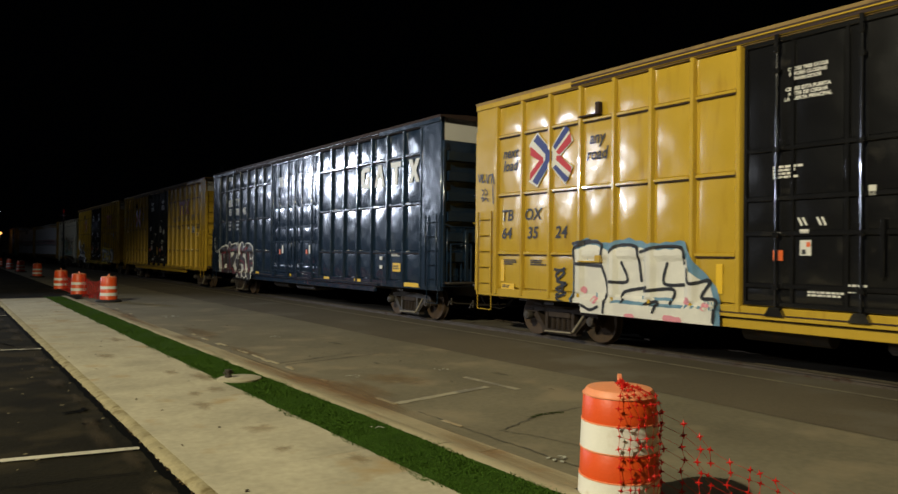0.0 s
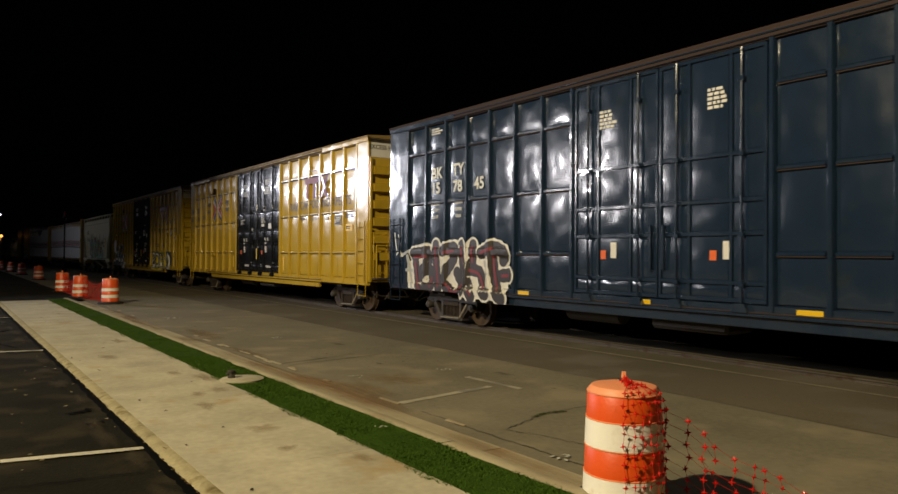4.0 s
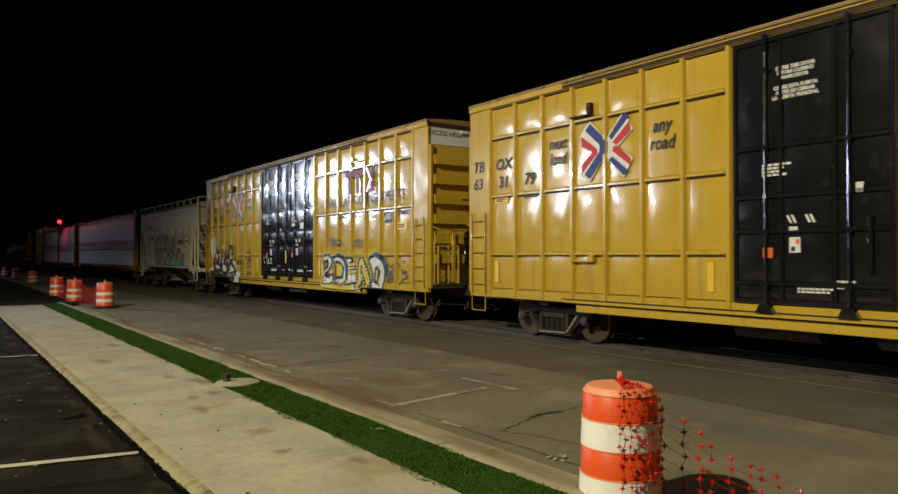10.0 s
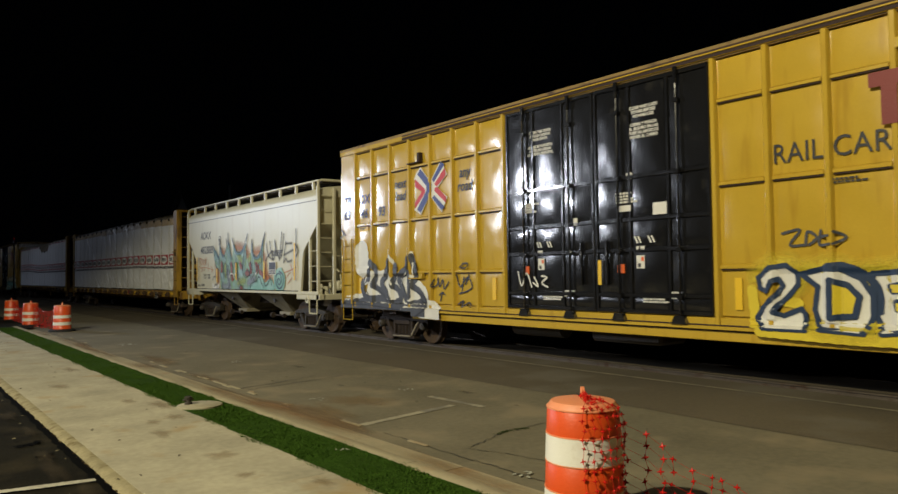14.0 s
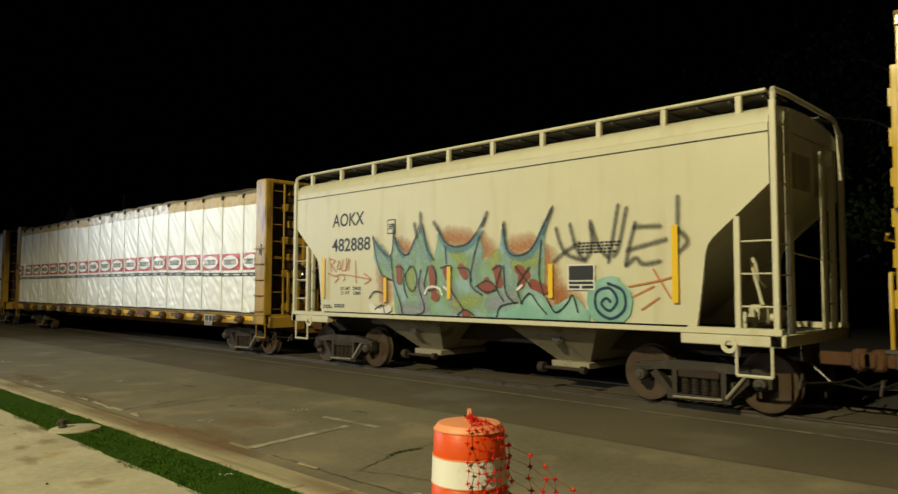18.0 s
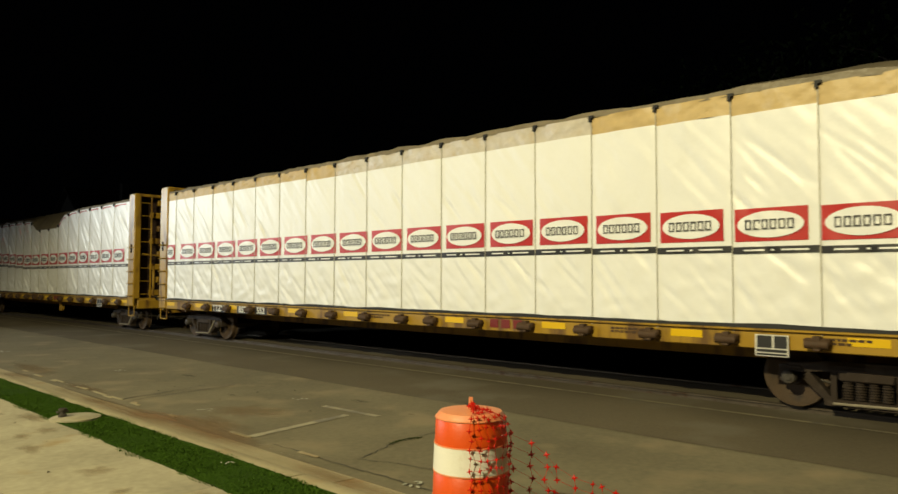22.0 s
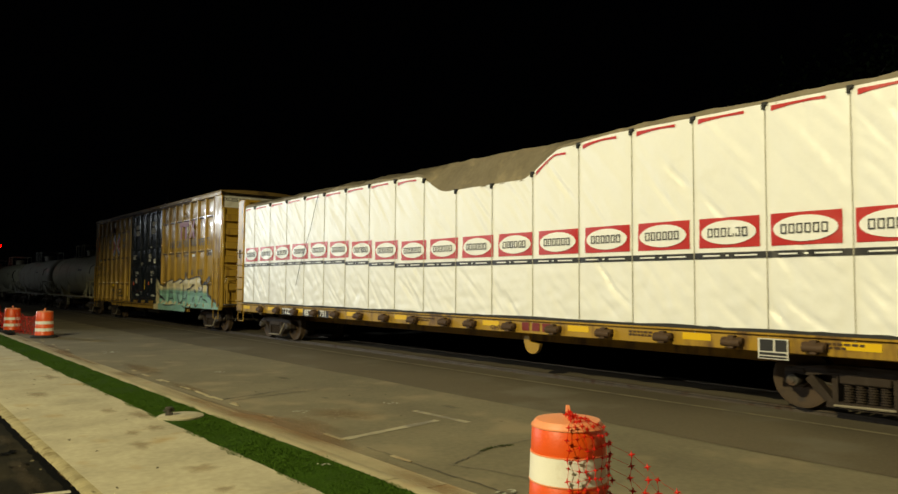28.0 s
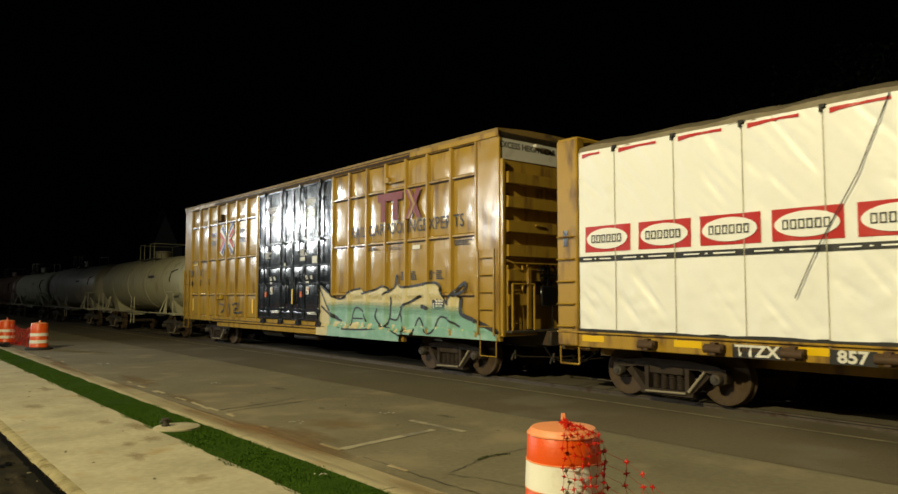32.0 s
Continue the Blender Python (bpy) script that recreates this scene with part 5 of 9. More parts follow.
def covered_hopper(u):
    car = thing("covered_hopper", "cream two-bay covered hopper with green graffiti along its side", "hopper car", "freight cars of the train")
    # slope-ended tank between the side sheets
    core = [(-5.82, 4.28), (-5.82, 3.40), (-3.60, 1.32), (3.60, 1.32), (5.82, 3.40), (5.82, 4.28)]
    part("body", Shape().extrude(core, 0, -1.50, 1.50), CREAM, car)
    half = [(4.76, 1.30), (4.80, 1.55), (4.86, 2.0), (4.91, 2.40), (4.95, 2.53), (5.04, 2.64), (5.86, 3.36), (5.86, 4.26)]
    outline = [(-y, z) for y, z in half[::-1]] + half
    for k in (-1, 1):
        part("side_sheet", Shape().extrude(outline, 0, k * 1.495, k * 1.56), CREAM, car)
        part("eave_seam", Shape().box(k * 1.55, k * 1.572, -5.86, 5.86, 4.10, 4.118), INK, car)
        part("side_sill", Shape().box(k * 1.45, k * 1.60, -6.0, 6.0, 1.20, 1.30, 0.01), CREAM, car)
        # shade line over the sill, laid on as a black strip
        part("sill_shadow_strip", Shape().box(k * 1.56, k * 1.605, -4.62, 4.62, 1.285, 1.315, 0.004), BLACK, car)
        arc = [(-1.565, 4.24), (-1.55, 4.34), (-1.46, 4.45), (-1.25, 4.53), (-0.8, 4.59), (0.0, 4.62)]
    roof = arc + [(-x, z) for x, z in arc[-2::-1]]
    part("roof", Shape().extrude(roof, 1, -5.87, 5.87), CREAM, car)
    for i in range(10):
        y = -5.4 + i * 1.2
        for k in (-1, 1):
            part("walkway_post", Shape().box(k * 1.38, k * 1.46, y - 0.045, y + 0.045, 4.42, 4.74, 0.008), CREAM, car)
    for k in (-1, 1):
        part("walkway_rail", Shape().box(k * 1.36, k * 1.47, -5.8, 5.8, 4.72, 4.765, 0.008), CREAM, car)
        w = part("walkway", Shape().box(k * 0.72, k * 1.36, -5.85, 5.85, 4.69, 4.715), STEEL, car, "grey steel grating walkway")
        for i in range(24):
            part("walkway_bar", Shape().box(k * 0.72, k * 1.37, -5.75 + i * 0.5, -5.71 + i * 0.5, 4.66, 4.73), STEEL, w)
    part("roof_hatch", Shape().box(-0.35, 0.35, -5.0, 5.0, 4.60, 4.68, 0.02), CREAM, car)
    for i in range(9):
        part("hatch_bar", Shape().box(-0.45, 0.45, -4.6 + i * 1.15, -4.54 + i * 1.15, 4.68, 4.73, 0.01), STEEL, car)
    # discharge bays
    for y in (-1.9, 1.9):
        s = Shape()
        top = [(-1.5, y - 1.08, 1.28), (1.5, y - 1.08, 1.28), (1.5, y + 1.08, 1.28), (-1.5, y + 1.08, 1.28)]
        low = [(-0.62, y - 0.36, 0.52), (0.62, y - 0.36, 0.52), (0.62, y + 0.36, 0.52), (-0.62, y + 0.36, 0.52)]
        s.add(top + low, [(0, 1, 2, 3), (7, 6, 5, 4), (0, 4, 5, 1), (1, 5, 6, 2), (2, 6, 7, 3), (3, 7, 4, 0)])
        bay = part("discharge_bay", s, BAY, car)
        part("gate_frame", Shape().box(-0.75, 0.75, y - 0.42, y + 0.42, 0.40, 0.52, 0.015), BAY, bay)
        part("gate_gear", Shape().cyl((-0.95, y - 0.45, 0.40), (-0.95, y + 0.5, 0.40), 0.03, n=8).cyl((-0.98, y + 0.40, 0.40), (-0.98, y + 0.52, 0.40), 0.10, n=12).cyl((-0.98, y - 0.5, 0.40), (-0.98, y - 0.4, 0.40), 0.07, n=12), RUST, bay, "rusty gate gear")
        part("bay_door", Shape().lathe([(0.13, 0), (0.13, -0.025), (0.09, -0.03), (0.09, -0.05), (0.0, -0.05)], (-1.12, y, 0.98), 0, 12, closed=False), STEEL, bay)
    # ends: posts, ladders, platforms
    for k in (-1, 1):
        e = k * 5.93
        part("end_sill", Shape().box(-1.58, -1.40, k * 4.5, k * 6.04, 1.04, 1.22, 0.015).box(1.40, 1.58, k * 4.5, k * 6.0, 1.04, 1.22, 0.015).box(-1.58, 1.58, k * 5.82, k * 6.0, 1.04, 1.22, 0.015), CREAM, car)
        part("platform", Shape().box(-1.4, 1.4, k * 4.9, k * 5.8, 1.17, 1.205), STEEL, car)
        part("lift_ring", Shape().lathe([(0.06, -0.02), (0.12, -0.02), (0.12, 0.02), (0.06, 0.02)], (-1.58, k * 5.25, 1.05), 0, 16, closed=False), CREAM, car)
        for x, z1 in ((-1.55, 4.55), (-1.0, 4.5), (0.55, 4.1), (1.0, 3.9), (1.55, 4.55)):
            part("end_post", Shape().box(x - 0.045, x + 0.045, e - 0.045, e + 0.045, 1.2, z1, 0.012), CREAM, car)
        part("end_post", Shape().box(-1.58, -1.50, k * 5.34, k * 5.43, 1.2, 2.92, 0.012), CREAM, car)
        part("corner_bow", Shape().tube([(-1.55, e, 4.5), (-1.54, e, 4.66), (-1.42, e - k * 0.04, 4.74), (-1.0, e, 4.74), (1.0, e, 4.74), (1.42, e - k * 0.04, 4.74), (1.55, e, 4.5)], 0.04, 8), CREAM, car)
        for i in range(7):
            z = 1.62 + i * 0.44
            part("rung", Shape().cyl((-1.55, e, z), (-1.0, e, z), 0.014, n=6), CREAM, car)
            if i < 3:
                part("rung", Shape().cyl((-1.54, e, z - 0.01 + 0.03 * i), (-1.54, k * 5.38, z - 0.01 + 0.03 * i), 0.014, n=6), CREAM, car)
                part("rung", Shape().cyl((0.55, e, z), (1.0, e, z), 0.014, n=6), CREAM, car)
        part("hand_rail", Shape().cyl((-1.0, e, 2.4), (1.0, e, 2.3), 0.014, n=6), CREAM, car)
        gear = part("brake_valve", Shape().box(-0.62, -0.30, k * 5.15, k * 5.45, 1.30, 1.62, 0.04).cyl((-0.66, k * 5.3, 1.46), (-0.26, k * 5.3, 1.46), 0.11, n=12).cyl((-0.46, k * 5.05, 1.42), (-0.46, k * 5.55, 1.42), 0.07, n=10), CREAM, car)
        part("fitting", Shape().cyl((-1.12, k * 5.3, 1.21), (-1.12, k * 5.3, 1.52), 0.05, n=8).cyl((-0.95, k * 5.35, 1.21), (-0.95, k * 5.35, 1.44), 0.06, n=8).box(-1.18, -0.72, k * 5.26, k * 5.36, 1.36, 1.44, 0.015).cyl((-0.78, k * 5.28, 1.21), (-0.78, k * 5.28, 1.56), 0.045, n=8), CREAM, gear)
        part("air_pipe", Shape().tube([(-0.40, k * 5.3, 1.6), (-0.40, k * 5.2, 2.0), (-0.44, k * 5.15, 2.28), (-0.56, k * 5.2, 2.38), (-0.68, k * 5.3, 2.26), (-0.62, k * 5.35, 2.0), (-0.52, k * 5.4, 1.9)], 0.03, 8), CREAM, gear)
        part("reservoir", Shape().lathe([(0.0, -0.05), (0.14, 0.0), (0.17, 0.08), (0.17, 0.75), (0.14, 0.83), (0.0, 0.88)], (0.15, k * 5.05, 1.42), 0, 16, closed=False), CREAM, gear)
        part("end_board", Shape().box(-0.55, 0.25, e - k * 0.10, e - k * 0.08, 3.4, 3.95), TANK_GREY, car)
        part("sill_step", Shape().tube([(-1.56, k * 5.35, 1.05), (-1.56, k * 5.35, 0.62), (-1.56, k * 5.85, 0.62), (-1.56, k * 5.85, 1.05)], 0.024), CREAM, car)
        coupler(car, k * 5.95, k)
        truck(car, k * 4.54, GREY_STEEL)
    part("center_sill", Shape().box(-0.3, 0.3, -5.9, 5.9, 0.75, 1.1, 0.02), STEEL, car)
    MOVERS.append((car, u))
    return car


hopper = covered_hopper(81.65)
XH = -1.566
letters("AOKX", 0.30, INK, hopper, 3.77, 3.46, XH, width=0.95, bold=0.006, shear=0.06, name="reporting_mark", label="black reporting mark")
letters("482888", 0.30, INK, hopper, 3.65, 2.87, XH, width=1.12, bold=0.006, name="reporting_mark", label="black reporting mark")
for words, y, z in (("LD LMT", 3.84, 1.86), ("224000", 3.42, 1.86), ("LT WT", 3.84, 1.75), ("62000", 3.40, 1.75)):
    letters(words, 0.075, INK, hopper, y, z, XH, bold=0.002, name="weight_stencil")
part("stencil_box", plate([(2.35, 3.38), (2.08, 3.38), (2.08, 3.06), (2.35, 3.06)], XH), INK, hopper)
part("stencil_box", plate([(2.325, 3.355), (2.105, 3.355), (2.105, 3.085), (2.325, 3.085)], XH - 0.006), CREAM, hopper)
for y, z0, z1 in ((4.63, 1.63, 2.61), (2.35, 1.57, 2.10), (0.4, 1.65, 2.3), (-2.1, 1.7, 2.3), (-4.45, 1.65, 2.85)):
    part("reflector", plate([(y + 0.05, z1), (y - 0.05, z1), (y - 0.05, z0), (y + 0.05, z0)], XH - 0.060), LABEL_YELLOW, hopper, "yellow reflector strip")
part("data_panel", plate([(-2.45, 2.28), (-3.0, 2.28), (-3.0, 1.84), (-2.45, 1.84)], XH - 0.034), WHITE, hopper, "white-framed black data panel")
for a, b, c, d in ((-2.48, -2.97, 2.01, 2.255), (-2.48, -2.97, 1.94, 1.985), (-2.48, -2.70, 1.865, 1.915), (-2.74, -2.97, 1.865, 1.915)):
    part("data_field", plate([(a, d), (b, d), (b, c), (a, c)], XH - 0.040), INK, hopper)
bars(hopper, INK, -3.1, 2.62, 0.9, 4, 0.035, XH - 0.002, 6)
bars(hopper, INK, 4.0, 1.46, 0.5, 2, 0.03, XH - 0.002, 8)
bars(hopper, INK, 4.52, 1.44, 0.34, 2, 0.03, XH - 0.002, 9)
bars(hopper, INK, 2.215, 3.25, 0.16, 3, 0.03, XH - 0.012, 10)


# ---- centerbeam flatcars and their lumber ----
WRAP = surf("white_lumber_wrap", (0.90, 0.91, 0.91), 0.40, var=0.04, scale=1.4, grain=14, bump=0.12, dent=0.3, dirt=(0.80, 0.80, 0.77), dirt_scale=1.1, dirt_cut=0.62)
PALE_TAN = surf("pale_film_top", (0.66, 0.60, 0.52), 0.35, var=0.2, scale=4, grain=10, bump=0.8, dirt=(0.56, 0.46, 0.32), dirt_scale=2.4, dirt_cut=0.5)
TAN = surf("tan_wrap_top", (0.62, 0.45, 0.21), 0.5, var=0.15, scale=2, grain=12, bump=0.4, dirt=(0.62, 0.52, 0.38), dirt_scale=2.0, dirt_cut=0.58)
TARP = surf("grey_tarp", (0.25, 0.21, 0.145), 0.35, var=0.3, scale=3, grain=10, bump=0.6, dirt=(0.34, 0.28, 0.18), dirt_scale=2.2, dirt_cut=0.58)
STRAP = surf("grey_cargo_strap", (0.50, 0.47, 0.38), 0.7, var=0.2, bump=0.2)
STRAP_DARK = surf("black_edge_guard", (0.02, 0.02, 0.02), 0.7, var=0.2, bump=0.2)
BROWN = surf("brown_winch_steel", (0.085, 0.045, 0.02), 0.7, metal=0.1, var=0.3, scale=8, bump=0.4)
LABEL_RED = surf("printed_red", (0.52, 0.022, 0.024), 0.4, var=0.06, bump=0.03)
BH = 11.23


def centerbeam(u, number):
    car = thing("centerbeam_flatcar", "yellow centerbeam flatcar carrying wrapped lumber", "flatcar", "freight cars of the train")
    part("deck", Shape().box(-1.5, 1.5, -BH, BH, 0.95, 1.16), YELLOW_DULL, car)
    part("center_beam", Shape().box(-0.06, 0.06, -BH, BH, 1.16, 4.6).box(-0.35, 0.35, -BH, BH, 0.62, 0.96), YELLOW_DULL, car)
    pocket = Shape().box(-1.72, -1.60, -0.17, 0.17, 0.97, 1.07, 0.02).cyl((-1.70, -0.15, 0.99), (-1.70, 0.15, 0.99), 0.062, n=10).box(-1.73, -1.62, -0.05, 0.05, 0.90, 1.10, 0.01).mesh("winch", BROWN)
    pocket_r = Shape().box(1.60, 1.72, -0.17, 0.17, 0.97, 1.07, 0.02).cyl((1.70, -0.15, 0.99), (1.70, 0.15, 0.99), 0.062, n=10).mesh("winch", BROWN)
    for k in (-1, 1):
        part("side_sill", Shape().box(k * 1.48, k * 1.61, -BH, BH, 0.88, 1.15, 0.012).box(k * 1.48, k * 1.66, -BH, BH, 1.13, 1.165, 0.008), YELLOW_DULL, car)
    for y in [-10.03 + 1.22 * i for i in range(8)] + [9.2 - 1.225 * i for i in range(9)]:
        part("winch", pocket, BROWN, car, at=(0, y, 0))
        part("winch", pocket_r, BROWN, car, at=(0, y, 0))
    for i, y in enumerate((-10.4, -9.4, -6.95, -4.5, -2.1, 1.2, 3.5, 6.53, 8.47, 10.4)):
        part("reflector", plate([(y + 0.25, 1.095), (y - 0.25, 1.095), (y - 0.25, 0.985), (y + 0.25, 0.985)], -1.616), LABEL_YELLOW, car, "yellow reflector strip")
    for k in (-1, 1):
        y0, y1 = k * 10.72, k * BH
        head = part("bulkhead", Shape().box(-1.45, 1.45, k * 10.74, k * 10.84, 1.0, 4.7), RUST_SHADE, car)
        for x in (-1, 1):
            part("bulkhead_post", Shape().box(x * 1.40, x * 1.64, y0, y1, 0.88, 4.80, 0.03), YELLOW_DULL, head)
        part("bulkhead_post", Shape().box(-0.12, 0.12, y0, y1, 1.0, 4.75, 0.02), YELLOW_DULL, head)
        for x in (-1, 1):
            part("ladder_rail", Shape().box(x * 1.00, x * 1.04, k * 11.13, k * 11.19, 1.0, 4.74, 0.008), YELLOW_DULL, head)
        part("bulkhead_cap", Shape().box(-1.62, 1.62, y0, y1 - k * 0.02, 4.74, 4.83, 0.02), YELLOW_DULL, head)
        for i in range(8):
            z = 1.25 + i * 0.46
            for x in (-1, 1):
                part("bulkhead_rib", Shape().box(x * 0.12, x * (0.72 if i % 2 else 0.95), k * 10.84, k * 11.0, z, z + 0.20, 0.02), YELLOW_DULL, head)
                part("ladder_rung", Shape().cyl((x * 1.40, k * 11.16, z + 0.05), (x * 1.02, k * 11.16, z + 0.05), 0.014, n=6), YELLOW_DULL, head)
        for i in range(5):
            z = 1.25 + i * 0.42
            s = Shape().tube([(-1.64, k * 10.80, z), (-1.70, k * 10.80, z), (-1.70, k * 11.18, z), (-1.64, k * 11.18, z)], 0.015)
            part("grab_iron", s, YELLOW_DULL, head)
        part("pocket_hole", Shape().box(-1.652, -1.63, k * 11.0 - 0.06, k * 11.0 + 0.06, 2.75, 3.05), BLACK, head)
        part("sill_step", Shape().tube([(-1.58, k * 10.75, 0.9), (-1.58, k * 10.75, 0.55), (-1.58, k * 11.2, 0.55), (-1.58, k * 11.2, 0.9)], 0.018), YELLOW_DULL, car)
        part("end_sill", Shape().box(-1.5, 1.5, k * 11.15, k * 11.3, 0.80, 1.1, 0.02).box(-0.70, -0.42, k * 11.2, k * 11.36, 0.72, 1.08, 0.03), YELLOW_DULL, car)
        part("end_platform", Shape().box(-0.95, 0.95, k * 11.15, k * 11.45, 1.19, 1.235, 0.006).box(-0.85, -0.75, k * 11.15, k * 11.4, 1.08, 1.19).box(0.75, 0.85, k * 11.15, k * 11.4, 1.08, 1.19), STEEL, car, "grey steel crossover platform")
        part("brake_channel", Shape().extrude([(-0.35, 2.50), (0.0, 2.50), (0.0, 4.50), (-0.22, 4.50), (-0.35, 4.36)], 1, k * 11.04, k * 11.14), YELLOW_DULL, head)
        for x, z0, z1 in ((-1.0, 1.23, 2.30), (-0.68, 1.23, 2.30), (0.68, 1.23, 2.30), (1.0, 1.23, 2.75)):
            part("platform_post", Shape().box(x - 0.03, x + 0.03, k * 11.34, k * 11.40, z0, z1, 0.006), YELLOW_DULL, head)
        part("hand_rail", Shape().tube([(-1.38, k * 11.30, 2.72), (-0.9, k * 11.40, 2.66), (0.9, k * 11.40, 2.66), (1.38, k * 11.30, 2.72)], 0.016), YELLOW_DULL, head)
        if k < 0:
            wheel = Shape().lathe([(0.23, -0.015), (0.26, -0.02), (0.27, 0.0), (0.26, 0.02), (0.23, 0.015)], (-0.23, k * 11.36, 2.26), 1, 20)
            for i in range(4):
                a = i * math.tau / 4 + 0.4
                wheel.cyl((-0.23, k * 11.35, 2.26), (-0.23 + 0.24 * math.cos(a), k * 11.36, 2.26 + 0.24 * math.sin(a)), 0.016, n=6)
            part("hand_brake", wheel.box(-0.50, 0.06, k * 11.20, k * 11.30, 1.85, 2.45, 0.04).cyl((-0.2, k * 11.27, 1.9), (-0.2, k * 11.27, 1.24), 0.025, n=8), BLACK, head, "black hand brake wheel and housing")
        coupler(car, k * 11.25, k)
        truck(car, k * 9.23, RUST)
    # marks on the sill
    for words, y in number:
        w = 0.155 * len(words) + 0.06
        part("number_board", plate([(y + w / 2 + 0.04, 1.085), (y - w / 2 - 0.04, 1.085), (y - w / 2 - 0.04, 0.885), (y + w / 2 + 0.04, 0.885)], -1.619), INK, car)
        letters(words, 0.165, WHITE, car, y, 0.985, -1.624, bold=0.008, width=1.12, name="reporting_mark", label="white reporting mark on black")
    for a in (-0.36, -0.08, 0.2):
        part("logo_bar", plate([(-3.4 - a, 1.10), (-3.6 - a, 1.10), (-3.6 - a, 0.94), (-3.4 - a, 0.94)], -1.622), MARK_RED, car)
    part("data_panel", plate([(-7.99, 1.085), (-8.44, 1.085), (-8.44, 0.785), (-7.99, 0.785)], -1.66), WHITE, car, "white-framed black data panel")
    for a, b, w, h in ((-8.12, 0.985, 0.10, 0.085), (-8.335, 0.985, 0.085, 0.085), (-8.215, 0.862, 0.205, 0.020), (-8.215, 0.812, 0.205, 0.014)):
        part("data_field", plate([(a + w, b + h), (a - w, b + h), (a - w, b - h), (a + w, b - h)], -1.665), INK, car)
    for i, y in enumerate((-9.1, -6.0, 0.2, 4.9, 7.3)):
        bars(car, BROWN, y, 1.04, 0.7, 2, 0.035, -1.62, 20 + i)
    MOVERS.append((car, u))
    return car


@functools.lru_cache(maxsize=None)
def bay_creases(a, b, seed):
    """Sharp slanting creases of one bay: middle, slope, half length, half width, depth."""
    rnd = random.Random(seed * 17 + 5)
    out = []
    for i in range(rnd.randint(4, 8)):
        low = rnd.random() < 0.6
        z = rnd.uniform(1.3, 2.2) if low else rnd.uniform(2.9, 4.2)
        out.append((rnd.uniform(a, b), z, rnd.uniform(0.75, 1.4), rnd.uniform(0.3, 0.9), rnd.uniform(0.05, 0.08), rnd.uniform(0.014, 0.034)))
    return out


def wrap_x(y, z, a, b, seed, amp=1.0):
    """How far out the stretched wrap stands at a spot of the bay between a and b."""
    t = (y - a) / (b - a)
    puff = 0.012 * (1 - abs(2 * t - 1) ** 3)
    low = max(0.0, 1 - (z - 1.2) / 1.5)
    crease = noise.noise(Vector((y * 2.2 - z * 1.5, z * 0.5 + y * 0.4, seed * 3.1))) * 0.016 * amp
    crease -= abs(noise.noise(Vector((y * 4.5 - z * 4.0, z * 0.6, seed * 5.7)))) * 0.018 * amp
    crease += noise.noise(Vector((y * 9, z * 3, seed))) * 0.006 * amp + noise.noise(Vector((y * 3.0, z * 6.0, seed * 2.0))) * 0.018 * low * amp
    fold = noise.noise(Vector((y * 0.9, seed * 0.37, z * 0.7)))
    crease += 0.018 * amp * max(0.0, fold + 0.1) * abs(math.sin((y * 0.95 - z) * 9 + fold * 4)) ** 3
    for cy, cz, k, half, wide, deep in bay_creases(a, b, seed):
        n = math.hypot(1, k)
        along, off = ((y - cy) + (z - cz) * k) / n, abs((z - cz) - (y - cy) * k) / n
        if abs(along) < half and off < wide:
            crease += amp * deep * (1 - (along / half) ** 2) * (1 - off / wide)
    hold = min(1.0, min(t, 1 - t) * 8)
    return -1.600 - puff + crease * (0.25 + 0.75 * hold)


def laid(y0, y1, z0, z1, nx, nz, at, lift=0.0, wave=0.0, seed=0, crest=None):
    """A sheet of wrap or print that follows at(y, z)."""
    vs = []
    for j in range(nz + 1):
        for i in range(nx + 1):
            y = y0 + (y1 - y0) * i / nx
            z = z0 + ((crest(y) if crest else z1) - z0) * j / nz
            vs.append((at(y, z) - lift, y, z + (wave * math.sin(y * 7 + seed) if j == 0 else 0)))
    return Shape().add(vs, [(j * (nx + 1) + i, (j + 1) * (nx + 1) + i, (j + 1) * (nx + 1) + i + 1, j * (nx + 1) + i + 1) for j in range(nz) for i in range(nx)])


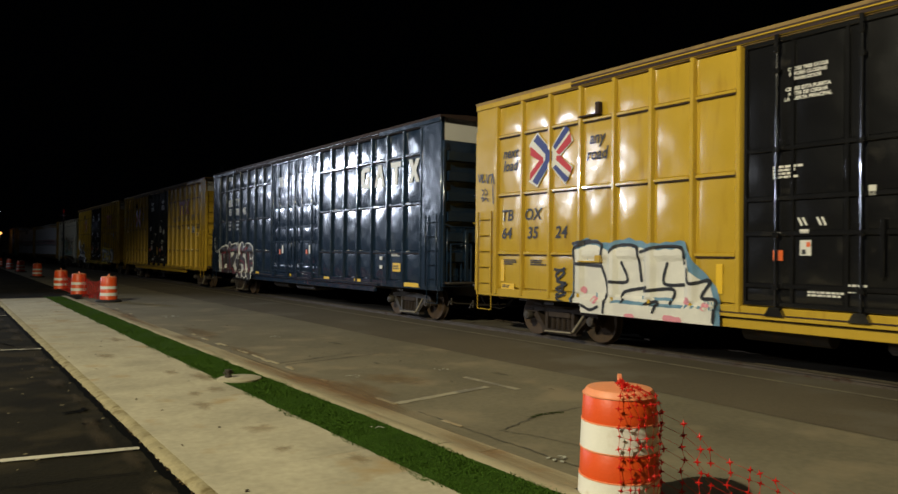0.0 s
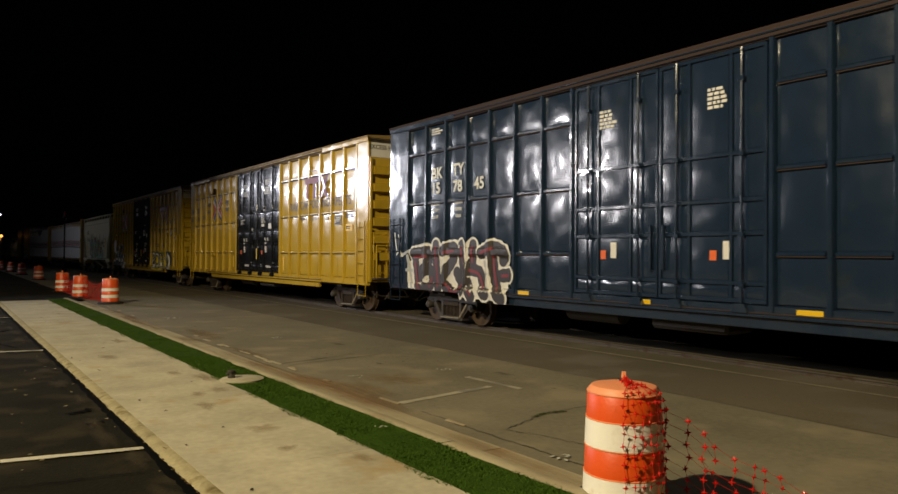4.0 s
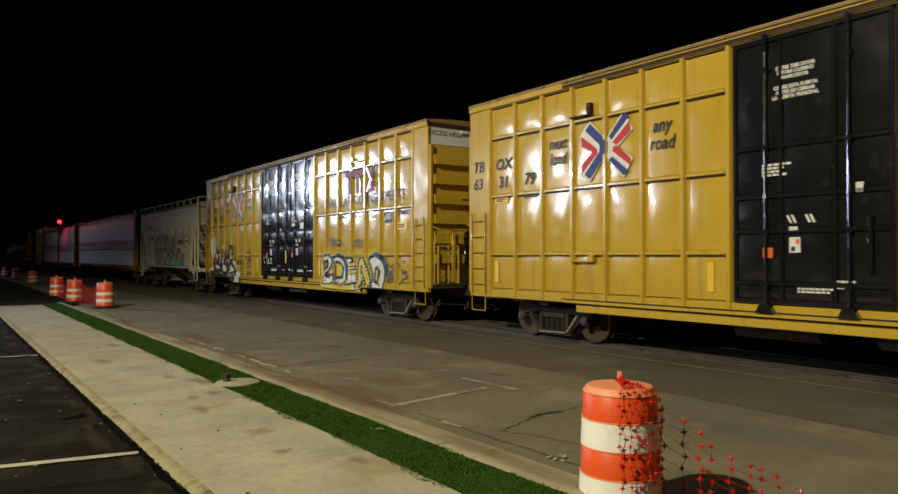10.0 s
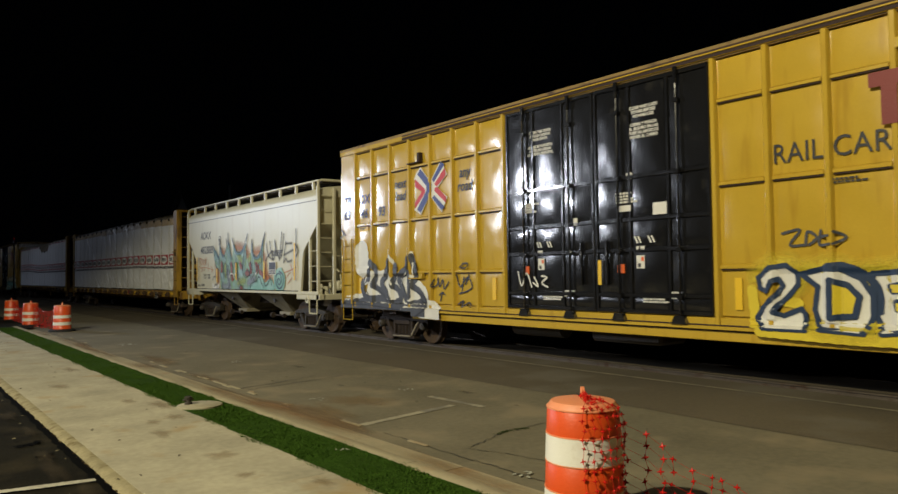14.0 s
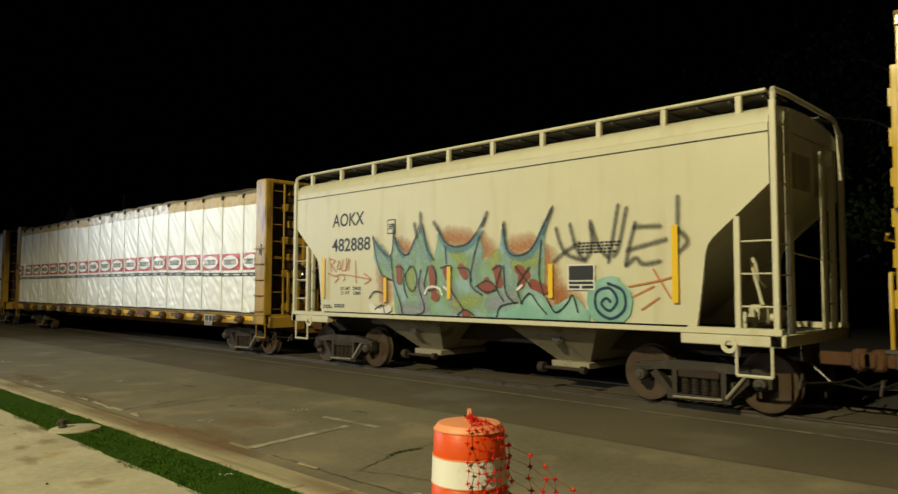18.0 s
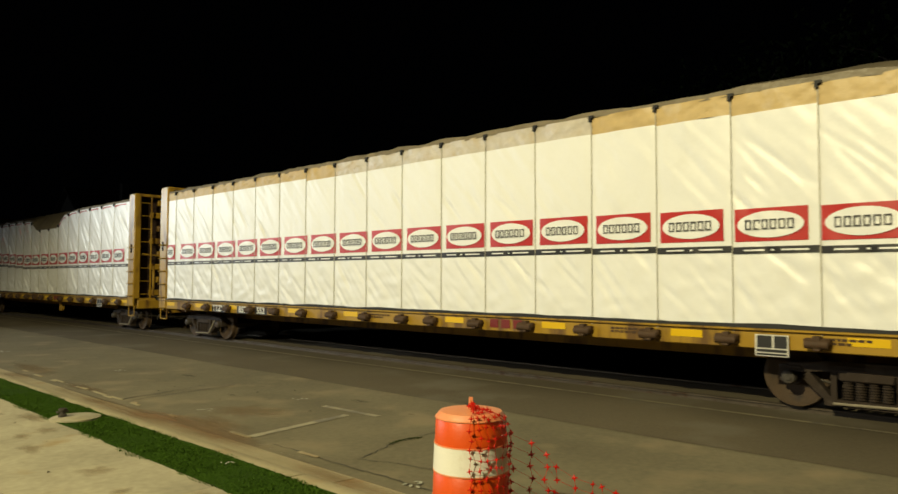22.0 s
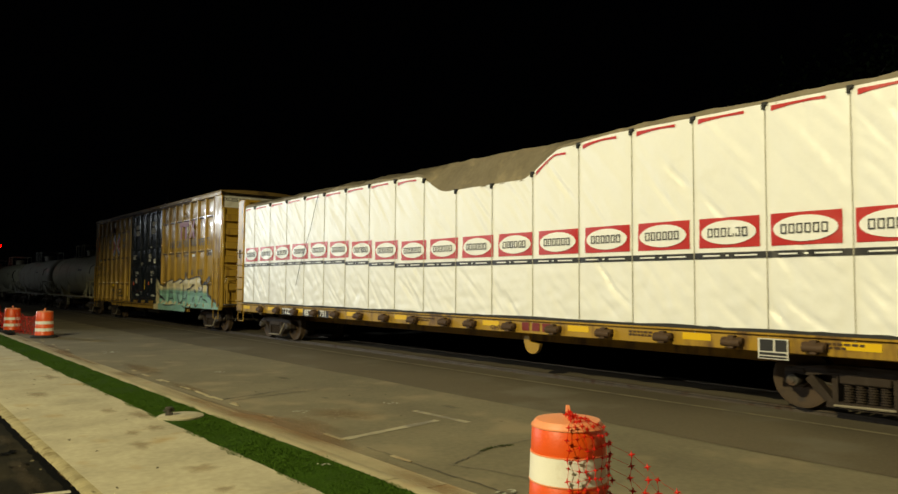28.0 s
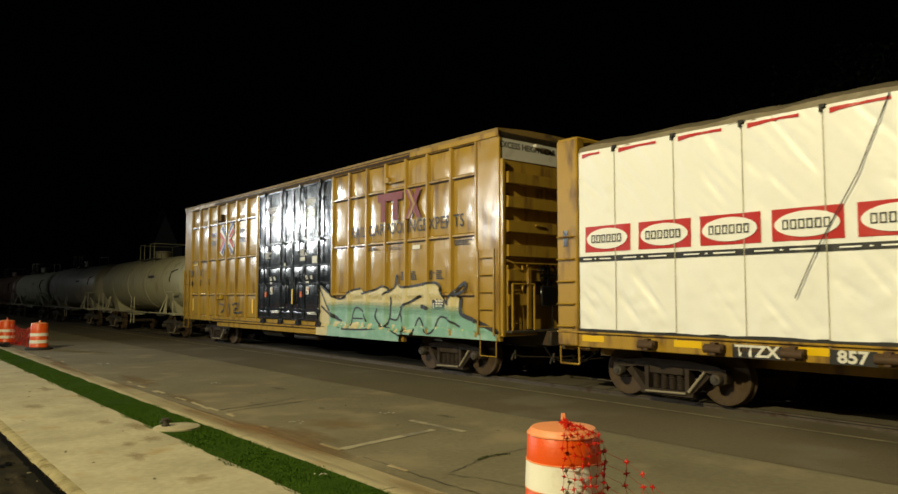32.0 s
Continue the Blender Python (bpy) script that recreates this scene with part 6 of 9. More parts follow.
def print_label(load, y, z, w, h, at, end):
    """Red printed block with a white oval and a dark word-shaped row of bars."""
    lab = part("printed_label", laid(max(end, y - w / 2), y + w / 2, z - h / 2, z + h / 2, 10, 5, at, 0.012), LABEL_RED, load, "red printed block with white oval")
    vs, fs, n = [(at(y, z) - 0.030, y, z)], [], 28
    for r in (0.5, 1.0):
        for i in range(n):
            a = i * math.tau / n
            q = (max(end, y + w * 0.455 * r * math.cos(a)), z + h * 0.40 * r * math.sin(a))
            vs.append((at(*q) - 0.030, *q))
    for i in range(n):
        k = (i + 1) % n
        fs += [(0, 1 + k, 1 + i), (1 + i, 1 + k, 1 + n + k, 1 + n + i)]
    part("label_oval", Shape().add(vs, fs), WRAP, lab)
    s = Shape()

    def bar(y0, y1, z0, z1):
        q = at((y0 + y1) / 2, (z0 + z1) / 2) - 0.047
        s.box(q, q + 0.003, y0, y1, z0, z1)
    for i in range(6):
        a = y + w * 0.335 - i * w * 0.115
        if a - w * 0.1 < end:
            break
        t, g, hh, e = w * 0.016, w * 0.085, h * 0.15, 0.018
        bar(a - t, a, z - hh, z + hh)
        bar(a - g, a - g + t, z - hh, z + hh)
        bar(a - g + t, a - t, z + hh - e, z + hh)
        bar(a - g + t, a - t, z - hh, z - hh + e)
    tagged(part("label_word", s, INK, lab), kind="stuff")


def lumber(u, tops, tan, label, strap, labels, arcs=False, seed=1):
    """Two long stacks of wrapped lumber strapped to the car."""
    load = thing("wrapped_lumber", label, "lumber load", "lumber loads on the flatcars")
    n = len(tops)
    y0, y1 = -10.70, 10.70
    step = (y1 - y0) / n
    part("lumber_stack", Shape().box(-1.54, -0.08, y0, y1, 1.17, min(tops) - 0.06).box(0.08, 1.54, y0, y1, 1.17, 4.4), WRAP, load)
    part("stack_wrap", Shape().box(0.08, 1.58, y0, y1, 1.165, 4.5, 0.03), WRAP, load)
    rnd = random.Random(seed)

    def crest(y):
        f = min(n - 1.001, max(0.0, (y - y0) / step - 0.5))
        k = int(f)
        return tops[k] + (tops[k + 1] - tops[k]) * (3 * (f - k) ** 2 - 2 * (f - k) ** 3)
    edges = [y0] + [y for y in (strap[0] - strap[1] * i for i in range(18, -1, -1)) if y0 + 0.2 < y < y1 - 0.2] + [y1]

    def at(y, z):
        """The wrap's face anywhere along the stack."""
        for i in range(len(edges) - 1):
            if y <= edges[i + 1] or i == len(edges) - 2:
                return wrap_x(y, z, edges[i], edges[i + 1], seed * 50 + i)

    def band(y):
        """Height of the printed band, which sags with the stack."""
        return 2.69 - 0.08 * min(1.0, max(0.0, (-5.0 - y) / 4.0)) if tan else 2.68 + 0.17 * min(1.0, max(0.0, (y - 0.8) / 4.0))
    for i, (a, b) in enumerate(zip(edges, edges[1:])):
        top = crest((a + b) / 2)
        z_white = top - (0.30 if (a + b) / 2 < 3 else 0.24) if tan else top
        n_y = max(6, int(28 * (b - a) / step))
        part("wrap_sheet", laid(a, b, 1.20, z_white, n_y, 72, at, 0, 0.02, i, None if tan else crest), WRAP, load)
        if tan:
            pale = -5.0 < (a + b) / 2 < 1.5
            part("wrap_top_strip", laid(a, b, z_white, top, n_y, 6, lambda y, z: at(y, z) + 0.03 * noise.noise(Vector((y * 5 + z * 7, z * 9, 4.2))), -0.004), PALE_TAN if pale else TAN, load, "thin pale film under the top edge" if pale else "tan strip of wrap under the top edge")
        part("inner_block", Shape().box(-1.55, -0.08, a, b, 3.4, min(top, crest(a), crest(b)) - 0.03), WRAP, load)
        z = band((a + b) / 2) - 0.36
        part("printed_stripe", laid(a, b, z - 0.05, z + 0.05, n_y, 2, at, 0.012), INK, load)
        for f, g in ((0.12, 0.42), (0.50, 0.54), (0.62, 0.86)):
            part("stripe_gap", laid(a + (b - a) * f, a + (b - a) * g, z - 0.011, z + 0.011, max(1, n_y // 3), 1, at, 0.020), WRAP, load)
        if arcs and top > 4.3 and b - a > 0.8:
            s = laid(a + 0.32, b - 0.10, 0, 1, 10, 1, lambda y, z: 0, 0)
            mid, half = (a + b) / 2, (b - a) / 2
            s.v = [(at(y, top - 0.1) - 0.014, y, min(top, crest(y)) - (0.05 if v > 0.5 else 0.085 + 0.065 * ((y - mid) / half) ** 2)) for x, y, v in s.v]
            part("printed_label", s, LABEL_RED, load)
    for i in range(19):
        y = labels[0] - labels[1] * i
        if y0 + 0.05 < y < y1 - 0.25:
            print_label(load, y, band(y), min(1.0, 2 * (y1 - y)), 0.47, at, y0)
    for y in edges[1:-1]:
        top = crest(y)
        s = Shape().box(-1.621, -1.612, y - 0.007, y + 0.007, 1.1, top).box(-1.640, -0.3, y - 0.010, y + 0.010, top + 0.005, top + 0.012)
        st = part("strap", s, STRAP, load, "grey cargo strap")
        part("corner_guard", Shape().extrude([(y - 0.05, top + 0.015), (y + 0.03, top + 0.015), (y + 0.035, top - 0.09), (y - 0.01, top - 0.09), (y - 0.012, top - 0.03), (y - 0.05, top - 0.022)], 0, -1.655, -1.58), STRAP_DARK, st)
    m = int((y1 - y0) / 0.3)
    low = [(y0 + (y1 - y0) * i / m, 1.215 + 0.03 * noise.noise(Vector((i * 0.31, seed, 7.7)))) for i in range(m + 1)]
    part("lower_edge", Shape().extrude([(y0, 1.166)] + low + [(y1, 1.166)], 0, -1.652, -1.50), STRAP_DARK, load, "black edge of the wrap over the deck")
    # loose tarp over the top
    s, vs = Shape(), []
    m = max(4, int((y1 - y0) / 0.18))
    for j in range(m + 1):
        y = y0 + (y1 - y0) * j / m
        tt = crest(y)
        wv = noise.noise(Vector((y * 1.7, seed, 0.3))) * 0.05 + noise.noise(Vector((y * 6, seed, 1.3))) * 0.02
        vs += [(-1.605, y, tt - 0.02 + wv * 0.5), (-1.575, y, tt + 0.085 + wv), (-1.1, y, max(tt + 0.16, 4.77) + wv), (0.0, y, 4.85 + wv), (1.5, y, 4.55)]
    s.add(vs, [(5 * j + i, 5 * j + i + 1, 5 * j + i + 6, 5 * j + i + 5)[::-1] for j in range(m) for i in range(4)])
    part("tarp", s, TARP, load, "loose grey tarp over the stack")
    MOVERS.append((load, u))
    return load


centerbeam(100.12, (("TTZX", 7.32), ("857", 5.98), ("552", 5.04)))
lumber(100.12, [4.48, 4.52, 4.55, 4.58, 4.60] + [4.61] * 4 + [4.59] * 9, True, "long stack of white-wrapped lumber with red printed labels", (10.15, 1.188), (10.43, 1.165), seed=1)
second_flat = centerbeam(124.62, (("TTZX", 7.32), ("857", 5.98), ("751", 5.04)))
slack = lumber(124.62, [4.58] * 5 + [4.50] + [4.0] * 3 + [4.46] + [4.5] * 8, False, "white-wrapped lumber stack with a slumped notch under grey tarp", (9.87, 1.20), (10.04, 1.171), True, seed=2)
# a bent lever that hangs under the second flatcar
fan = [(-3.06 + 0.21 * math.cos(a), 0.66 + 0.21 * math.sin(a)) for a in [math.pi * (1 + i / 12) for i in range(13)]]
part("hanging_lever", Shape().box(-1.34, -1.28, -2.99, -2.81, 0.64, 0.92, 0.015).extrude(fan + [(-2.93, 0.70)], 0, -1.35, -1.27), YELLOW_DULL, second_flat, "bent yellow lever hanging under the sill")
letters("GSH76D", 0.085, BROWN, second_flat, -2.32, 0.955, -1.618, bold=0.002, name="stencil_mark")
# a slack strap that crosses the second stack
part("slack_strap", Shape().tube([(-1.645, 5.4, 4.5), (-1.67, 5.81, 3.49), (-1.67, 6.41, 2.43), (-1.66, 6.71, 1.79)], 0.008, 6), STRAP_DARK, slack, "slack dark strap hanging across the wrap")


# ---- tank cars ----
def tank_car(u, paint, label, r=1.30):
    car = thing("tank_car", label, "tank car", "tank cars of the train")
    zc, h = 2.38, 6.3
    prof = [(0.0, -h - 0.28), (0.5 * r, -h - 0.24), (0.82 * r, -h - 0.12), (0.97 * r, -h + 0.06), (r, -h + 0.25), (r, h - 0.25), (0.97 * r, h - 0.06), (0.82 * r, h + 0.12), (0.5 * r, h + 0.24), (0.0, h + 0.28)]
    part("tank", Shape().lathe(prof, (0, 0, zc), 1, 40, closed=False), paint, car)
    for y in (-4.1, -1.4, 1.4, 4.1):
        part("tank_band", Shape().lathe([(r - 0.01, y - 0.05), (r + 0.012, y - 0.05), (r + 0.012, y + 0.05), (r - 0.01, y + 0.05)], (0, 0, zc), 1, 40, closed=False), paint, car)
    part("manway", Shape().lathe([(0.36, 3.6), (0.36, 3.95), (0.42, 3.96), (0.42, 4.02), (0.2, 4.06), (0.0, 4.06)], n=18, closed=False), paint, car)
    for y in (-1.1, 1.1):
        for x in (-0.8, 0.8):
            part("railing_post", Shape().tube([(x, y, 3.4), (x, y, 4.35)], 0.02), paint, car)
    s = Shape().tube([(-0.8, -0.45, 3.6), (-0.8, -0.45, 4.35), (-0.8, -1.1, 4.35), (0.8, -1.1, 4.35), (0.8, 1.1, 4.35), (-0.8, 1.1, 4.35), (-0.8, 0.45, 4.35), (-0.8, 0.45, 3.6)], 0.02)
    part("top_railing", s, paint, car)
    part("top_platform", Shape().box(-0.95, 0.95, -1.2, -0.4, 3.58, 3.62).box(-0.95, 0.95, 0.4, 1.2, 3.58, 3.62), STEEL, car)
    for k in (-1, 1):
        part("saddle", Shape().extrude([(-1.15, 1.75), (-0.9, 1.0), (0.9, 1.0), (1.15, 1.75)], 1, k * 4.5 - 0.35, k * 4.5 + 0.35), paint, car)
        part("end_frame", Shape().box(-1.5, 1.5, k * 5.7, k * 6.15, 0.95, 1.06, 0.02).box(-0.3, 0.3, k * 3.6, k * 6.2, 0.75, 1.0, 0.02), paint, car)
        part("end_railing", Shape().tube([(-1.5, k * 6.05, 1.05), (-1.5, k * 6.05, 1.95), (1.5, k * 6.05, 1.95), (1.5, k * 6.05, 1.05)], 0.03).tube([(-1.5, k * 6.05, 1.95), (-1.5, k * 5.3, 1.95), (-1.5, k * 5.2, 1.85), (-1.5, k * 5.2, 1.05)], 0.03), paint, car)
        part("running_rail", Shape().tube([(k * 1.5, -6.0, 1.02), (k * 1.5, 6.0, 1.02)], 0.035), paint, car)
        part("brace", Shape().tube([(-1.5, k * 4.9, 1.02), (-1.28, k * 4.6, 1.75)], 0.03).tube([(-1.5, k * 4.3, 1.02), (-1.28, k * 4.5, 1.75)], 0.03), paint, car)
        coupler(car, k * 6.15, k)
        truck(car, k * 4.75, STEEL)
    ladder(car, -1.42, -0.25, 0.5, 0.45, 1.75, 4, paint)
    part("fill_pipe", Shape().tube([(-1.12, -4.9, 1.9), (-1.30, -4.9, 2.5), (-1.22, -4.95, 2.85), (-1.15, -5.6, 2.95)], 0.035, 8), BLACK, car, "dark bent pipe")
    part("bottom_valve", Shape().lathe([(0.25, 0.78), (0.3, 0.95), (0.35, 1.1)], n=14), STEEL, car)
    bars(car, INK, -2.6, 2.62, 1.4, 1, 0.12, -1.30, 31, "stencil")
    MOVERS.append((car, u))
    return car


TANK_BROWN = surf("brown_tank_paint", (0.15, 0.09, 0.06), 0.45, var=0.2, bump=0.06, dirt=(0.3, 0.25, 0.18), dirt_cut=0.56)
tank_car(163.85, TANK_GREY, "grey-green tank car streaked with grime")
tank_car(178.4, TANK_WHITE, "pale grey tank car with a dirty belly")
tank_car(192.95, TANK_GREY, "grey-green tank car streaked with grime", 1.22)
tank_car(207.5, TANK_BROWN, "brown tank car at the dim end of the train", 1.25)


# ---- street furniture ----
ORANGE = surf("orange_plastic", (0.72, 0.085, 0.012), 0.4, var=0.1, scale=4, grain=50, bump=0.08, dirt=(0.45, 0.10, 0.03), dirt_scale=3, dirt_cut=0.62)
BAND = surf("white_reflective_band", (0.80, 0.78, 0.72), 0.4, var=0.06, scale=5, grain=90, bump=0.1, dirt=(0.55, 0.48, 0.36), dirt_scale=4, dirt_cut=0.62)
PALE_ORANGE = surf("sunbleached_orange_plastic", (0.78, 0.28, 0.13), 0.5, var=0.1, scale=4, grain=50, bump=0.1)
RUBBER = surf("black_rubber", (0.015, 0.015, 0.015), 0.8, var=0.3, bump=0.3)
NET = surf("red_orange_fence_plastic", (0.62, 0.016, 0.012), 0.2, var=0.2, scale=8, bump=0.1)



def drum(at, turn, narrow=False):
    """A traffic drum: tapered, banded, with a moulded handle and a rubber base."""
    d = thing("traffic_drum", "orange traffic drum with two narrow white bands" if narrow else "orange traffic drum with broad white reflective bands, fence tied to it", "traffic drum", "traffic drums along the street", at=at)
    d.rotation_euler[2] = radians(turn)
    zs = [0.05, 0.22, 0.335, 0.46, 0.57, 0.885] if narrow else [0.05, 0.09, 0.285, 0.48, 0.676, 0.862]
    rad = lambda z: 0.292 - 0.034 * z / 0.885
    part("barrel", Shape().lathe([(0.20, 0.05), (rad(0.05), 0.05), (rad(0.885) - 0.004, 0.858)], n=40, closed=False), ORANGE, d)
    for i in range(5):
        a, b = zs[i], zs[i + 1]
        k = 0.004 if i % 2 else 0.0
        prof = [(rad(a) - 0.004, a), (rad(a) + k + 0.001, a + 0.006), (rad(b) + k + 0.001, b - 0.006), (rad(b) - 0.004, b)]
        part("white_band" if i % 2 else "orange_band", Shape().lathe(prof, n=40, closed=False), BAND if i % 2 else ORANGE, d)
        part("ridge", Shape().lathe([(rad(b) - 0.006, b - 0.008), (rad(b) + 0.007, b - 0.003), (rad(b) + 0.007, b + 0.003), (rad(b) - 0.006, b + 0.008)], n=40, closed=False), PALE_ORANGE, d)
    part("lid", Shape().lathe([(rad(0.885) + 0.003, 0.858), (rad(0.885) - 0.001, 0.872), (rad(0.885) - 0.028, 0.905), (0.16, 0.918), (0.0, 0.922)], n=40, closed=False), PALE_ORANGE, d, "sun-bleached lid")
    part("handle", Shape().extrude([(-0.030, 0.92), (-0.016, 0.99), (-0.010, 1.002), (0.010, 1.002), (0.016, 0.99), (0.030, 0.92)], 1, -0.012, 0.012), PALE_ORANGE, d)
    part("lid_slot", Shape().box(0.05, 0.17, -0.006, 0.006, 0.922, 0.928), RUBBER, d)
    part("rubber_base", Shape().lathe([(0.24, 0.0), (0.42, 0.0), (0.43, 0.02), (0.42, 0.06), (0.36, 0.085), (0.30, 0.09), (0.26, 0.09)], n=32, closed=False), RUBBER, d)
    return d


drum((4.03, 3.52, 0.0), 55)
for x, y, t in ((4.92, 27.9, 10), (4.50, 31.7, 70), (4.45, 36.5, 130), (5.2, 54.0, 40), (5.2, 66.0, 15), (5.1, 75.5, 80), (4.9, 86.0, 35)):
    drum((x, y, 0.0), t, True)

def fence_net(name, label, rows, cols, place, r=0.0035, star=0.016, seed=3, drop=0.0, jitter=0.022):
    """Plastic safety fence: strands between star-shaped knots."""
    rnd = random.Random(seed)
    net = thing(name, label, "safety fence")
    pts = {}
    for i in range(cols + 1):
        for j in range(rows + 1):
            pts[i, j] = Vector(place(i / cols, j / rows)) + Vector((rnd.uniform(-1, 1), rnd.uniform(-1, 1), rnd.uniform(-1, 1))) * jitter
    for j in range(rows + 1):
        s = Shape()
        for i in range(cols):
            s.cyl(pts[i, j], pts[i + 1, j], r * 0.7, n=4)
        for i in range(cols + 1):
            p = pts[i, j]
            a, tilt = rnd.uniform(-0.5, 0.5), rnd.uniform(-0.6, 0.6)
            across, up = Vector((math.cos(a) * 0.8, -math.sin(a + 0.6), tilt * 0.5)), Vector((tilt * 0.6, tilt, 1.0))
            for d in (across, up):
                d = d.normalized() * star
                s.cyl(p, p + d, star * 0.34, star * 0.05, n=4).cyl(p, p - d, star * 0.34, star * 0.05, n=4)
        tagged(part("strand", s, NET, net), kind="stuff")
    for i in range(cols + 1):
        s = Shape()
        for j in range(rows):
            if rnd.random() > drop:
                s.cyl(pts[i, j], pts[i, j + 1], r, n=4)
        tagged(part("cross_strand", s, NET, net), kind="stuff")
    return net


def near_net(a, b):
    """Hangs from the drum's handle and trails along the street."""
    r = 0.20 + 1.15 * a
    top = 0.86 - 0.55 * r + 0.035 * math.sin(a * 9)
    z = top - 0.66 * b
    spread = max(0.0, -z)
    return (4.03 + r * 0.80 - spread * 0.5 + 0.02 * math.sin(b * 20), 3.50 - r * 0.52 - spread * 0.7 + 0.03 * math.sin(a * 17), max(0.012, z))


fence_net("safety_fence", "collapsed red-orange plastic safety fence tied to a drum", 8, 9, near_net, r=0.0019, star=0.029, drop=0.1, jitter=0.010)


def bunch(a, b):
    """The gathered end that is tied round the handle and hangs over the drum's side."""
    ang = -2.40 + 1.35 * a * (0.35 + 0.65 * min(1.0, b * 2.5))
    r = 0.035 + 0.262 * min(1.0, b * 4)
    return (4.03 + r * math.cos(ang), 3.52 + r * math.sin(ang), 0.95 - 0.03 * min(1, b * 4) - 0.92 * max(0.0, b - 0.2))


fence_net("safety_fence", "bunched end of the safety fence hanging over a drum", 13, 6, bunch, r=0.0018, star=0.022, seed=8, jitter=0.014)
for (x0, y0), (x1, y1) in (((4.92, 27.9), (4.50, 31.7)), ((4.50, 31.7), (4.45, 36.5))):
    fence_net("safety_fence", "red-orange plastic safety fence strung between drums", 8, 22, lambda a, b, p=(x0, y0), q=(x1, y1): (p[0] + (q[0] - p[0]) * a, p[1] + (q[1] - p[1]) * a, (0.95 - 0.35 * math.sin(a * 3.14)) * (1 - b) + 0.04), r=0.008, star=0.02, seed=6)


# ---- lamps ----
LAMP_GLASS = glow("lamp_glass", (1.0, 0.88, 0.66), 6.0)
LAMP_GLASS_COOL = glow("cool_lamp_glass", (0.85, 0.9, 1.0), 6.0)
POLE = surf("galvanised_steel", (0.30, 0.30, 0.29), 0.5, metal=0.8, var=0.15, bump=0.1)


def lamp_post(at, glass, label):
    x, y, z = at
    p = thing("street_lamp", label, "street lamp", "street lamps", at=(x, y, 0.0))
    part("pole", Shape().cyl((-1.6, 0, -0.2), (-1.6, 0, z + 0.4), 0.10, 0.06, n=14), POLE, p)
    part("arm", Shape().tube([(-1.6, 0, z + 0.3), (-0.9, 0, z + 0.55), (-0.2, 0, z + 0.5)], 0.04, 8), POLE, p)
    part("head", Shape().lathe([(0.0, z + 0.55), (0.18, z + 0.53), (0.28, z + 0.45), (0.30, z + 0.38)], n=20, closed=False), POLE, p)
    part("lens", Shape().lathe([(0.0, z + 0.36), (0.26, z + 0.36), (0.27, z + 0.38), (0.0, z + 0.39)], n=20, closed=False), glass, p)
    return p


lamp_post(LAMP_WARM, LAMP_GLASS, "tall street lamp with a warm light over the parking lot")
lamp_post(LAMP_MID, LAMP_GLASS_COOL, "low cool white lamp beside the parking lot")
lamp_post(LAMP_COOL, LAMP_GLASS_COOL, "tall street lamp with a cool white light")
lamp_post(LAMP_CROSSING, LAMP_GLASS_COOL, "tall cool white street lamp by the railway crossing")


def far_light(x, y, z, r, mat, label):
    p = thing("far_lamp", label, "street lamp", "street lamps", at=(x, y, 0.0))
    part("pole", Shape().cyl((0, 0.4, -0.1), (0, 0.4, z), 0.08, n=8), POLE, p)
    part("lens", Shape().lathe([(0.0, z - r), (r * 0.8, z - r * 0.5), (r, z), (r * 0.7, z + r * 0.6), (0, z + r)], n=14, closed=False), mat, p)


far_light(8.3, 150, 8.4, 0.22, glow("far_white_lamp", (0.9, 0.95, 1.0), 14.0), "distant white street lamp down the street")
far_light(8.6, 150, 4.6, 0.30, glow("far_orange_lamp", (1.0, 0.42, 0.10), 2.0), "distant orange lamp down the street")
far_light(9.0, 160, 4.2, 0.2, glow("far_dim_lamp", (1.0, 0.5, 0.2), 1.0), "distant dim orange lamp down the street")


# ---- crossing signal ----
RED_LENS = glow("red_signal_lens", (1.0, 0.0007, 0.0013), 160.0)
RED_BACK = glow("red_signal_back_lens", (1.0, 0.0006, 0.001), 300.0)
SIGNAL_AT = (9.45, 76.0, 5.1)
mast = thing("crossing_signal", "dark steel crossing signal mast beside the track", "crossing signal", at=(SIGNAL_AT[0], SIGNAL_AT[1], 0.0))
part("mast", Shape().cyl((0.0, 0.25, -0.1), (0.0, 0.25, 5.6), 0.07, n=10), BLACK, mast)
part("mast_base", Shape().box(-0.2, 0.2, 0.05, 0.45, -0.1, 0.35, 0.03), BLACK, mast)
part("cross_bar", Shape().box(-0.5, 0.5, 0.2, 0.28, 5.02, 5.12, 0.01), BLACK, mast)


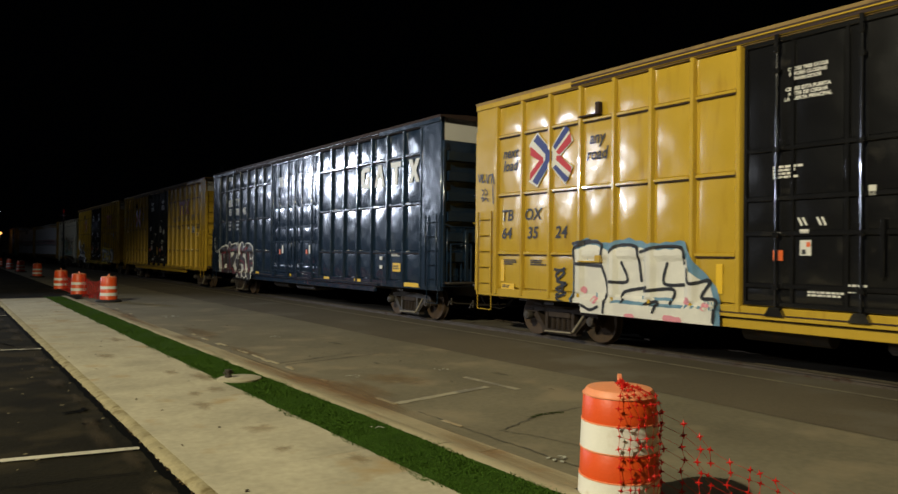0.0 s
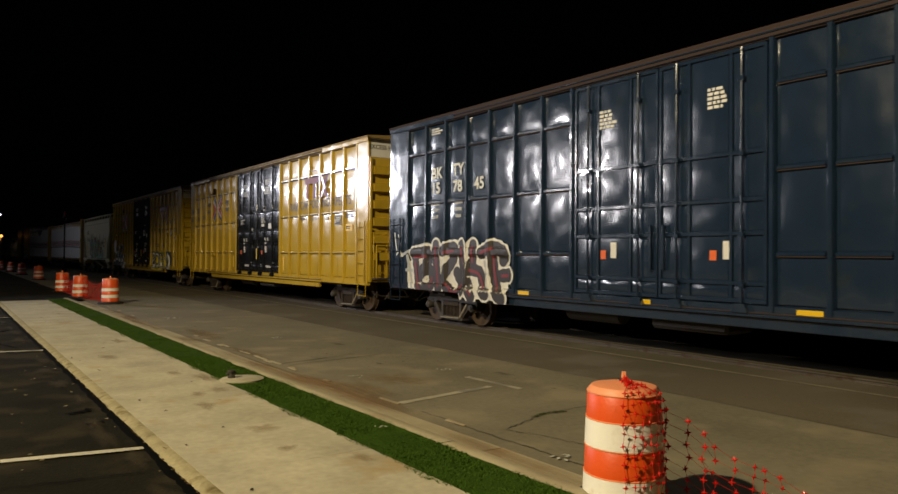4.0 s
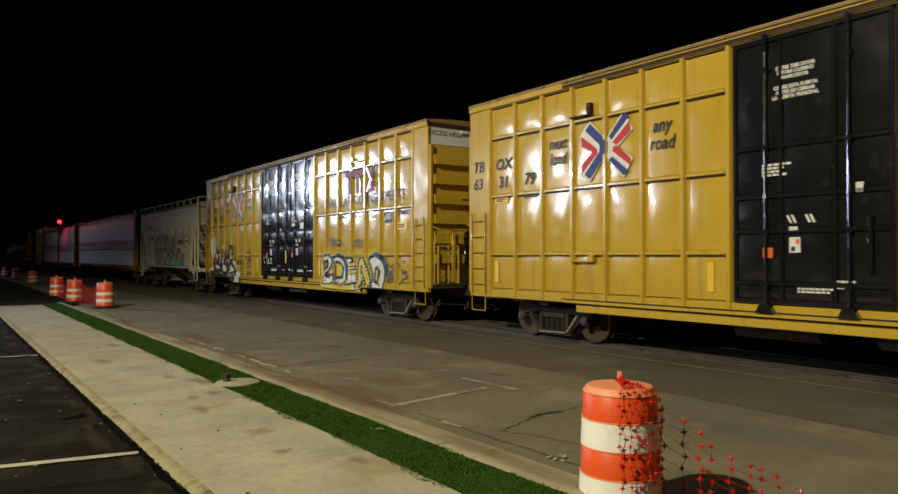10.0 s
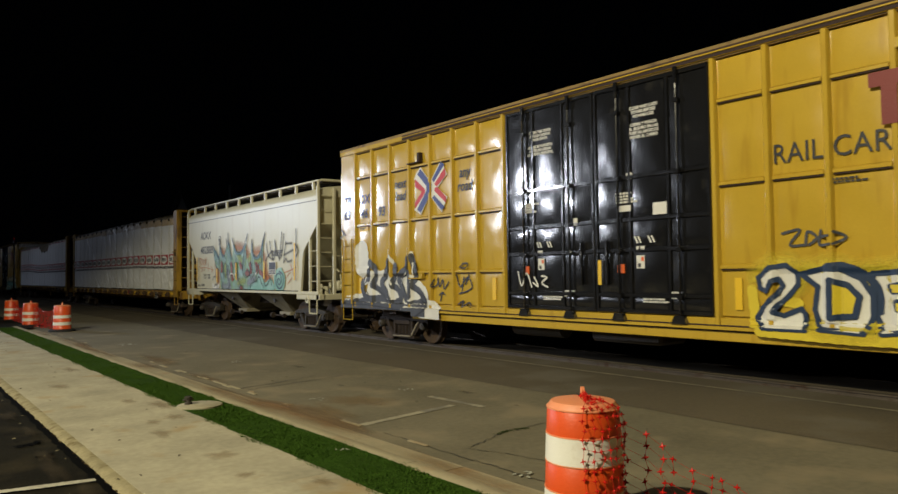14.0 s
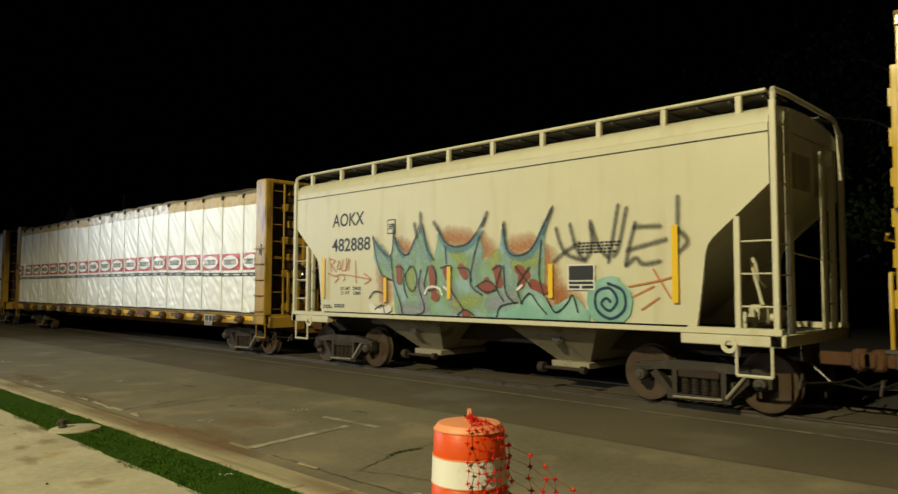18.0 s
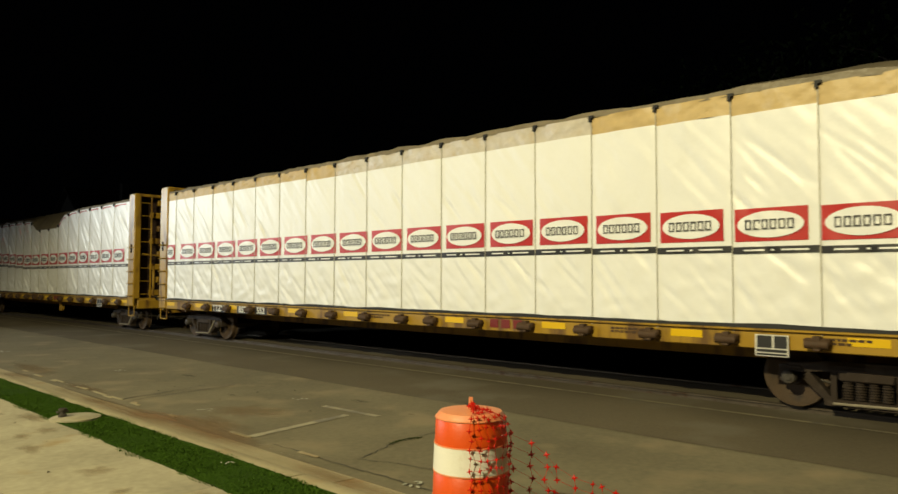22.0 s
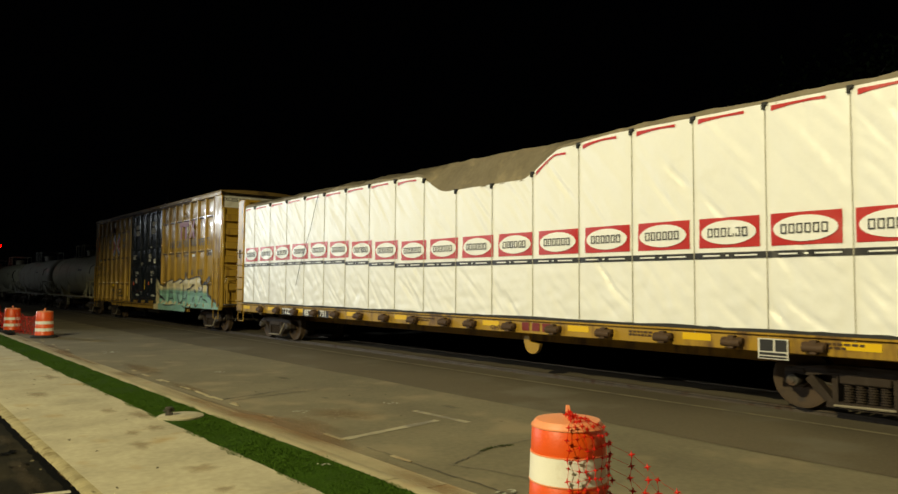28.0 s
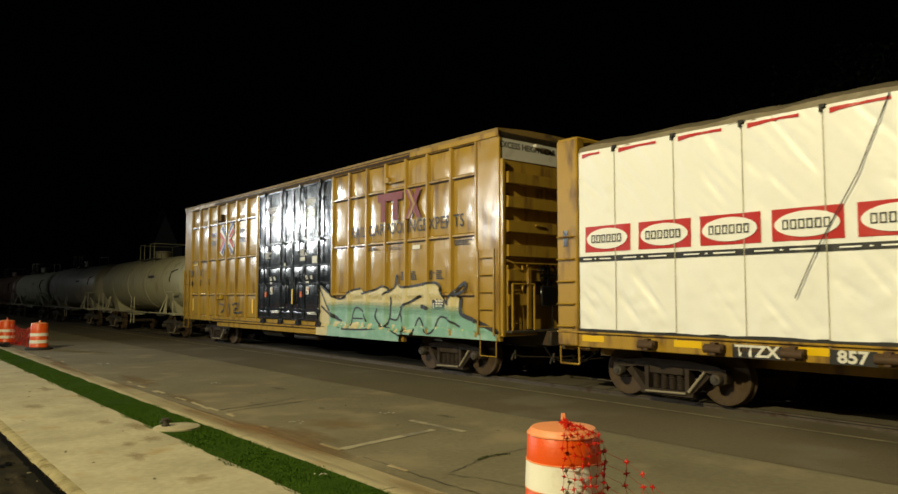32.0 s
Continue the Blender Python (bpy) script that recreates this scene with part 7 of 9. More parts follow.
def signal_head(at, lens, way):
    """A hooded red lamp on its backing disc; way is the side that its lens faces along the track."""
    h = thing("signal_light", "round red flashing signal light on a black backing disc", "signal light", "signal lights of the crossing", at=at)
    w = way
    part("housing", Shape().lathe([(0.0, -w * 0.14), (0.12, -w * 0.12), (0.15, -w * 0.02), (0.15, 0.0)], axis=1, n=20, closed=False), BLACK, h)
    part("backing_disc", Shape().lathe([(0.14, 0.0), (0.30, 0.0), (0.30, -w * 0.02), (0.14, -w * 0.02)], axis=1, n=28, closed=False), BLACK, h)
    part("hood", Shape().lathe([(0.155, 0.0), (0.16, w * 0.16), (0.165, w * 0.16), (0.165, 0.0)], axis=1, n=20, closed=False), BLACK, h)
    part("lens", Shape().lathe([(0.0, w * 0.04), (0.10, w * 0.025), (0.15, 0.0), (0.0, -w * 0.01)], axis=1, n=20, closed=False), lens, h)
    return h


BACK_AT = (SIGNAL_AT[0], SIGNAL_AT[1] + 0.55, SIGNAL_AT[2])
HEADS = ((signal_head(SIGNAL_AT, RED_LENS, -1), SIGNAL_AT, -1), (signal_head(BACK_AT, RED_BACK, 1), BACK_AT, 1))


# ---- spray paint ----
def spray_mat(name, col, second=None):
    return surf(name, col, 0.45, var=0.14, scale=2.5, grain=25, bump=0.04, dirt=second, dirt_scale=2.2, dirt_cut=0.45)


S_WHITE, S_PALE = spray_mat("white_spray", (0.78, 0.76, 0.68), (0.66, 0.64, 0.58)), spray_mat("thin_white_spray", (0.42, 0.44, 0.45))
S_DARK, S_INK = spray_mat("brown_black_spray", (0.026, 0.018, 0.014)), spray_mat("black_spray", (0.014, 0.014, 0.016))
S_RED, S_PINK = spray_mat("dark_red_spray", (0.20, 0.012, 0.014)), spray_mat("pink_spray", (0.72, 0.28, 0.34))
S_SKY, S_NAVY = spray_mat("sky_blue_spray", (0.16, 0.30, 0.42), (0.10, 0.22, 0.34)), spray_mat("navy_spray", (0.015, 0.035, 0.085))
S_YELLOW, S_SLATE = spray_mat("lemon_spray", (0.72, 0.55, 0.03)), spray_mat("slate_spray", (0.06, 0.063, 0.072), (0.035, 0.036, 0.042))
S_CREAM, S_TEAL = spray_mat("cream_spray", (0.62, 0.53, 0.30)), spray_mat("teal_spray", (0.20, 0.42, 0.34), (0.28, 0.48, 0.42))
S_ORANGE, S_GREEN = spray_mat("rust_orange_spray", (0.52, 0.20, 0.06)), spray_mat("sage_green_spray", (0.22, 0.36, 0.20), (0.26, 0.40, 0.40))
S_AQUA, S_LIME = spray_mat("pale_aqua_spray", (0.26, 0.38, 0.38)), spray_mat("lime_spray", (0.30, 0.36, 0.10))
S_RUST, S_BLUE = spray_mat("brown_red_spray", (0.26, 0.060, 0.022)), spray_mat("steel_blue_spray", (0.07, 0.16, 0.26))


H_ORANGE, H_INK, H_YELLOW, H_SKY = haze_mat("orange_overspray", (0.50, 0.17, 0.045)), haze_mat("black_overspray", (0.02, 0.02, 0.022)), haze_mat("lemon_overspray", (0.75, 0.60, 0.03)), haze_mat("blue_overspray", (0.14, 0.30, 0.42))
H_AQUA, H_LIME, H_LILAC = haze_mat("pale_aqua_overspray", (0.34, 0.50, 0.50)), haze_mat("lime_overspray", (0.42, 0.50, 0.14)), haze_mat("lilac_overspray", (0.38, 0.40, 0.48))
H_TEAL = haze_mat("teal_overspray", (0.22, 0.44, 0.36))


def skin(y, z, flat, car_posts=POSTS):
    """How far out the car's side stands at a spot: sheets, posts, belts and sill."""
    if flat:
        return XH
    if z < 0.90:
        return -1.672 if abs(y) < 6.3 else -1.606
    if z < 0.985:
        return -1.606
    if abs(y) > car_posts[-1] + 0.02:
        return -1.613
    if abs(y) < car_posts[0] - 0.06:
        return -1.604
    d = min(abs(abs(y) - p) for p in car_posts)
    e = min(max(r - 0.05 - z, z - r - 0.07, 0.0) for r in ROWS[1:4])
    over_post = 0.061 * min(1.0, max(0.0, 1 - (d - 0.048) / 0.09))
    over_belt = 0.034 * min(1.0, max(0.0, 1 - e / 0.07))
    return -1.573 - max(over_post, over_belt)


def lowest(y, flat):
    """Lower edge of the painted side at a spot along the car."""
    return 1.32 if flat else 0.63 if abs(y) < 5.85 else 0.812


BLUE_POSTS = [2.15 + 0.893 * i for i in range(8)]


STROKES = itertools.count()


def spray(car, pts, width, material, layer, flat=False):
    """A sprayed line of even width with round ends, lying on the car's side."""
    if not flat:
        pts = [(a, b - RISE) for a, b in pts]
    smooth = []
    lift = (next(STROKES) % 8) * 0.0008
    n = len(pts)
    for i in range(n - 1):
        p0, p1, p2, p3 = (Vector(pts[max(0, min(n - 1, k))]) for k in (i - 1, i, i + 1, i + 2))
        m = max(2, int((p2 - p1).length / 0.035))
        for k in range(m):
            t = k / m
            q = 0.5 * ((2 * p1) + (p2 - p0) * t + (2 * p0 - 5 * p1 + 4 * p2 - p3) * t * t + (3 * p1 - p0 - 3 * p2 + p3) * t * t * t)
            smooth.append(q)
    smooth.append(Vector(pts[-1]))
    d0, d1 = (smooth[1] - smooth[0]).normalized(), (smooth[-1] - smooth[-2]).normalized()
    h = width / 2
    lead_in = [(smooth[0] - d0 * h * math.sin(a), math.cos(a)) for a in (1.5, 1.1, 0.7, 0.35)]
    lead_out = [(smooth[-1] + d1 * h * math.sin(a), math.cos(a)) for a in (0.35, 0.7, 1.1, 1.5)]
    run = lead_in + [(p, 1.0) for p in smooth] + lead_out
    across = max(2 if not material.name.endswith("overspray") else 8, int(width / 0.05))
    vs = []
    for i, (p, k) in enumerate(run):
        a, b = run[max(0, i - 1)][0], run[min(len(run) - 1, i + 1)][0]
        d = (b - a).normalized() if (b - a).length > 1e-5 else d0
        nrm = Vector((-d.y, d.x))
        wob = 1 + 0.06 * math.sin(i * 1.3 + width * 40)
        for j in range(across + 1):
            q = p + nrm * h * k * wob * (2 * j / across - 1)
            q.y = max(q.y, lowest(q.x, flat))
            vs.append((skin(q.x, q.y, flat, BLUE_POSTS if car == blue else POSTS) - 0.007 * layer - 0.002 - lift, q.x, q.y))
    s = Shape()
    w = across + 1
    for i in range(len(run) - 1):
        for j in range(across):
            s.f.append((i * w + j, i * w + j + 1, (i + 1) * w + j + 1, (i + 1) * w + j))
    s.v = vs
    me = s.mesh("graffiti_line", material, False)
    if material.name.endswith("overspray"):
        fade = me.attributes.new("soft", "FLOAT", "POINT")
        fade.data.foreach_set("value", [(1 - abs(2 * j / across - 1)) ** 0.8 * k ** 0.5 for p, k in run for j in range(across + 1)])
    return part("graffiti_line", me, material, car)


def spray_fill(car, top, bottom, material, layer, flat=False):
    """A filled patch of paint between two outlines."""
    if not flat:
        top, bottom = [(a, b - RISE) for a, b in top], [(a, b - RISE) for a, b in bottom]
    def at(line, y):
        line = sorted(line)
        if y <= line[0][0]:
            return line[0][1]
        for (a, p), (b, q) in zip(line, line[1:]):
            if y <= b:
                return p + (q - p) * (y - a) / max(1e-6, b - a)
        return line[-1][1]
    ys = [p[0] for p in top]
    y0, y1 = min(ys), max(ys)
    m = max(4, int((y1 - y0) / 0.03))
    rows = 24
    vs = []
    for i in range(m + 1):
        y = y0 + (y1 - y0) * i / m
        a, b = at(bottom, y), at(top, y) + 0.012 * math.sin(y * 23)
        for j in range(rows + 1):
            z = max(a + (b - a) * j / rows, lowest(y, flat))
            vs.append((skin(y, z, flat, BLUE_POSTS if car == blue else POSTS) - 0.007 * layer - 0.002, y, z))
    s = Shape()
    w = rows + 1
    s.v = vs
    s.f = [(i * w + j, i * w + j + 1, (i + 1) * w + j + 1, (i + 1) * w + j) for i in range(m) for j in range(rows)]
    return part("graffiti_fill", s, material, car, smooth=False)



spray_fill(blue, [(8.34, 1.59), (7.93, 1.75), (7.33, 1.90), (6.67, 1.85), (5.96, 1.90), (5.33, 1.90), (4.83, 1.89), (4.14, 1.82)],
           [(8.25, 0.89), (7.21, 0.88), (6.31, 0.80), (5.37, 0.75), (4.75, 0.76), (4.15, 0.73)], S_WHITE, 1)
spray(blue, [(8.08, 1.83), (7.39, 1.88)], 0.420, S_WHITE, 2)
spray(blue, [(8.02, 1.80), (7.90, 1.29), (7.80, 0.97), (7.29, 0.94), (7.18, 1.20), (7.35, 1.43), (7.74, 1.22)], 0.420, S_WHITE, 2)
spray(blue, [(7.37, 1.88), (7.33, 1.66), (7.80, 1.30)], 0.420, S_WHITE, 2)
spray(blue, [(7.03, 2.04), (7.00, 1.52), (6.88, 0.95)], 0.420, S_WHITE, 2)
spray(blue, [(6.71, 1.90), (6.20, 1.97), (6.26, 1.67), (6.65, 1.26), (6.56, 1.02), (6.08, 0.82), (5.85, 1.01), (6.08, 1.36)], 0.420, S_WHITE, 2)
spray(blue, [(5.90, 2.03), (5.81, 1.46), (5.52, 0.91), (5.40, 0.80)], 0.420, S_WHITE, 2)
spray(blue, [(5.45, 2.03), (5.46, 1.64), (5.68, 1.44)], 0.420, S_WHITE, 2)
spray(blue, [(5.61, 1.45), (5.17, 1.38), (5.01, 0.98), (4.87, 0.89)], 0.420, S_WHITE, 2)
spray(blue, [(5.11, 1.85), (4.67, 1.98), (4.25, 1.83), (4.30, 1.69)], 0.420, S_WHITE, 2)
spray(blue, [(4.67, 1.81), (4.61, 1.41), (4.49, 0.97), (4.28, 0.80)], 0.420, S_WHITE, 2)
spray(blue, [(4.35, 1.33), (4.10, 1.35)], 0.420, S_WHITE, 2)
spray(blue, [(8.08, 1.83), (7.39, 1.88)], 0.310, S_DARK, 3)
spray(blue, [(8.02, 1.80), (7.90, 1.29), (7.80, 0.97), (7.29, 0.94), (7.18, 1.20), (7.35, 1.43), (7.74, 1.22)], 0.310, S_DARK, 3)
spray(blue, [(7.37, 1.88), (7.33, 1.66), (7.80, 1.30)], 0.310, S_DARK, 3)
spray(blue, [(7.03, 2.04), (7.00, 1.52), (6.88, 0.95)], 0.310, S_DARK, 3)
spray(blue, [(6.71, 1.90), (6.20, 1.97), (6.26, 1.67), (6.65, 1.26), (6.56, 1.02), (6.08, 0.82), (5.85, 1.01), (6.08, 1.36)], 0.310, S_DARK, 3)
spray(blue, [(5.90, 2.03), (5.81, 1.46), (5.52, 0.91), (5.40, 0.80)], 0.310, S_DARK, 3)
spray(blue, [(5.45, 2.03), (5.46, 1.64), (5.68, 1.44)], 0.310, S_DARK, 3)
spray(blue, [(5.61, 1.45), (5.17, 1.38), (5.01, 0.98), (4.87, 0.89)], 0.310, S_DARK, 3)
spray(blue, [(5.11, 1.85), (4.67, 1.98), (4.25, 1.83), (4.30, 1.69)], 0.310, S_DARK, 3)
spray(blue, [(4.67, 1.81), (4.61, 1.41), (4.49, 0.97), (4.28, 0.80)], 0.310, S_DARK, 3)
spray(blue, [(4.35, 1.33), (4.10, 1.35)], 0.310, S_DARK, 3)
spray(blue, [(8.05, 1.73), (7.44, 1.76)], 0.075, S_RED, 4)
spray(blue, [(7.98, 1.60), (7.90, 1.19), (7.78, 0.90)], 0.075, S_RED, 4)
spray(blue, [(7.03, 2.00), (7.00, 1.52), (6.90, 1.00)], 0.075, S_RED, 4)
spray(blue, [(6.67, 1.85), (6.22, 1.90)], 0.075, S_RED, 4)
spray(blue, [(6.56, 1.06), (6.08, 0.86), (5.89, 1.06)], 0.075, S_RED, 4)
spray(blue, [(5.89, 1.97), (5.81, 1.47)], 0.075, S_RED, 4)
spray(blue, [(5.45, 1.97), (5.47, 1.64)], 0.075, S_RED, 4)
spray(blue, [(5.57, 1.43), (5.19, 1.34), (5.02, 1.02)], 0.075, S_RED, 4)
spray(blue, [(5.09, 1.86), (4.68, 1.96)], 0.075, S_RED, 4)
spray(blue, [(4.64, 1.77), (4.60, 1.41), (4.49, 1.00)], 0.075, S_RED, 4)
spray(blue, [(4.33, 1.33), (4.14, 1.34)], 0.075, S_RED, 4)
spray(blue, [(7.27, 0.98), (7.19, 1.20)], 0.075, S_RED, 4)
spray(blue, [(5.50, 0.93), (5.43, 0.85)], 0.075, S_RED, 4)
spray(blue, [(9.03, 2.40), (8.92, 1.91)], 0.050, S_WHITE, 2)
spray(blue, [(8.83, 2.34), (8.72, 2.02), (8.92, 1.80)], 0.050, S_WHITE, 2)
spray(blue, [(8.74, 1.91), (8.61, 1.75)], 0.050, S_WHITE, 2)

spray(blue, [(8.69, 1.77), (7.48, 2.08), (6.70, 1.78), (5.97, 2.03), (4.91, 1.98)], 0.080, S_PALE, 1)
spray(blue, [(8.35, 1.77), (8.15, 0.86)], 0.080, S_PALE, 1)
spray(blue, [(7.47, 1.78), (7.35, 0.81)], 0.080, S_PALE, 1)
spray(blue, [(6.70, 1.78), (6.73, 0.78)], 0.080, S_PALE, 1)
spray(blue, [(5.74, 1.83), (5.85, 0.80)], 0.080, S_PALE, 1)
spray(blue, [(5.04, 1.91), (4.86, 0.79)], 0.080, S_PALE, 1)
spray(blue, [(8.42, 1.38), (4.88, 1.36)], 0.080, S_PALE, 1)

spray_fill(lead, [(6.16, 2.05), (5.77, 2.16), (5.24, 2.05), (4.75, 2.15), (4.23, 2.04), (3.50, 2.09), (3.32, 1.75), (2.88, 1.33), (2.75, 0.87)],
           [(6.38, 0.59), (4.67, 0.62), (2.46, 0.62)], S_SKY, 1)
spray_fill(lead, [(6.11, 1.91), (5.69, 2.04), (5.36, 1.97), (5.18, 1.88), (4.89, 1.99), (4.52, 1.97), (4.16, 1.93), (3.50, 1.95), (3.38, 1.55), (2.99, 1.33), (2.87, 0.95)],
           [(6.09, 0.67), (4.67, 0.64), (2.91, 0.65)], S_WHITE, 2)
spray(lead, [(6.08, 1.97), (5.69, 2.08), (5.39, 2.03), (5.39, 1.75)], 0.060, S_INK, 3)
spray(lead, [(6.11, 1.97), (6.09, 0.73)], 0.060, S_INK, 3)
spray(lead, [(6.07, 1.65), (5.38, 1.61)], 0.060, S_INK, 3)
spray(lead, [(5.38, 1.61), (5.23, 1.23), (5.26, 0.73)], 0.060, S_INK, 3)
spray(lead, [(5.17, 1.88), (4.96, 2.01), (4.55, 1.99), (4.48, 1.78), (4.41, 1.37)], 0.060, S_INK, 3)
spray(lead, [(4.89, 1.69), (4.74, 1.35), (5.16, 1.32)], 0.060, S_INK, 3)
spray(lead, [(4.42, 1.89), (4.04, 1.98), (3.55, 1.96), (3.49, 1.70)], 0.060, S_INK, 3)
spray(lead, [(3.85, 1.69), (3.91, 1.34), (3.49, 1.33)], 0.060, S_INK, 3)
spray(lead, [(3.43, 1.60), (3.37, 1.36), (2.99, 1.42), (3.15, 1.13), (2.88, 1.09), (2.87, 0.75)], 0.060, S_INK, 3)
spray(lead, [(4.34, 1.18), (3.72, 1.24), (3.76, 0.99)], 0.060, S_INK, 3)
spray(lead, [(4.28, 1.25), (4.81, 1.14), (4.81, 0.97)], 0.060, S_INK, 3)
spray(lead, [(4.28, 0.96), (4.03, 1.00), (4.09, 0.82)], 0.060, S_INK, 3)
spray(lead, [(6.16, 2.05), (5.69, 2.11)], 0.060, S_INK, 3)
spray(lead, [(5.98, 0.74), (5.83, 0.83), (5.60, 0.76), (5.40, 0.83)], 0.060, S_INK, 3)
spray(lead, [(5.52, 0.97), (5.49, 0.95)], 0.130, S_PINK, 3)
spray(lead, [(5.83, 1.14), (5.81, 1.13)], 0.130, S_PINK, 3)
spray(lead, [(4.67, 0.69), (4.56, 0.69)], 0.130, S_PINK, 3)
spray(lead, [(3.80, 0.73), (3.54, 0.71)], 0.130, S_PINK, 3)
spray(lead, [(3.07, 0.99), (3.05, 0.98)], 0.130, S_PINK, 3)
spray(lead, [(3.43, 1.06), (3.42, 1.05)], 0.130, S_PINK, 3)
spray(lead, [(6.68, 1.52), (6.39, 1.47), (6.61, 1.28), (6.34, 1.24), (6.64, 1.11), (6.34, 1.04), (6.60, 0.93), (6.39, 0.85)], 0.050, S_INK, 3)
spray(lead, [(6.39, 1.55), (6.64, 1.40), (6.44, 1.17), (6.60, 0.99)], 0.050, S_INK, 3)

spray(lead, [(9.24, 3.69), (9.19, 3.51), (9.14, 3.70), (9.09, 3.50)], 0.030, S_INK, 3)
spray(lead, [(9.07, 3.69), (9.09, 3.50), (8.99, 3.54)], 0.030, S_INK, 3)
spray(lead, [(8.94, 3.67), (8.90, 3.47), (8.84, 3.64)], 0.030, S_INK, 3)
spray(lead, [(8.83, 3.64), (8.73, 3.65), (8.76, 3.46)], 0.030, S_INK, 3)
spray(lead, [(8.71, 3.67), (8.65, 3.44)], 0.030, S_INK, 3)
spray(lead, [(9.11, 3.33), (9.01, 3.27), (9.09, 3.20)], 0.030, S_INK, 3)
spray(lead, [(8.99, 3.34), (8.89, 3.25), (8.97, 3.19)], 0.030, S_INK, 3)
spray(lead, [(9.13, 3.13), (9.04, 3.14), (9.09, 3.05), (8.94, 3.13), (8.87, 3.05)], 0.030, S_INK, 3)
spray(lead, [(8.70, 3.40), (8.68, 2.99)], 0.030, S_INK, 3)

def spray_area(car, outline, material, layer, edge=None, edge_width=0.06, flat=False):
    """A patch of paint inside any outline, with an outline stroke over its rim."""
    ys, zs = [q[0] for q in outline], [q[1] for q in outline]
    cell = 0.026

    def inside(y, z):
        odd = False
        for (y0, z0), (y1, z1) in zip(outline, outline[1:] + outline[:1]):
            if (z0 > z) != (z1 > z) and y < y0 + (z - z0) / (z1 - z0) * (y1 - y0):
                odd = not odd
        return odd
    made, s = {}, Shape()
    for i in range(int((max(ys) - min(ys)) / cell) + 1):
        for j in range(int((max(zs) - min(zs)) / cell) + 1):
            if inside(min(ys) + (i + 0.5) * cell, min(zs) + (j + 0.5) * cell):
                q = []
                for a, b in ((i, j), (i, j + 1), (i + 1, j + 1), (i + 1, j)):
                    if (a, b) not in made:
                        y, z = min(ys) + a * cell, max(min(zs) + b * cell, lowest(min(ys) + a * cell, flat))
                        made[a, b] = len(s.v)
                        s.v.append((skin(y, z, flat) - 0.007 * layer - 0.002, y, z))
                    q.append(made[a, b])
                s.f.append(tuple(q))
    part("graffiti_fill", s, material, car, smooth=False)
    if edge:
        up = 0 if flat else RISE
        ring = [(a, b + up) for a, b in outline]
        for a, b in zip(ring, ring[1:] + ring[:1]):
            spray(car, [a, b], edge_width, edge, layer + 1, flat)


TWO = [(-3.16, 1.62), (-3.36, 1.77), (-3.6, 1.8), (-3.76, 1.68), (-3.76, 1.52), (-3.63, 1.36), (-3.45, 1.2), (-3.39, 1.11), (-3.54, 1.06), (-3.8, 1.17), (-3.85, 1.1), (-3.88, 0.87), (-3.25, 0.87), (-3.13, 1.02), (-3.23, 1.17), (-3.46, 1.38), (-3.54, 1.51), (-3.48, 1.6), (-3.38, 1.57), (-3.3, 1.42), (-3.19, 1.46)]
BOWL = [(-3.81, 1.67), (-4.1, 1.74), (-4.34, 1.74), (-4.62, 1.6), (-4.76, 1.38), (-4.76, 1.1), (-4.66, 0.86), (-4.07, 0.89), (-3.99, 1.16), (-4.04, 1.49)]
COMB = [(-4.76, 1.67), (-5.19, 1.7), (-5.26, 1.55), (-4.97, 1.5), (-5.0, 1.43), (-5.34, 1.46), (-5.39, 1.35), (-5.04, 1.29), (-5.06, 1.2), (-5.41, 1.25), (-5.44, 0.94), (-4.88, 0.87), (-4.78, 1.17)]
ARCH = [(-5.5, 0.76), (-5.48, 1.19), (-5.54, 1.59), (-5.71, 1.74), (-5.91, 1.7), (-6.02, 1.54), (-6.2, 1.18), (-6.36, 0.82), (-6.16, 0.75), (-6.03, 0.96), (-5.95, 1.16), (-5.8, 1.15), (-5.78, 0.77)]
BOWL_LAST = [(-6.19, 1.63), (-6.39, 1.73), (-6.63, 1.78), (-6.96, 1.66), (-7.13, 1.4), (-7.14, 1.18), (-7.09, 0.95), (-7.02, 0.78), (-6.38, 0.8), (-6.44, 1.22), (-6.32, 1.47)]
for run in (TWO[:6], BOWL[:8], COMB[:6], ARCH[1:8], BOWL_LAST):
    spray(yellow_b, [(a, b + 0.10) for a, b in run], 0.42, H_YELLOW, 1)
for run in ([(-3.05, 1.5), (-3.1, 1.0)], [(-3.2, 0.88), (-4.6, 0.84), (-5.4, 0.86)], [(-3.5, 1.35), (-3.75, 1.3)], [(-5.45, 0.85), (-6.6, 0.72)], [(-4.78, 1.6), (-4.9, 0.9)]):
    spray(yellow_b, run, 0.16, S_YELLOW, 1)
for shape in (TWO, BOWL, COMB, BOWL_LAST):
    spray_area(yellow_b, shape, S_WHITE, 2, S_NAVY, 0.075)
for a, b in ((-0.05, 0.03), (-0.09, 0.05)):
    spray(yellow_b, [(y + a, z + b + RISE) for y, z in BOWL[1:6]], 0.07, S_NAVY, 2)
    spray(yellow_b, [(y + a, z + b + RISE) for y, z in BOWL_LAST[1:6]], 0.07, S_NAVY, 2)
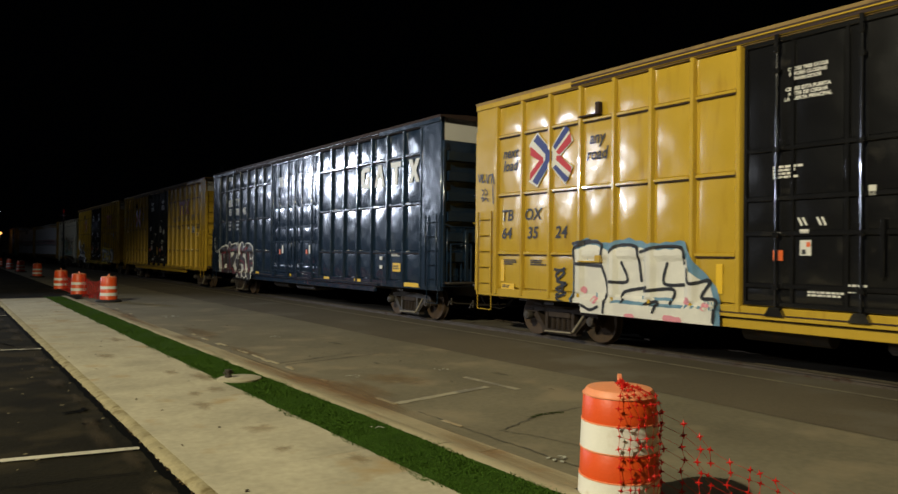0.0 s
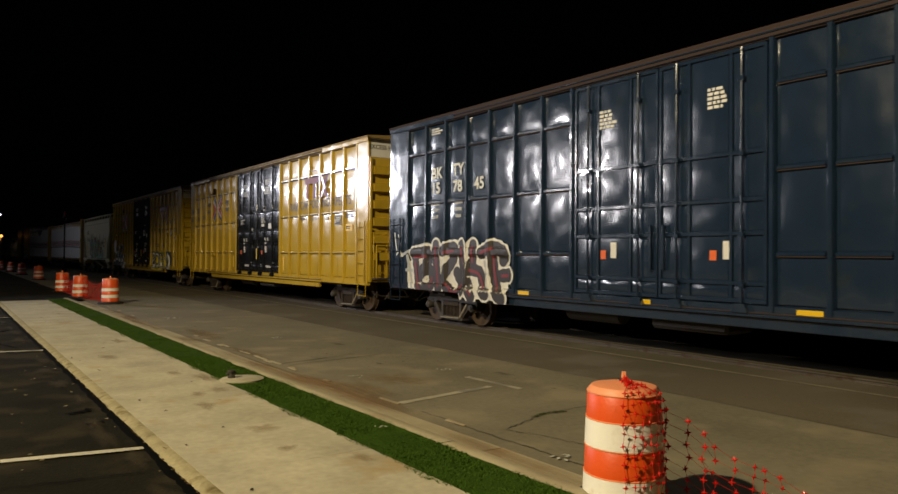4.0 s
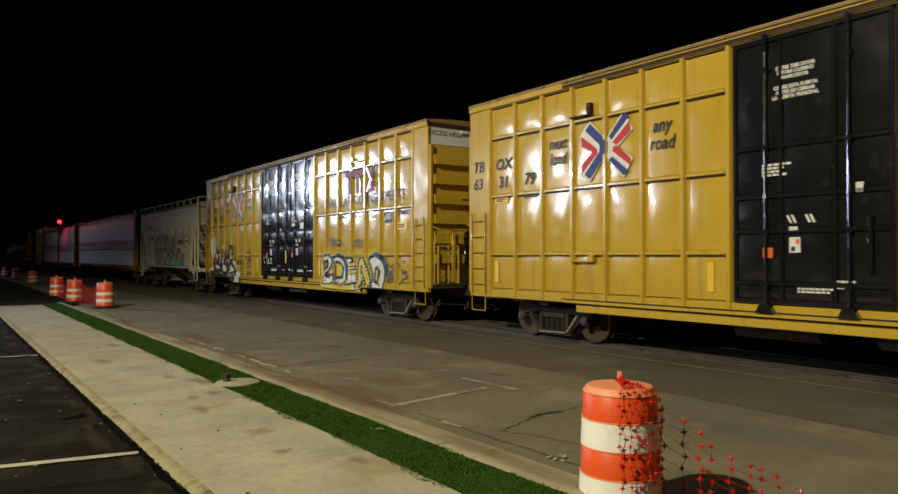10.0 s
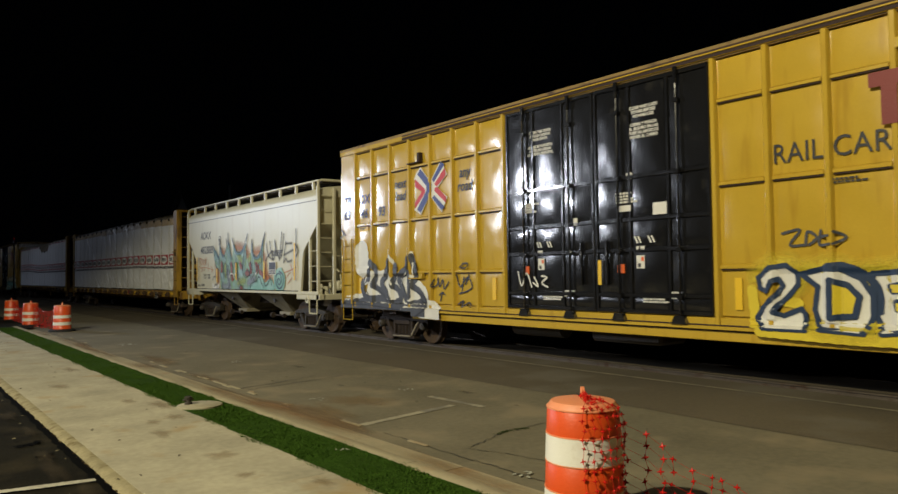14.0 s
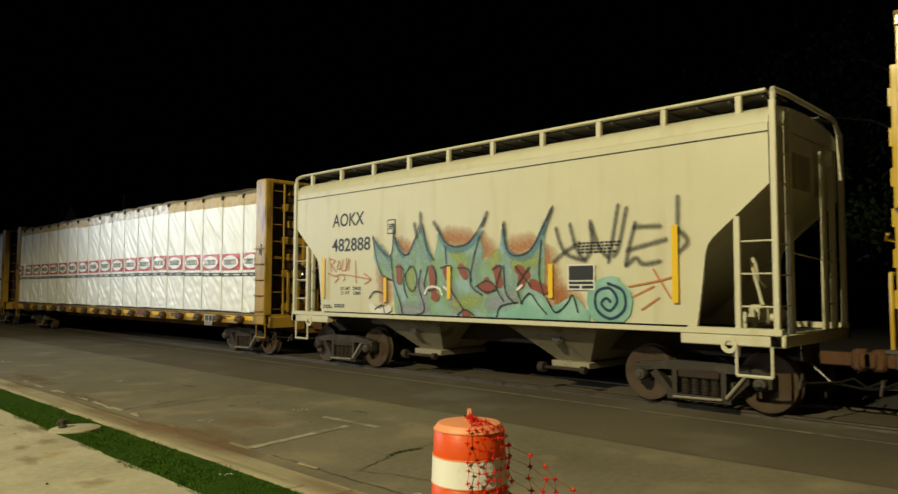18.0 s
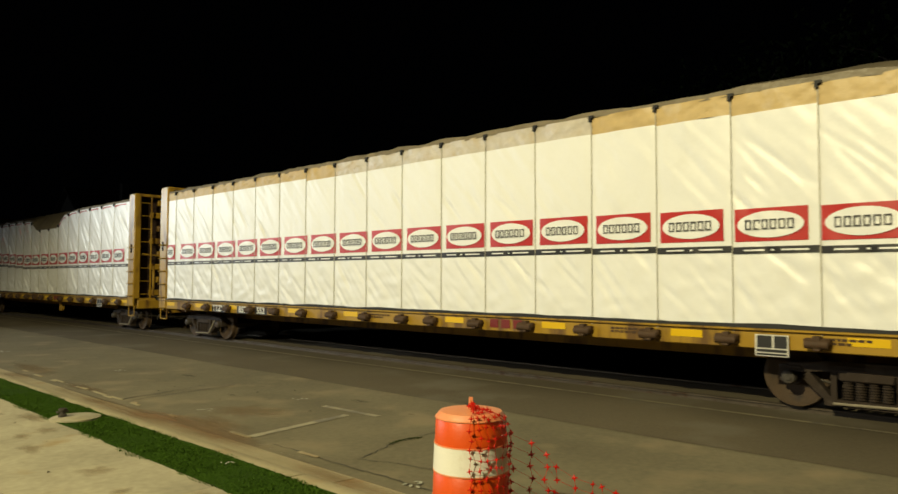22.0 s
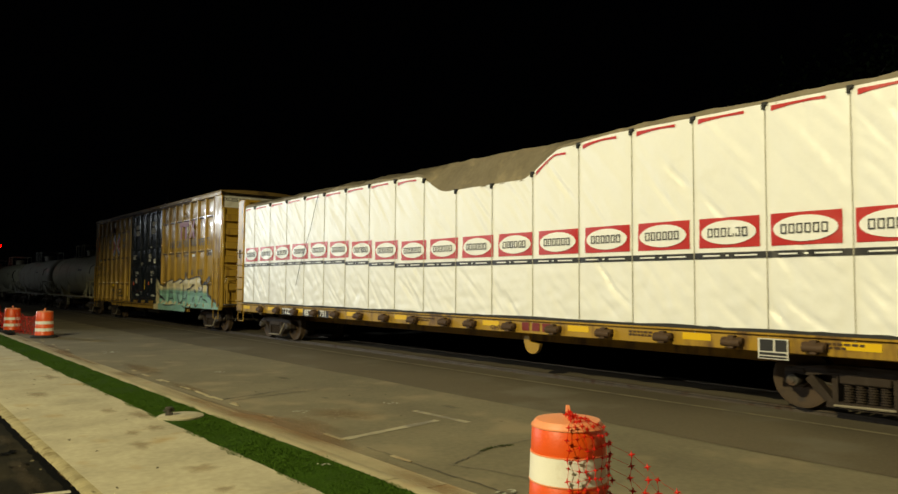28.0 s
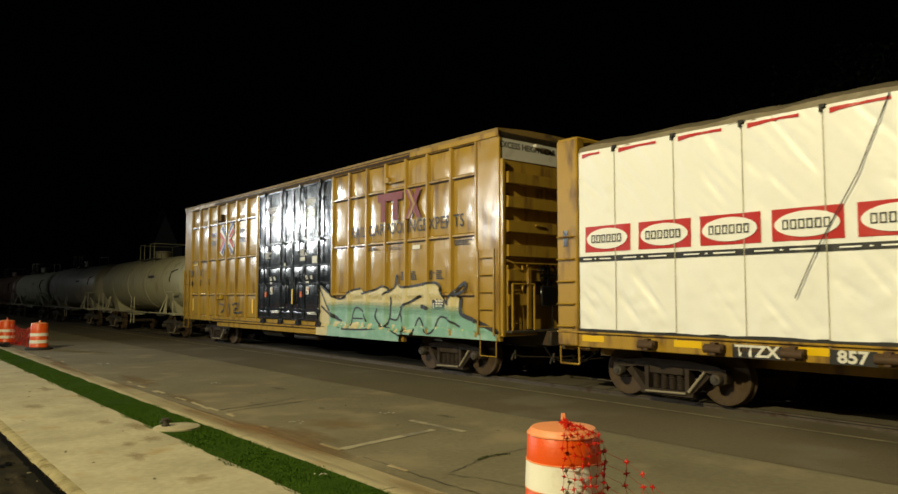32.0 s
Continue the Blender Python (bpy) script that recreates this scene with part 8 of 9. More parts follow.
spray_area(yellow_b, [(-4.22, 1.58), (-4.45, 1.51), (-4.59, 1.36), (-4.53, 1.09), (-4.21, 1.06)], S_YELLOW, 4, S_NAVY, 0.085)
spray_area(yellow_b, [(-6.62, 1.38), (-6.82, 1.44), (-6.91, 1.31), (-6.88, 1.16), (-6.74, 0.95), (-6.55, 1.05)], S_YELLOW, 4, S_NAVY, 0.085)
for gap in ([(-4.97, 1.51), (-5.34, 1.55), (-5.36, 1.47), (-5.0, 1.42)], [(-5.04, 1.28), (-5.38, 1.33), (-5.41, 1.24), (-5.06, 1.18)]):
    spray_area(yellow_b, gap, S_YELLOW, 4)
spray_area(yellow_b, ARCH, S_YELLOW, 2, S_NAVY, 0.09)
spray_area(yellow_b, [(-5.74, 1.43), (-5.86, 1.45), (-5.92, 1.27), (-5.74, 1.24)], S_YELLOW, 4, S_NAVY, 0.05)
for (y0, z0), (y1, z1) in zip(ARCH, ARCH[1:] + ARCH[:1]):
    n = max(1, round(math.hypot(y1 - y0, z1 - z0) / 0.11))
    for k in range(n):
        y, z = y0 + (y1 - y0) * k / n, z0 + (z1 - z0) * k / n
        spray(yellow_b, [(y, z + RISE), (y + 0.02, z + RISE + 0.015)], 0.045, S_WHITE, 5)
spray(yellow_b, [(-3.54, 2.33), (-3.80, 2.37), (-3.65, 2.16), (-3.86, 2.15)], 0.040, S_SLATE, 1)
spray(yellow_b, [(-3.88, 2.15), (-3.91, 2.34), (-4.04, 2.25), (-3.93, 2.15)], 0.040, S_SLATE, 1)
spray(yellow_b, [(-4.10, 2.35), (-4.07, 2.15), (-4.23, 2.15)], 0.040, S_SLATE, 1)
spray(yellow_b, [(-4.10, 2.26), (-4.21, 2.27)], 0.040, S_SLATE, 1)
spray(yellow_b, [(-4.29, 2.32), (-4.44, 2.24), (-4.28, 2.15)], 0.040, S_SLATE, 1)
spray(yellow_b, [(-5.44, 2.30), (-5.27, 2.25), (-5.41, 2.17), (-5.23, 2.11)], 0.040, S_SLATE, 1)
spray(yellow_b, [(-5.61, 2.29), (-5.49, 2.27), (-5.50, 2.11), (-5.64, 2.12)], 0.040, S_SLATE, 1)
spray(yellow_b, [(-5.49, 2.21), (-5.60, 2.21)], 0.040, S_SLATE, 1)
spray(yellow_b, [(-5.84, 2.30), (-5.69, 2.25), (-5.82, 2.16), (-5.66, 2.10)], 0.040, S_SLATE, 1)
spray(yellow_b, [(-7.28, 1.58), (-7.21, 1.48), (-7.42, 1.36), (-7.62, 1.50), (-7.56, 1.58), (-7.42, 1.48), (-7.28, 1.58)], 0.040, S_SLATE, 1)
spray(yellow_b, [(-7.42, 1.36), (-7.31, 1.18)], 0.040, S_SLATE, 1)
spray(yellow_b, [(-7.42, 1.36), (-7.55, 1.16)], 0.040, S_SLATE, 1)
spray(yellow_b, [(-7.22, 1.29), (-7.61, 1.32)], 0.040, S_SLATE, 1)
spray(yellow_b, [(-7.24, 1.22), (-7.25, 1.10)], 0.040, S_SLATE, 1)
spray(yellow_b, [(-7.32, 1.10), (-7.35, 1.23), (-7.41, 1.14), (-7.47, 1.23), (-7.50, 1.10)], 0.040, S_SLATE, 1)
spray(yellow_b, [(-7.57, 1.23), (-7.60, 1.11)], 0.040, S_SLATE, 1)
spray(yellow_b, [(-7.83, 1.61), (-7.91, 1.49)], 0.040, S_SLATE, 1)
spray(yellow_b, [(-8.00, 1.41), (-8.29, 1.37), (-8.06, 1.33), (-8.33, 1.25), (-8.13, 1.18)], 0.040, S_SLATE, 1)
spray(yellow_b, [(-8.07, 1.66), (-8.13, 1.66)], 0.040, S_SLATE, 1)
spray(yellow_b, [(-8.06, 1.18), (-7.93, 1.01)], 0.040, S_SLATE, 1)

spray(yellow_b, [(8.27, 2.43), (8.23, 2.03)], 0.620, S_WHITE, 1)
spray(yellow_b, [(6.92, 2.43), (6.96, 1.96)], 0.090, S_WHITE, 1)
spray(yellow_b, [(6.06, 2.45), (6.10, 2.17)], 0.090, S_WHITE, 1)
spray(yellow_b, [(6.87, 2.27), (6.61, 1.98)], 0.090, S_WHITE, 1)
spray(yellow_b, [(5.89, 2.33), (5.77, 2.06)], 0.090, S_WHITE, 1)
spray_fill(yellow_b, [(9.21, 1.07), (9.05, 1.21), (8.06, 1.31), (7.85, 1.89), (6.96, 1.91), (6.84, 1.71), (6.15, 1.90), (5.73, 1.71), (5.33, 1.48), (5.20, 1.20), (4.87, 1.10), (4.69, 0.98)],
           [(9.21, 1.03), (7.86, 1.01), (5.99, 0.86), (5.42, 0.72), (4.70, 0.71)], S_WHITE, 1)
spray_fill(yellow_b, [(9.40, 1.06), (8.06, 1.18), (6.88, 1.15), (6.34, 1.07), (5.49, 1.19), (5.25, 1.03)],
           [(9.40, 0.85), (7.86, 0.85), (5.99, 0.75), (5.26, 0.75)], S_SLATE, 2)
spray(yellow_b, [(7.89, 2.13), (7.93, 1.71), (8.27, 1.55), (8.06, 1.18), (7.26, 1.18)], 0.170, S_SLATE, 2)
spray(yellow_b, [(7.79, 2.15), (7.53, 1.89), (7.55, 1.71), (7.69, 1.51)], 0.170, S_SLATE, 2)
spray(yellow_b, [(7.61, 1.48), (7.26, 1.33), (7.10, 1.21)], 0.170, S_SLATE, 2)
spray(yellow_b, [(6.98, 2.15), (7.06, 1.77), (7.29, 1.58), (7.06, 1.33), (6.88, 1.15)], 0.170, S_SLATE, 2)
spray(yellow_b, [(6.65, 2.02), (6.61, 1.83)], 0.170, S_SLATE, 2)
spray(yellow_b, [(6.65, 1.71), (6.76, 1.52), (6.51, 1.41), (6.37, 1.17), (6.55, 1.10)], 0.170, S_SLATE, 2)
spray(yellow_b, [(6.10, 2.19), (6.15, 1.95), (6.47, 1.71), (6.33, 1.47), (6.16, 1.17)], 0.170, S_SLATE, 2)
spray(yellow_b, [(5.89, 2.24), (5.78, 1.95), (5.71, 1.71), (5.90, 1.53), (5.57, 1.36), (5.36, 1.14)], 0.170, S_SLATE, 2)
spray(yellow_b, [(6.03, 1.83), (5.99, 1.24)], 0.170, S_SLATE, 2)
spray(yellow_b, [(9.28, 0.97), (7.86, 0.97), (5.99, 0.85)], 0.035, S_INK, 3)
spray(yellow_b, [(5.66, 0.74), (5.27, 0.96), (5.36, 1.20), (5.65, 1.36)], 0.035, S_INK, 3)
spray(yellow_b, [(7.89, 2.17), (7.79, 1.71), (8.14, 1.55), (7.94, 1.24)], 0.035, S_INK, 3)
spray(yellow_b, [(6.98, 2.19), (6.95, 1.77), (7.18, 1.58), (6.88, 1.27)], 0.035, S_INK, 3)
spray(yellow_b, [(6.10, 2.21), (6.05, 1.83), (6.33, 1.67), (6.19, 1.35)], 0.035, S_INK, 3)
spray(yellow_b, [(5.89, 2.28), (5.64, 1.89), (5.68, 1.65)], 0.035, S_INK, 3)
spray(yellow_b, [(7.07, 1.11), (6.37, 1.13)], 0.035, S_INK, 3)
spray(yellow_b, [(7.61, 1.48), (7.14, 1.23)], 0.035, S_INK, 3)
spray(yellow_b, [(8.04, 1.73), (8.14, 1.54), (7.95, 1.59)], 0.050, S_WHITE, 3)
spray(yellow_b, [(7.73, 1.68), (7.61, 1.84)], 0.050, S_WHITE, 3)
spray(yellow_b, [(6.85, 1.71), (6.78, 1.54)], 0.050, S_WHITE, 3)
spray(yellow_b, [(6.22, 1.73), (6.33, 1.59)], 0.050, S_WHITE, 3)
spray(yellow_b, [(5.84, 2.07), (5.81, 1.81)], 0.050, S_WHITE, 3)
spray(yellow_b, [(4.97, 1.66), (5.05, 1.49), (4.86, 1.54), (4.83, 1.71), (4.77, 1.49), (4.64, 1.66), (4.60, 1.44), (4.42, 1.60)], 0.035, S_INK, 1)
spray(yellow_b, [(4.75, 1.16), (4.67, 1.36), (4.79, 1.29)], 0.035, S_INK, 1)
spray(yellow_b, [(4.67, 1.36), (4.57, 1.30)], 0.035, S_INK, 1)
spray(yellow_b, [(4.11, 1.77), (4.00, 1.50), (3.73, 1.71), (3.57, 1.51), (3.73, 1.40), (4.03, 1.34)], 0.035, S_INK, 1)
spray(yellow_b, [(3.86, 1.71), (3.93, 1.40)], 0.035, S_INK, 1)
spray(yellow_b, [(3.66, 1.77), (3.80, 1.56)], 0.035, S_INK, 1)
spray(yellow_b, [(4.08, 1.09), (3.87, 1.17), (3.94, 1.03), (3.67, 1.14), (3.61, 1.04)], 0.035, S_INK, 1)
spray(yellow_b, [(3.99, 1.95), (3.86, 2.03), (3.70, 2.01), (3.79, 1.92), (3.99, 1.95)], 0.035, S_INK, 1)
spray(yellow_b, [(9.34, 3.11), (9.20, 2.96), (9.39, 2.86)], 0.035, S_INK, 1)
spray(yellow_b, [(9.27, 3.08), (9.11, 2.93)], 0.035, S_INK, 1)

spray(yellow_b, [(2.03, 1.82), (1.93, 1.53), (1.78, 1.79), (1.64, 1.51)], 0.035, S_WHITE, 3)
spray(yellow_b, [(1.56, 1.70), (1.45, 1.52), (1.59, 1.59)], 0.035, S_WHITE, 3)
spray(yellow_b, [(1.35, 1.73), (1.21, 1.70), (1.35, 1.59), (1.19, 1.51)], 0.035, S_WHITE, 3)

spray_fill(yellow_c, [(-1.73, 2.18), (-2.20, 1.94), (-2.68, 1.75), (-3.14, 1.75), (-3.49, 1.94), (-3.95, 2.01), (-4.18, 1.87), (-4.61, 1.96), (-5.03, 2.08), (-5.29, 1.93), (-5.54, 2.04), (-5.64, 2.13), (-5.83, 2.04), (-7.13, 2.11), (-7.37, 1.92), (-7.58, 1.69), (-7.82, 1.84), (-8.02, 1.76), (-8.08, 1.45), (-8.25, 1.35), (-8.69, 1.25), (-9.28, 1.08)],
           [(-1.80, -0.23), (-9.27, 0.34)], S_CREAM, 1)
spray_fill(yellow_c, [(-2.37, 1.49), (-3.73, 1.53), (-5.35, 1.50), (-6.76, 1.48), (-8.02, 1.43), (-8.41, 1.32), (-9.28, 1.05)],
           [(-2.42, -0.18), (-9.27, 0.34)], S_TEAL, 2)
spray(yellow_c, [(-2.37, 1.49), (-3.73, 1.53), (-5.35, 1.50), (-6.76, 1.48), (-8.02, 1.43)], 0.30, H_TEAL, 2)
spray(yellow_c, [(-1.73, 2.18), (-2.20, 1.94), (-2.68, 1.75), (-3.08, 1.75), (-3.49, 1.94), (-3.95, 2.01)], 0.050, S_INK, 3)
spray(yellow_c, [(-4.07, 1.87), (-4.61, 1.96), (-5.03, 2.06), (-5.29, 1.96), (-5.04, 1.83)], 0.050, S_INK, 3)
spray(yellow_c, [(-5.24, 1.90), (-5.54, 2.04), (-5.63, 2.33), (-5.81, 2.03), (-7.13, 2.12), (-7.37, 1.92), (-7.58, 1.63)], 0.055, S_INK, 3)
spray(yellow_c, [(-7.55, 1.66), (-7.82, 1.87), (-8.21, 2.11), (-8.18, 1.92), (-7.82, 1.82)], 0.070, S_INK, 3)
spray(yellow_c, [(-8.08, 1.77), (-8.06, 1.45), (-8.25, 1.35), (-8.69, 1.24), (-9.28, 1.06)], 0.100, S_INK, 3)
spray(yellow_c, [(-3.51, 1.01), (-3.62, 1.36), (-3.79, 1.50), (-4.13, 1.37), (-4.30, 1.15)], 0.045, S_INK, 3)
spray(yellow_c, [(-3.62, 1.20), (-4.13, 1.21)], 0.040, S_INK, 3)
spray(yellow_c, [(-4.73, 1.46), (-4.68, 1.24), (-5.05, 1.00), (-5.32, 1.24), (-5.37, 1.76)], 0.055, S_INK, 3)
spray(yellow_c, [(-5.38, 1.23), (-5.65, 1.23), (-5.84, 1.53)], 0.045, S_INK, 3)
spray(yellow_c, [(-5.81, 1.53), (-6.26, 1.69), (-6.63, 1.81)], 0.060, S_INK, 3)
spray(yellow_c, [(-5.77, 1.41), (-5.99, 0.78)], 0.050, S_INK, 3)
spray(yellow_c, [(-6.27, 0.82), (-6.54, 1.28), (-6.81, 0.95), (-7.09, 0.99), (-7.37, 1.33), (-8.02, 1.13)], 0.050, S_INK, 3)
spray(yellow_c, [(-1.95, 1.50), (-2.54, 1.23), (-3.00, 1.12)], 0.060, S_INK, 3)
spray(yellow_c, [(-1.80, 2.08), (-2.34, 1.42), (-2.85, 1.18)], 0.050, S_INK, 3)
spray(yellow_c, [(-3.16, 0.90), (-4.30, 0.93), (-5.23, 1.01), (-5.60, 0.91), (-5.99, 0.78)], 0.045, S_INK, 3)
spray(yellow_c, [(-6.65, 1.56), (-6.89, 1.52)], 0.100, S_INK, 3)
spray(yellow_c, [(5.70, 1.51), (5.16, 1.41), (5.52, 1.19)], 0.060, S_INK, 1)
spray(yellow_c, [(4.86, 1.51), (4.74, 1.21)], 0.060, S_INK, 1)
spray(yellow_c, [(4.50, 1.48), (4.00, 1.52), (4.23, 1.22), (3.74, 1.23)], 0.060, S_INK, 1)

spray(hopper, [(2.48, 2.22), (2.39, 1.72)], 0.550, H_ORANGE, 1, flat=True)
spray(hopper, [(1.91, 2.75), (1.62, 2.64)], 0.550, H_ORANGE, 1, flat=True)
spray(hopper, [(0.44, 2.89), (-0.02, 2.83)], 0.550, H_ORANGE, 1, flat=True)
spray(hopper, [(-0.41, 2.73), (-0.62, 2.56)], 0.550, H_ORANGE, 1, flat=True)
spray(hopper, [(-1.26, 2.62), (-1.58, 2.65)], 0.550, H_ORANGE, 1, flat=True)
spray(hopper, [(-1.97, 2.41), (-2.09, 2.00), (-2.25, 1.60)], 0.550, H_ORANGE, 1, flat=True)
spray(hopper, [(-2.37, 1.70), (-2.55, 1.60)], 0.550, H_ORANGE, 1, flat=True)
spray(hopper, [(-3.63, 1.90), (-4.16, 1.99), (-4.45, 2.07)], 0.030, S_ORANGE, 1, flat=True)
spray(hopper, [(-3.65, 1.71), (-4.06, 1.90)], 0.030, S_ORANGE, 1, flat=True)
spray(hopper, [(-3.85, 1.53), (-4.15, 1.72)], 0.030, S_ORANGE, 1, flat=True)
spray(hopper, [(-4.06, 2.17), (-4.35, 1.72)], 0.030, S_ORANGE, 1, flat=True)
spray_fill(hopper, [(2.80, 3.01), (2.56, 2.72), (2.21, 2.57), (2.10, 3.05), (1.93, 2.70), (1.65, 2.59), (1.48, 2.88), (1.25, 3.13), (1.07, 2.74), (0.87, 2.47), (0.72, 3.05), (0.49, 2.78), (0.17, 2.69), (-0.14, 2.78), (-0.41, 3.01), (-0.47, 2.40), (-0.82, 2.50), (-0.90, 2.71), (-0.99, 3.02), (-1.07, 2.65), (-1.23, 2.49), (-1.48, 2.49), (-1.69, 2.63), (-1.87, 2.91), (-1.95, 3.08)],
           [(2.80, 2.55), (2.59, 2.19), (2.17, 2.09), (2.05, 1.31), (0.17, 1.31), (-1.94, 1.29)], S_GREEN, 2, flat=True)
spray_fill(hopper, [(-0.51, 1.30), (-0.87, 1.56), (-1.35, 1.59), (-1.68, 1.75), (-1.91, 1.70), (-2.09, 1.55), (-2.37, 1.65), (-2.55, 1.75), (-2.72, 1.61), (-2.89, 1.47)],
           [(-0.51, 1.29), (-2.89, 1.28)], S_TEAL, 3, flat=True)
spray(hopper, [(-3.25, 1.65), (-3.27, 1.64)], 0.850, S_TEAL, 3, flat=True)
spray(hopper, [(2.54, 2.67), (2.34, 2.41)], 0.408, H_AQUA, 3, flat=True)
spray(hopper, [(1.87, 2.50), (1.60, 2.45)], 0.408, H_AQUA, 3, flat=True)
spray(hopper, [(1.34, 2.75), (1.07, 2.38)], 0.408, H_AQUA, 3, flat=True)
spray(hopper, [(-0.37, 2.57), (-0.22, 2.24), (-0.29, 1.96)], 0.408, H_AQUA, 3, flat=True)
spray(hopper, [(-1.12, 2.38), (-1.18, 2.01)], 0.408, H_AQUA, 3, flat=True)
spray(hopper, [(-1.79, 2.52), (-1.69, 2.21)], 0.408, H_AQUA, 3, flat=True)
spray(hopper, [(0.25, 2.53), (0.01, 2.35)], 0.408, H_LIME, 3, flat=True)
spray(hopper, [(1.54, 2.15), (1.51, 1.90)], 0.408, H_LIME, 3, flat=True)
spray(hopper, [(-0.80, 2.44), (-0.76, 2.34)], 0.408, H_LIME, 3, flat=True)
spray(hopper, [(-1.36, 2.32), (-1.69, 2.37)], 0.408, H_LIME, 3, flat=True)
spray(hopper, [(0.17, 1.56), (-0.29, 1.63)], 0.408, H_LIME, 3, flat=True)
spray(hopper, [(1.24, 1.90), (1.15, 1.55)], 0.442, H_LILAC, 3, flat=True)
spray(hopper, [(0.41, 1.90), (0.25, 1.56)], 0.442, H_LILAC, 3, flat=True)
spray(hopper, [(-0.73, 1.58), (-1.15, 1.69)], 0.442, H_LILAC, 3, flat=True)
spray(hopper, [(1.77, 1.42), (1.15, 1.37)], 0.442, H_LILAC, 3, flat=True)
spray(hopper, [(1.93, 2.30), (1.91, 2.03)], 0.180, S_RUST, 4, flat=True)
spray(hopper, [(0.92, 2.26), (0.87, 1.84)], 0.180, S_RUST, 4, flat=True)
spray(hopper, [(0.51, 2.25), (0.46, 2.11)], 0.180, S_RUST, 4, flat=True)
spray(hopper, [(0.08, 2.27), (-0.02, 2.13)], 0.180, S_RUST, 4, flat=True)
spray(hopper, [(-0.47, 1.90), (-0.70, 1.90)], 0.180, S_RUST, 4, flat=True)
spray(hopper, [(-0.59, 1.99), (-0.60, 1.84)], 0.180, S_RUST, 4, flat=True)
spray(hopper, [(-0.84, 2.23), (-0.90, 1.96)], 0.180, S_RUST, 4, flat=True)
spray(hopper, [(-1.36, 2.22), (-1.55, 2.11)], 0.180, S_RUST, 4, flat=True)
spray(hopper, [(-1.45, 2.13), (-1.42, 1.95)], 0.180, S_RUST, 4, flat=True)
spray(hopper, [(0.85, 1.70), (0.78, 1.69)], 0.180, S_RUST, 4, flat=True)
spray(hopper, [(-0.03, 1.36), (-0.08, 1.35)], 0.180, S_RUST, 4, flat=True)
spray(hopper, [(-1.68, 1.95), (-1.94, 1.85)], 0.180, S_RUST, 4, flat=True)
spray(hopper, [(2.72, 2.88), (2.21, 2.51)], 0.171, H_SKY, 4, flat=True)
spray(hopper, [(2.06, 2.90), (1.80, 2.57)], 0.171, H_SKY, 4, flat=True)
spray(hopper, [(1.20, 3.04), (0.95, 2.50)], 0.171, H_SKY, 4, flat=True)
spray(hopper, [(0.69, 2.93), (0.41, 2.66), (-0.06, 2.67), (-0.44, 2.95)], 0.171, H_SKY, 4, flat=True)
spray(hopper, [(-1.00, 2.92), (-1.10, 2.56), (-1.49, 2.42), (-1.75, 2.60), (-1.97, 3.03)], 0.171, H_SKY, 4, flat=True)
spray(hopper, [(2.80, 3.04), (2.56, 2.75), (2.19, 2.58), (2.10, 3.13)], 0.030, S_INK, 5, flat=True)
spray(hopper, [(2.80, 3.00), (2.68, 2.55), (2.47, 2.16), (2.15, 2.05)], 0.030, S_INK, 5, flat=True)
spray(hopper, [(2.06, 2.96), (1.91, 2.67), (1.65, 2.59), (1.44, 2.87), (1.29, 3.17)], 0.030, S_INK, 5, flat=True)
spray(hopper, [(2.17, 2.53), (2.09, 2.03), (1.86, 1.54), (1.79, 1.29)], 0.030, S_INK, 5, flat=True)
spray(hopper, [(2.02, 2.33), (1.78, 2.27), (1.76, 1.90), (1.65, 1.66)], 0.030, S_INK, 5, flat=True)
spray(hopper, [(1.20, 3.22), (1.06, 2.71), (0.85, 2.45)], 0.030, S_INK, 5, flat=True)
spray(hopper, [(1.56, 2.33), (1.71, 2.15), (1.63, 1.90), (1.47, 1.81), (1.35, 2.02), (1.44, 2.29), (1.56, 2.33)], 0.030, S_INK, 5, flat=True)
spray(hopper, [(1.24, 2.26), (1.29, 1.90), (1.12, 1.43), (1.41, 1.30)], 0.030, S_INK, 5, flat=True)
spray(hopper, [(1.02, 2.32), (1.12, 1.90), (0.85, 1.84), (0.78, 2.14), (0.90, 2.32)], 0.030, S_INK, 5, flat=True)
spray(hopper, [(0.76, 3.10), (0.49, 2.78), (0.17, 2.70), (-0.17, 2.80), (-0.56, 3.23)], 0.030, S_INK, 5, flat=True)
spray(hopper, [(0.65, 2.28), (0.36, 2.31), (0.41, 2.08), (0.33, 1.81), (0.01, 1.45)], 0.030, S_INK, 5, flat=True)
spray(hopper, [(0.52, 2.72), (0.49, 2.37)], 0.030, S_INK, 5, flat=True)
spray(hopper, [(0.17, 2.27), (-0.11, 2.24), (-0.20, 2.01)], 0.030, S_INK, 5, flat=True)
spray(hopper, [(-0.41, 2.88), (-0.26, 2.46), (-0.17, 1.96), (-0.47, 1.74)], 0.030, S_INK, 5, flat=True)
spray(hopper, [(-0.32, 1.90), (-0.59, 2.01), (-0.84, 1.87), (-0.59, 1.79), (-0.38, 1.88)], 0.030, S_INK, 5, flat=True)
spray(hopper, [(-0.73, 2.23), (-0.96, 2.28), (-0.84, 1.90), (-1.01, 1.63)], 0.030, S_INK, 5, flat=True)
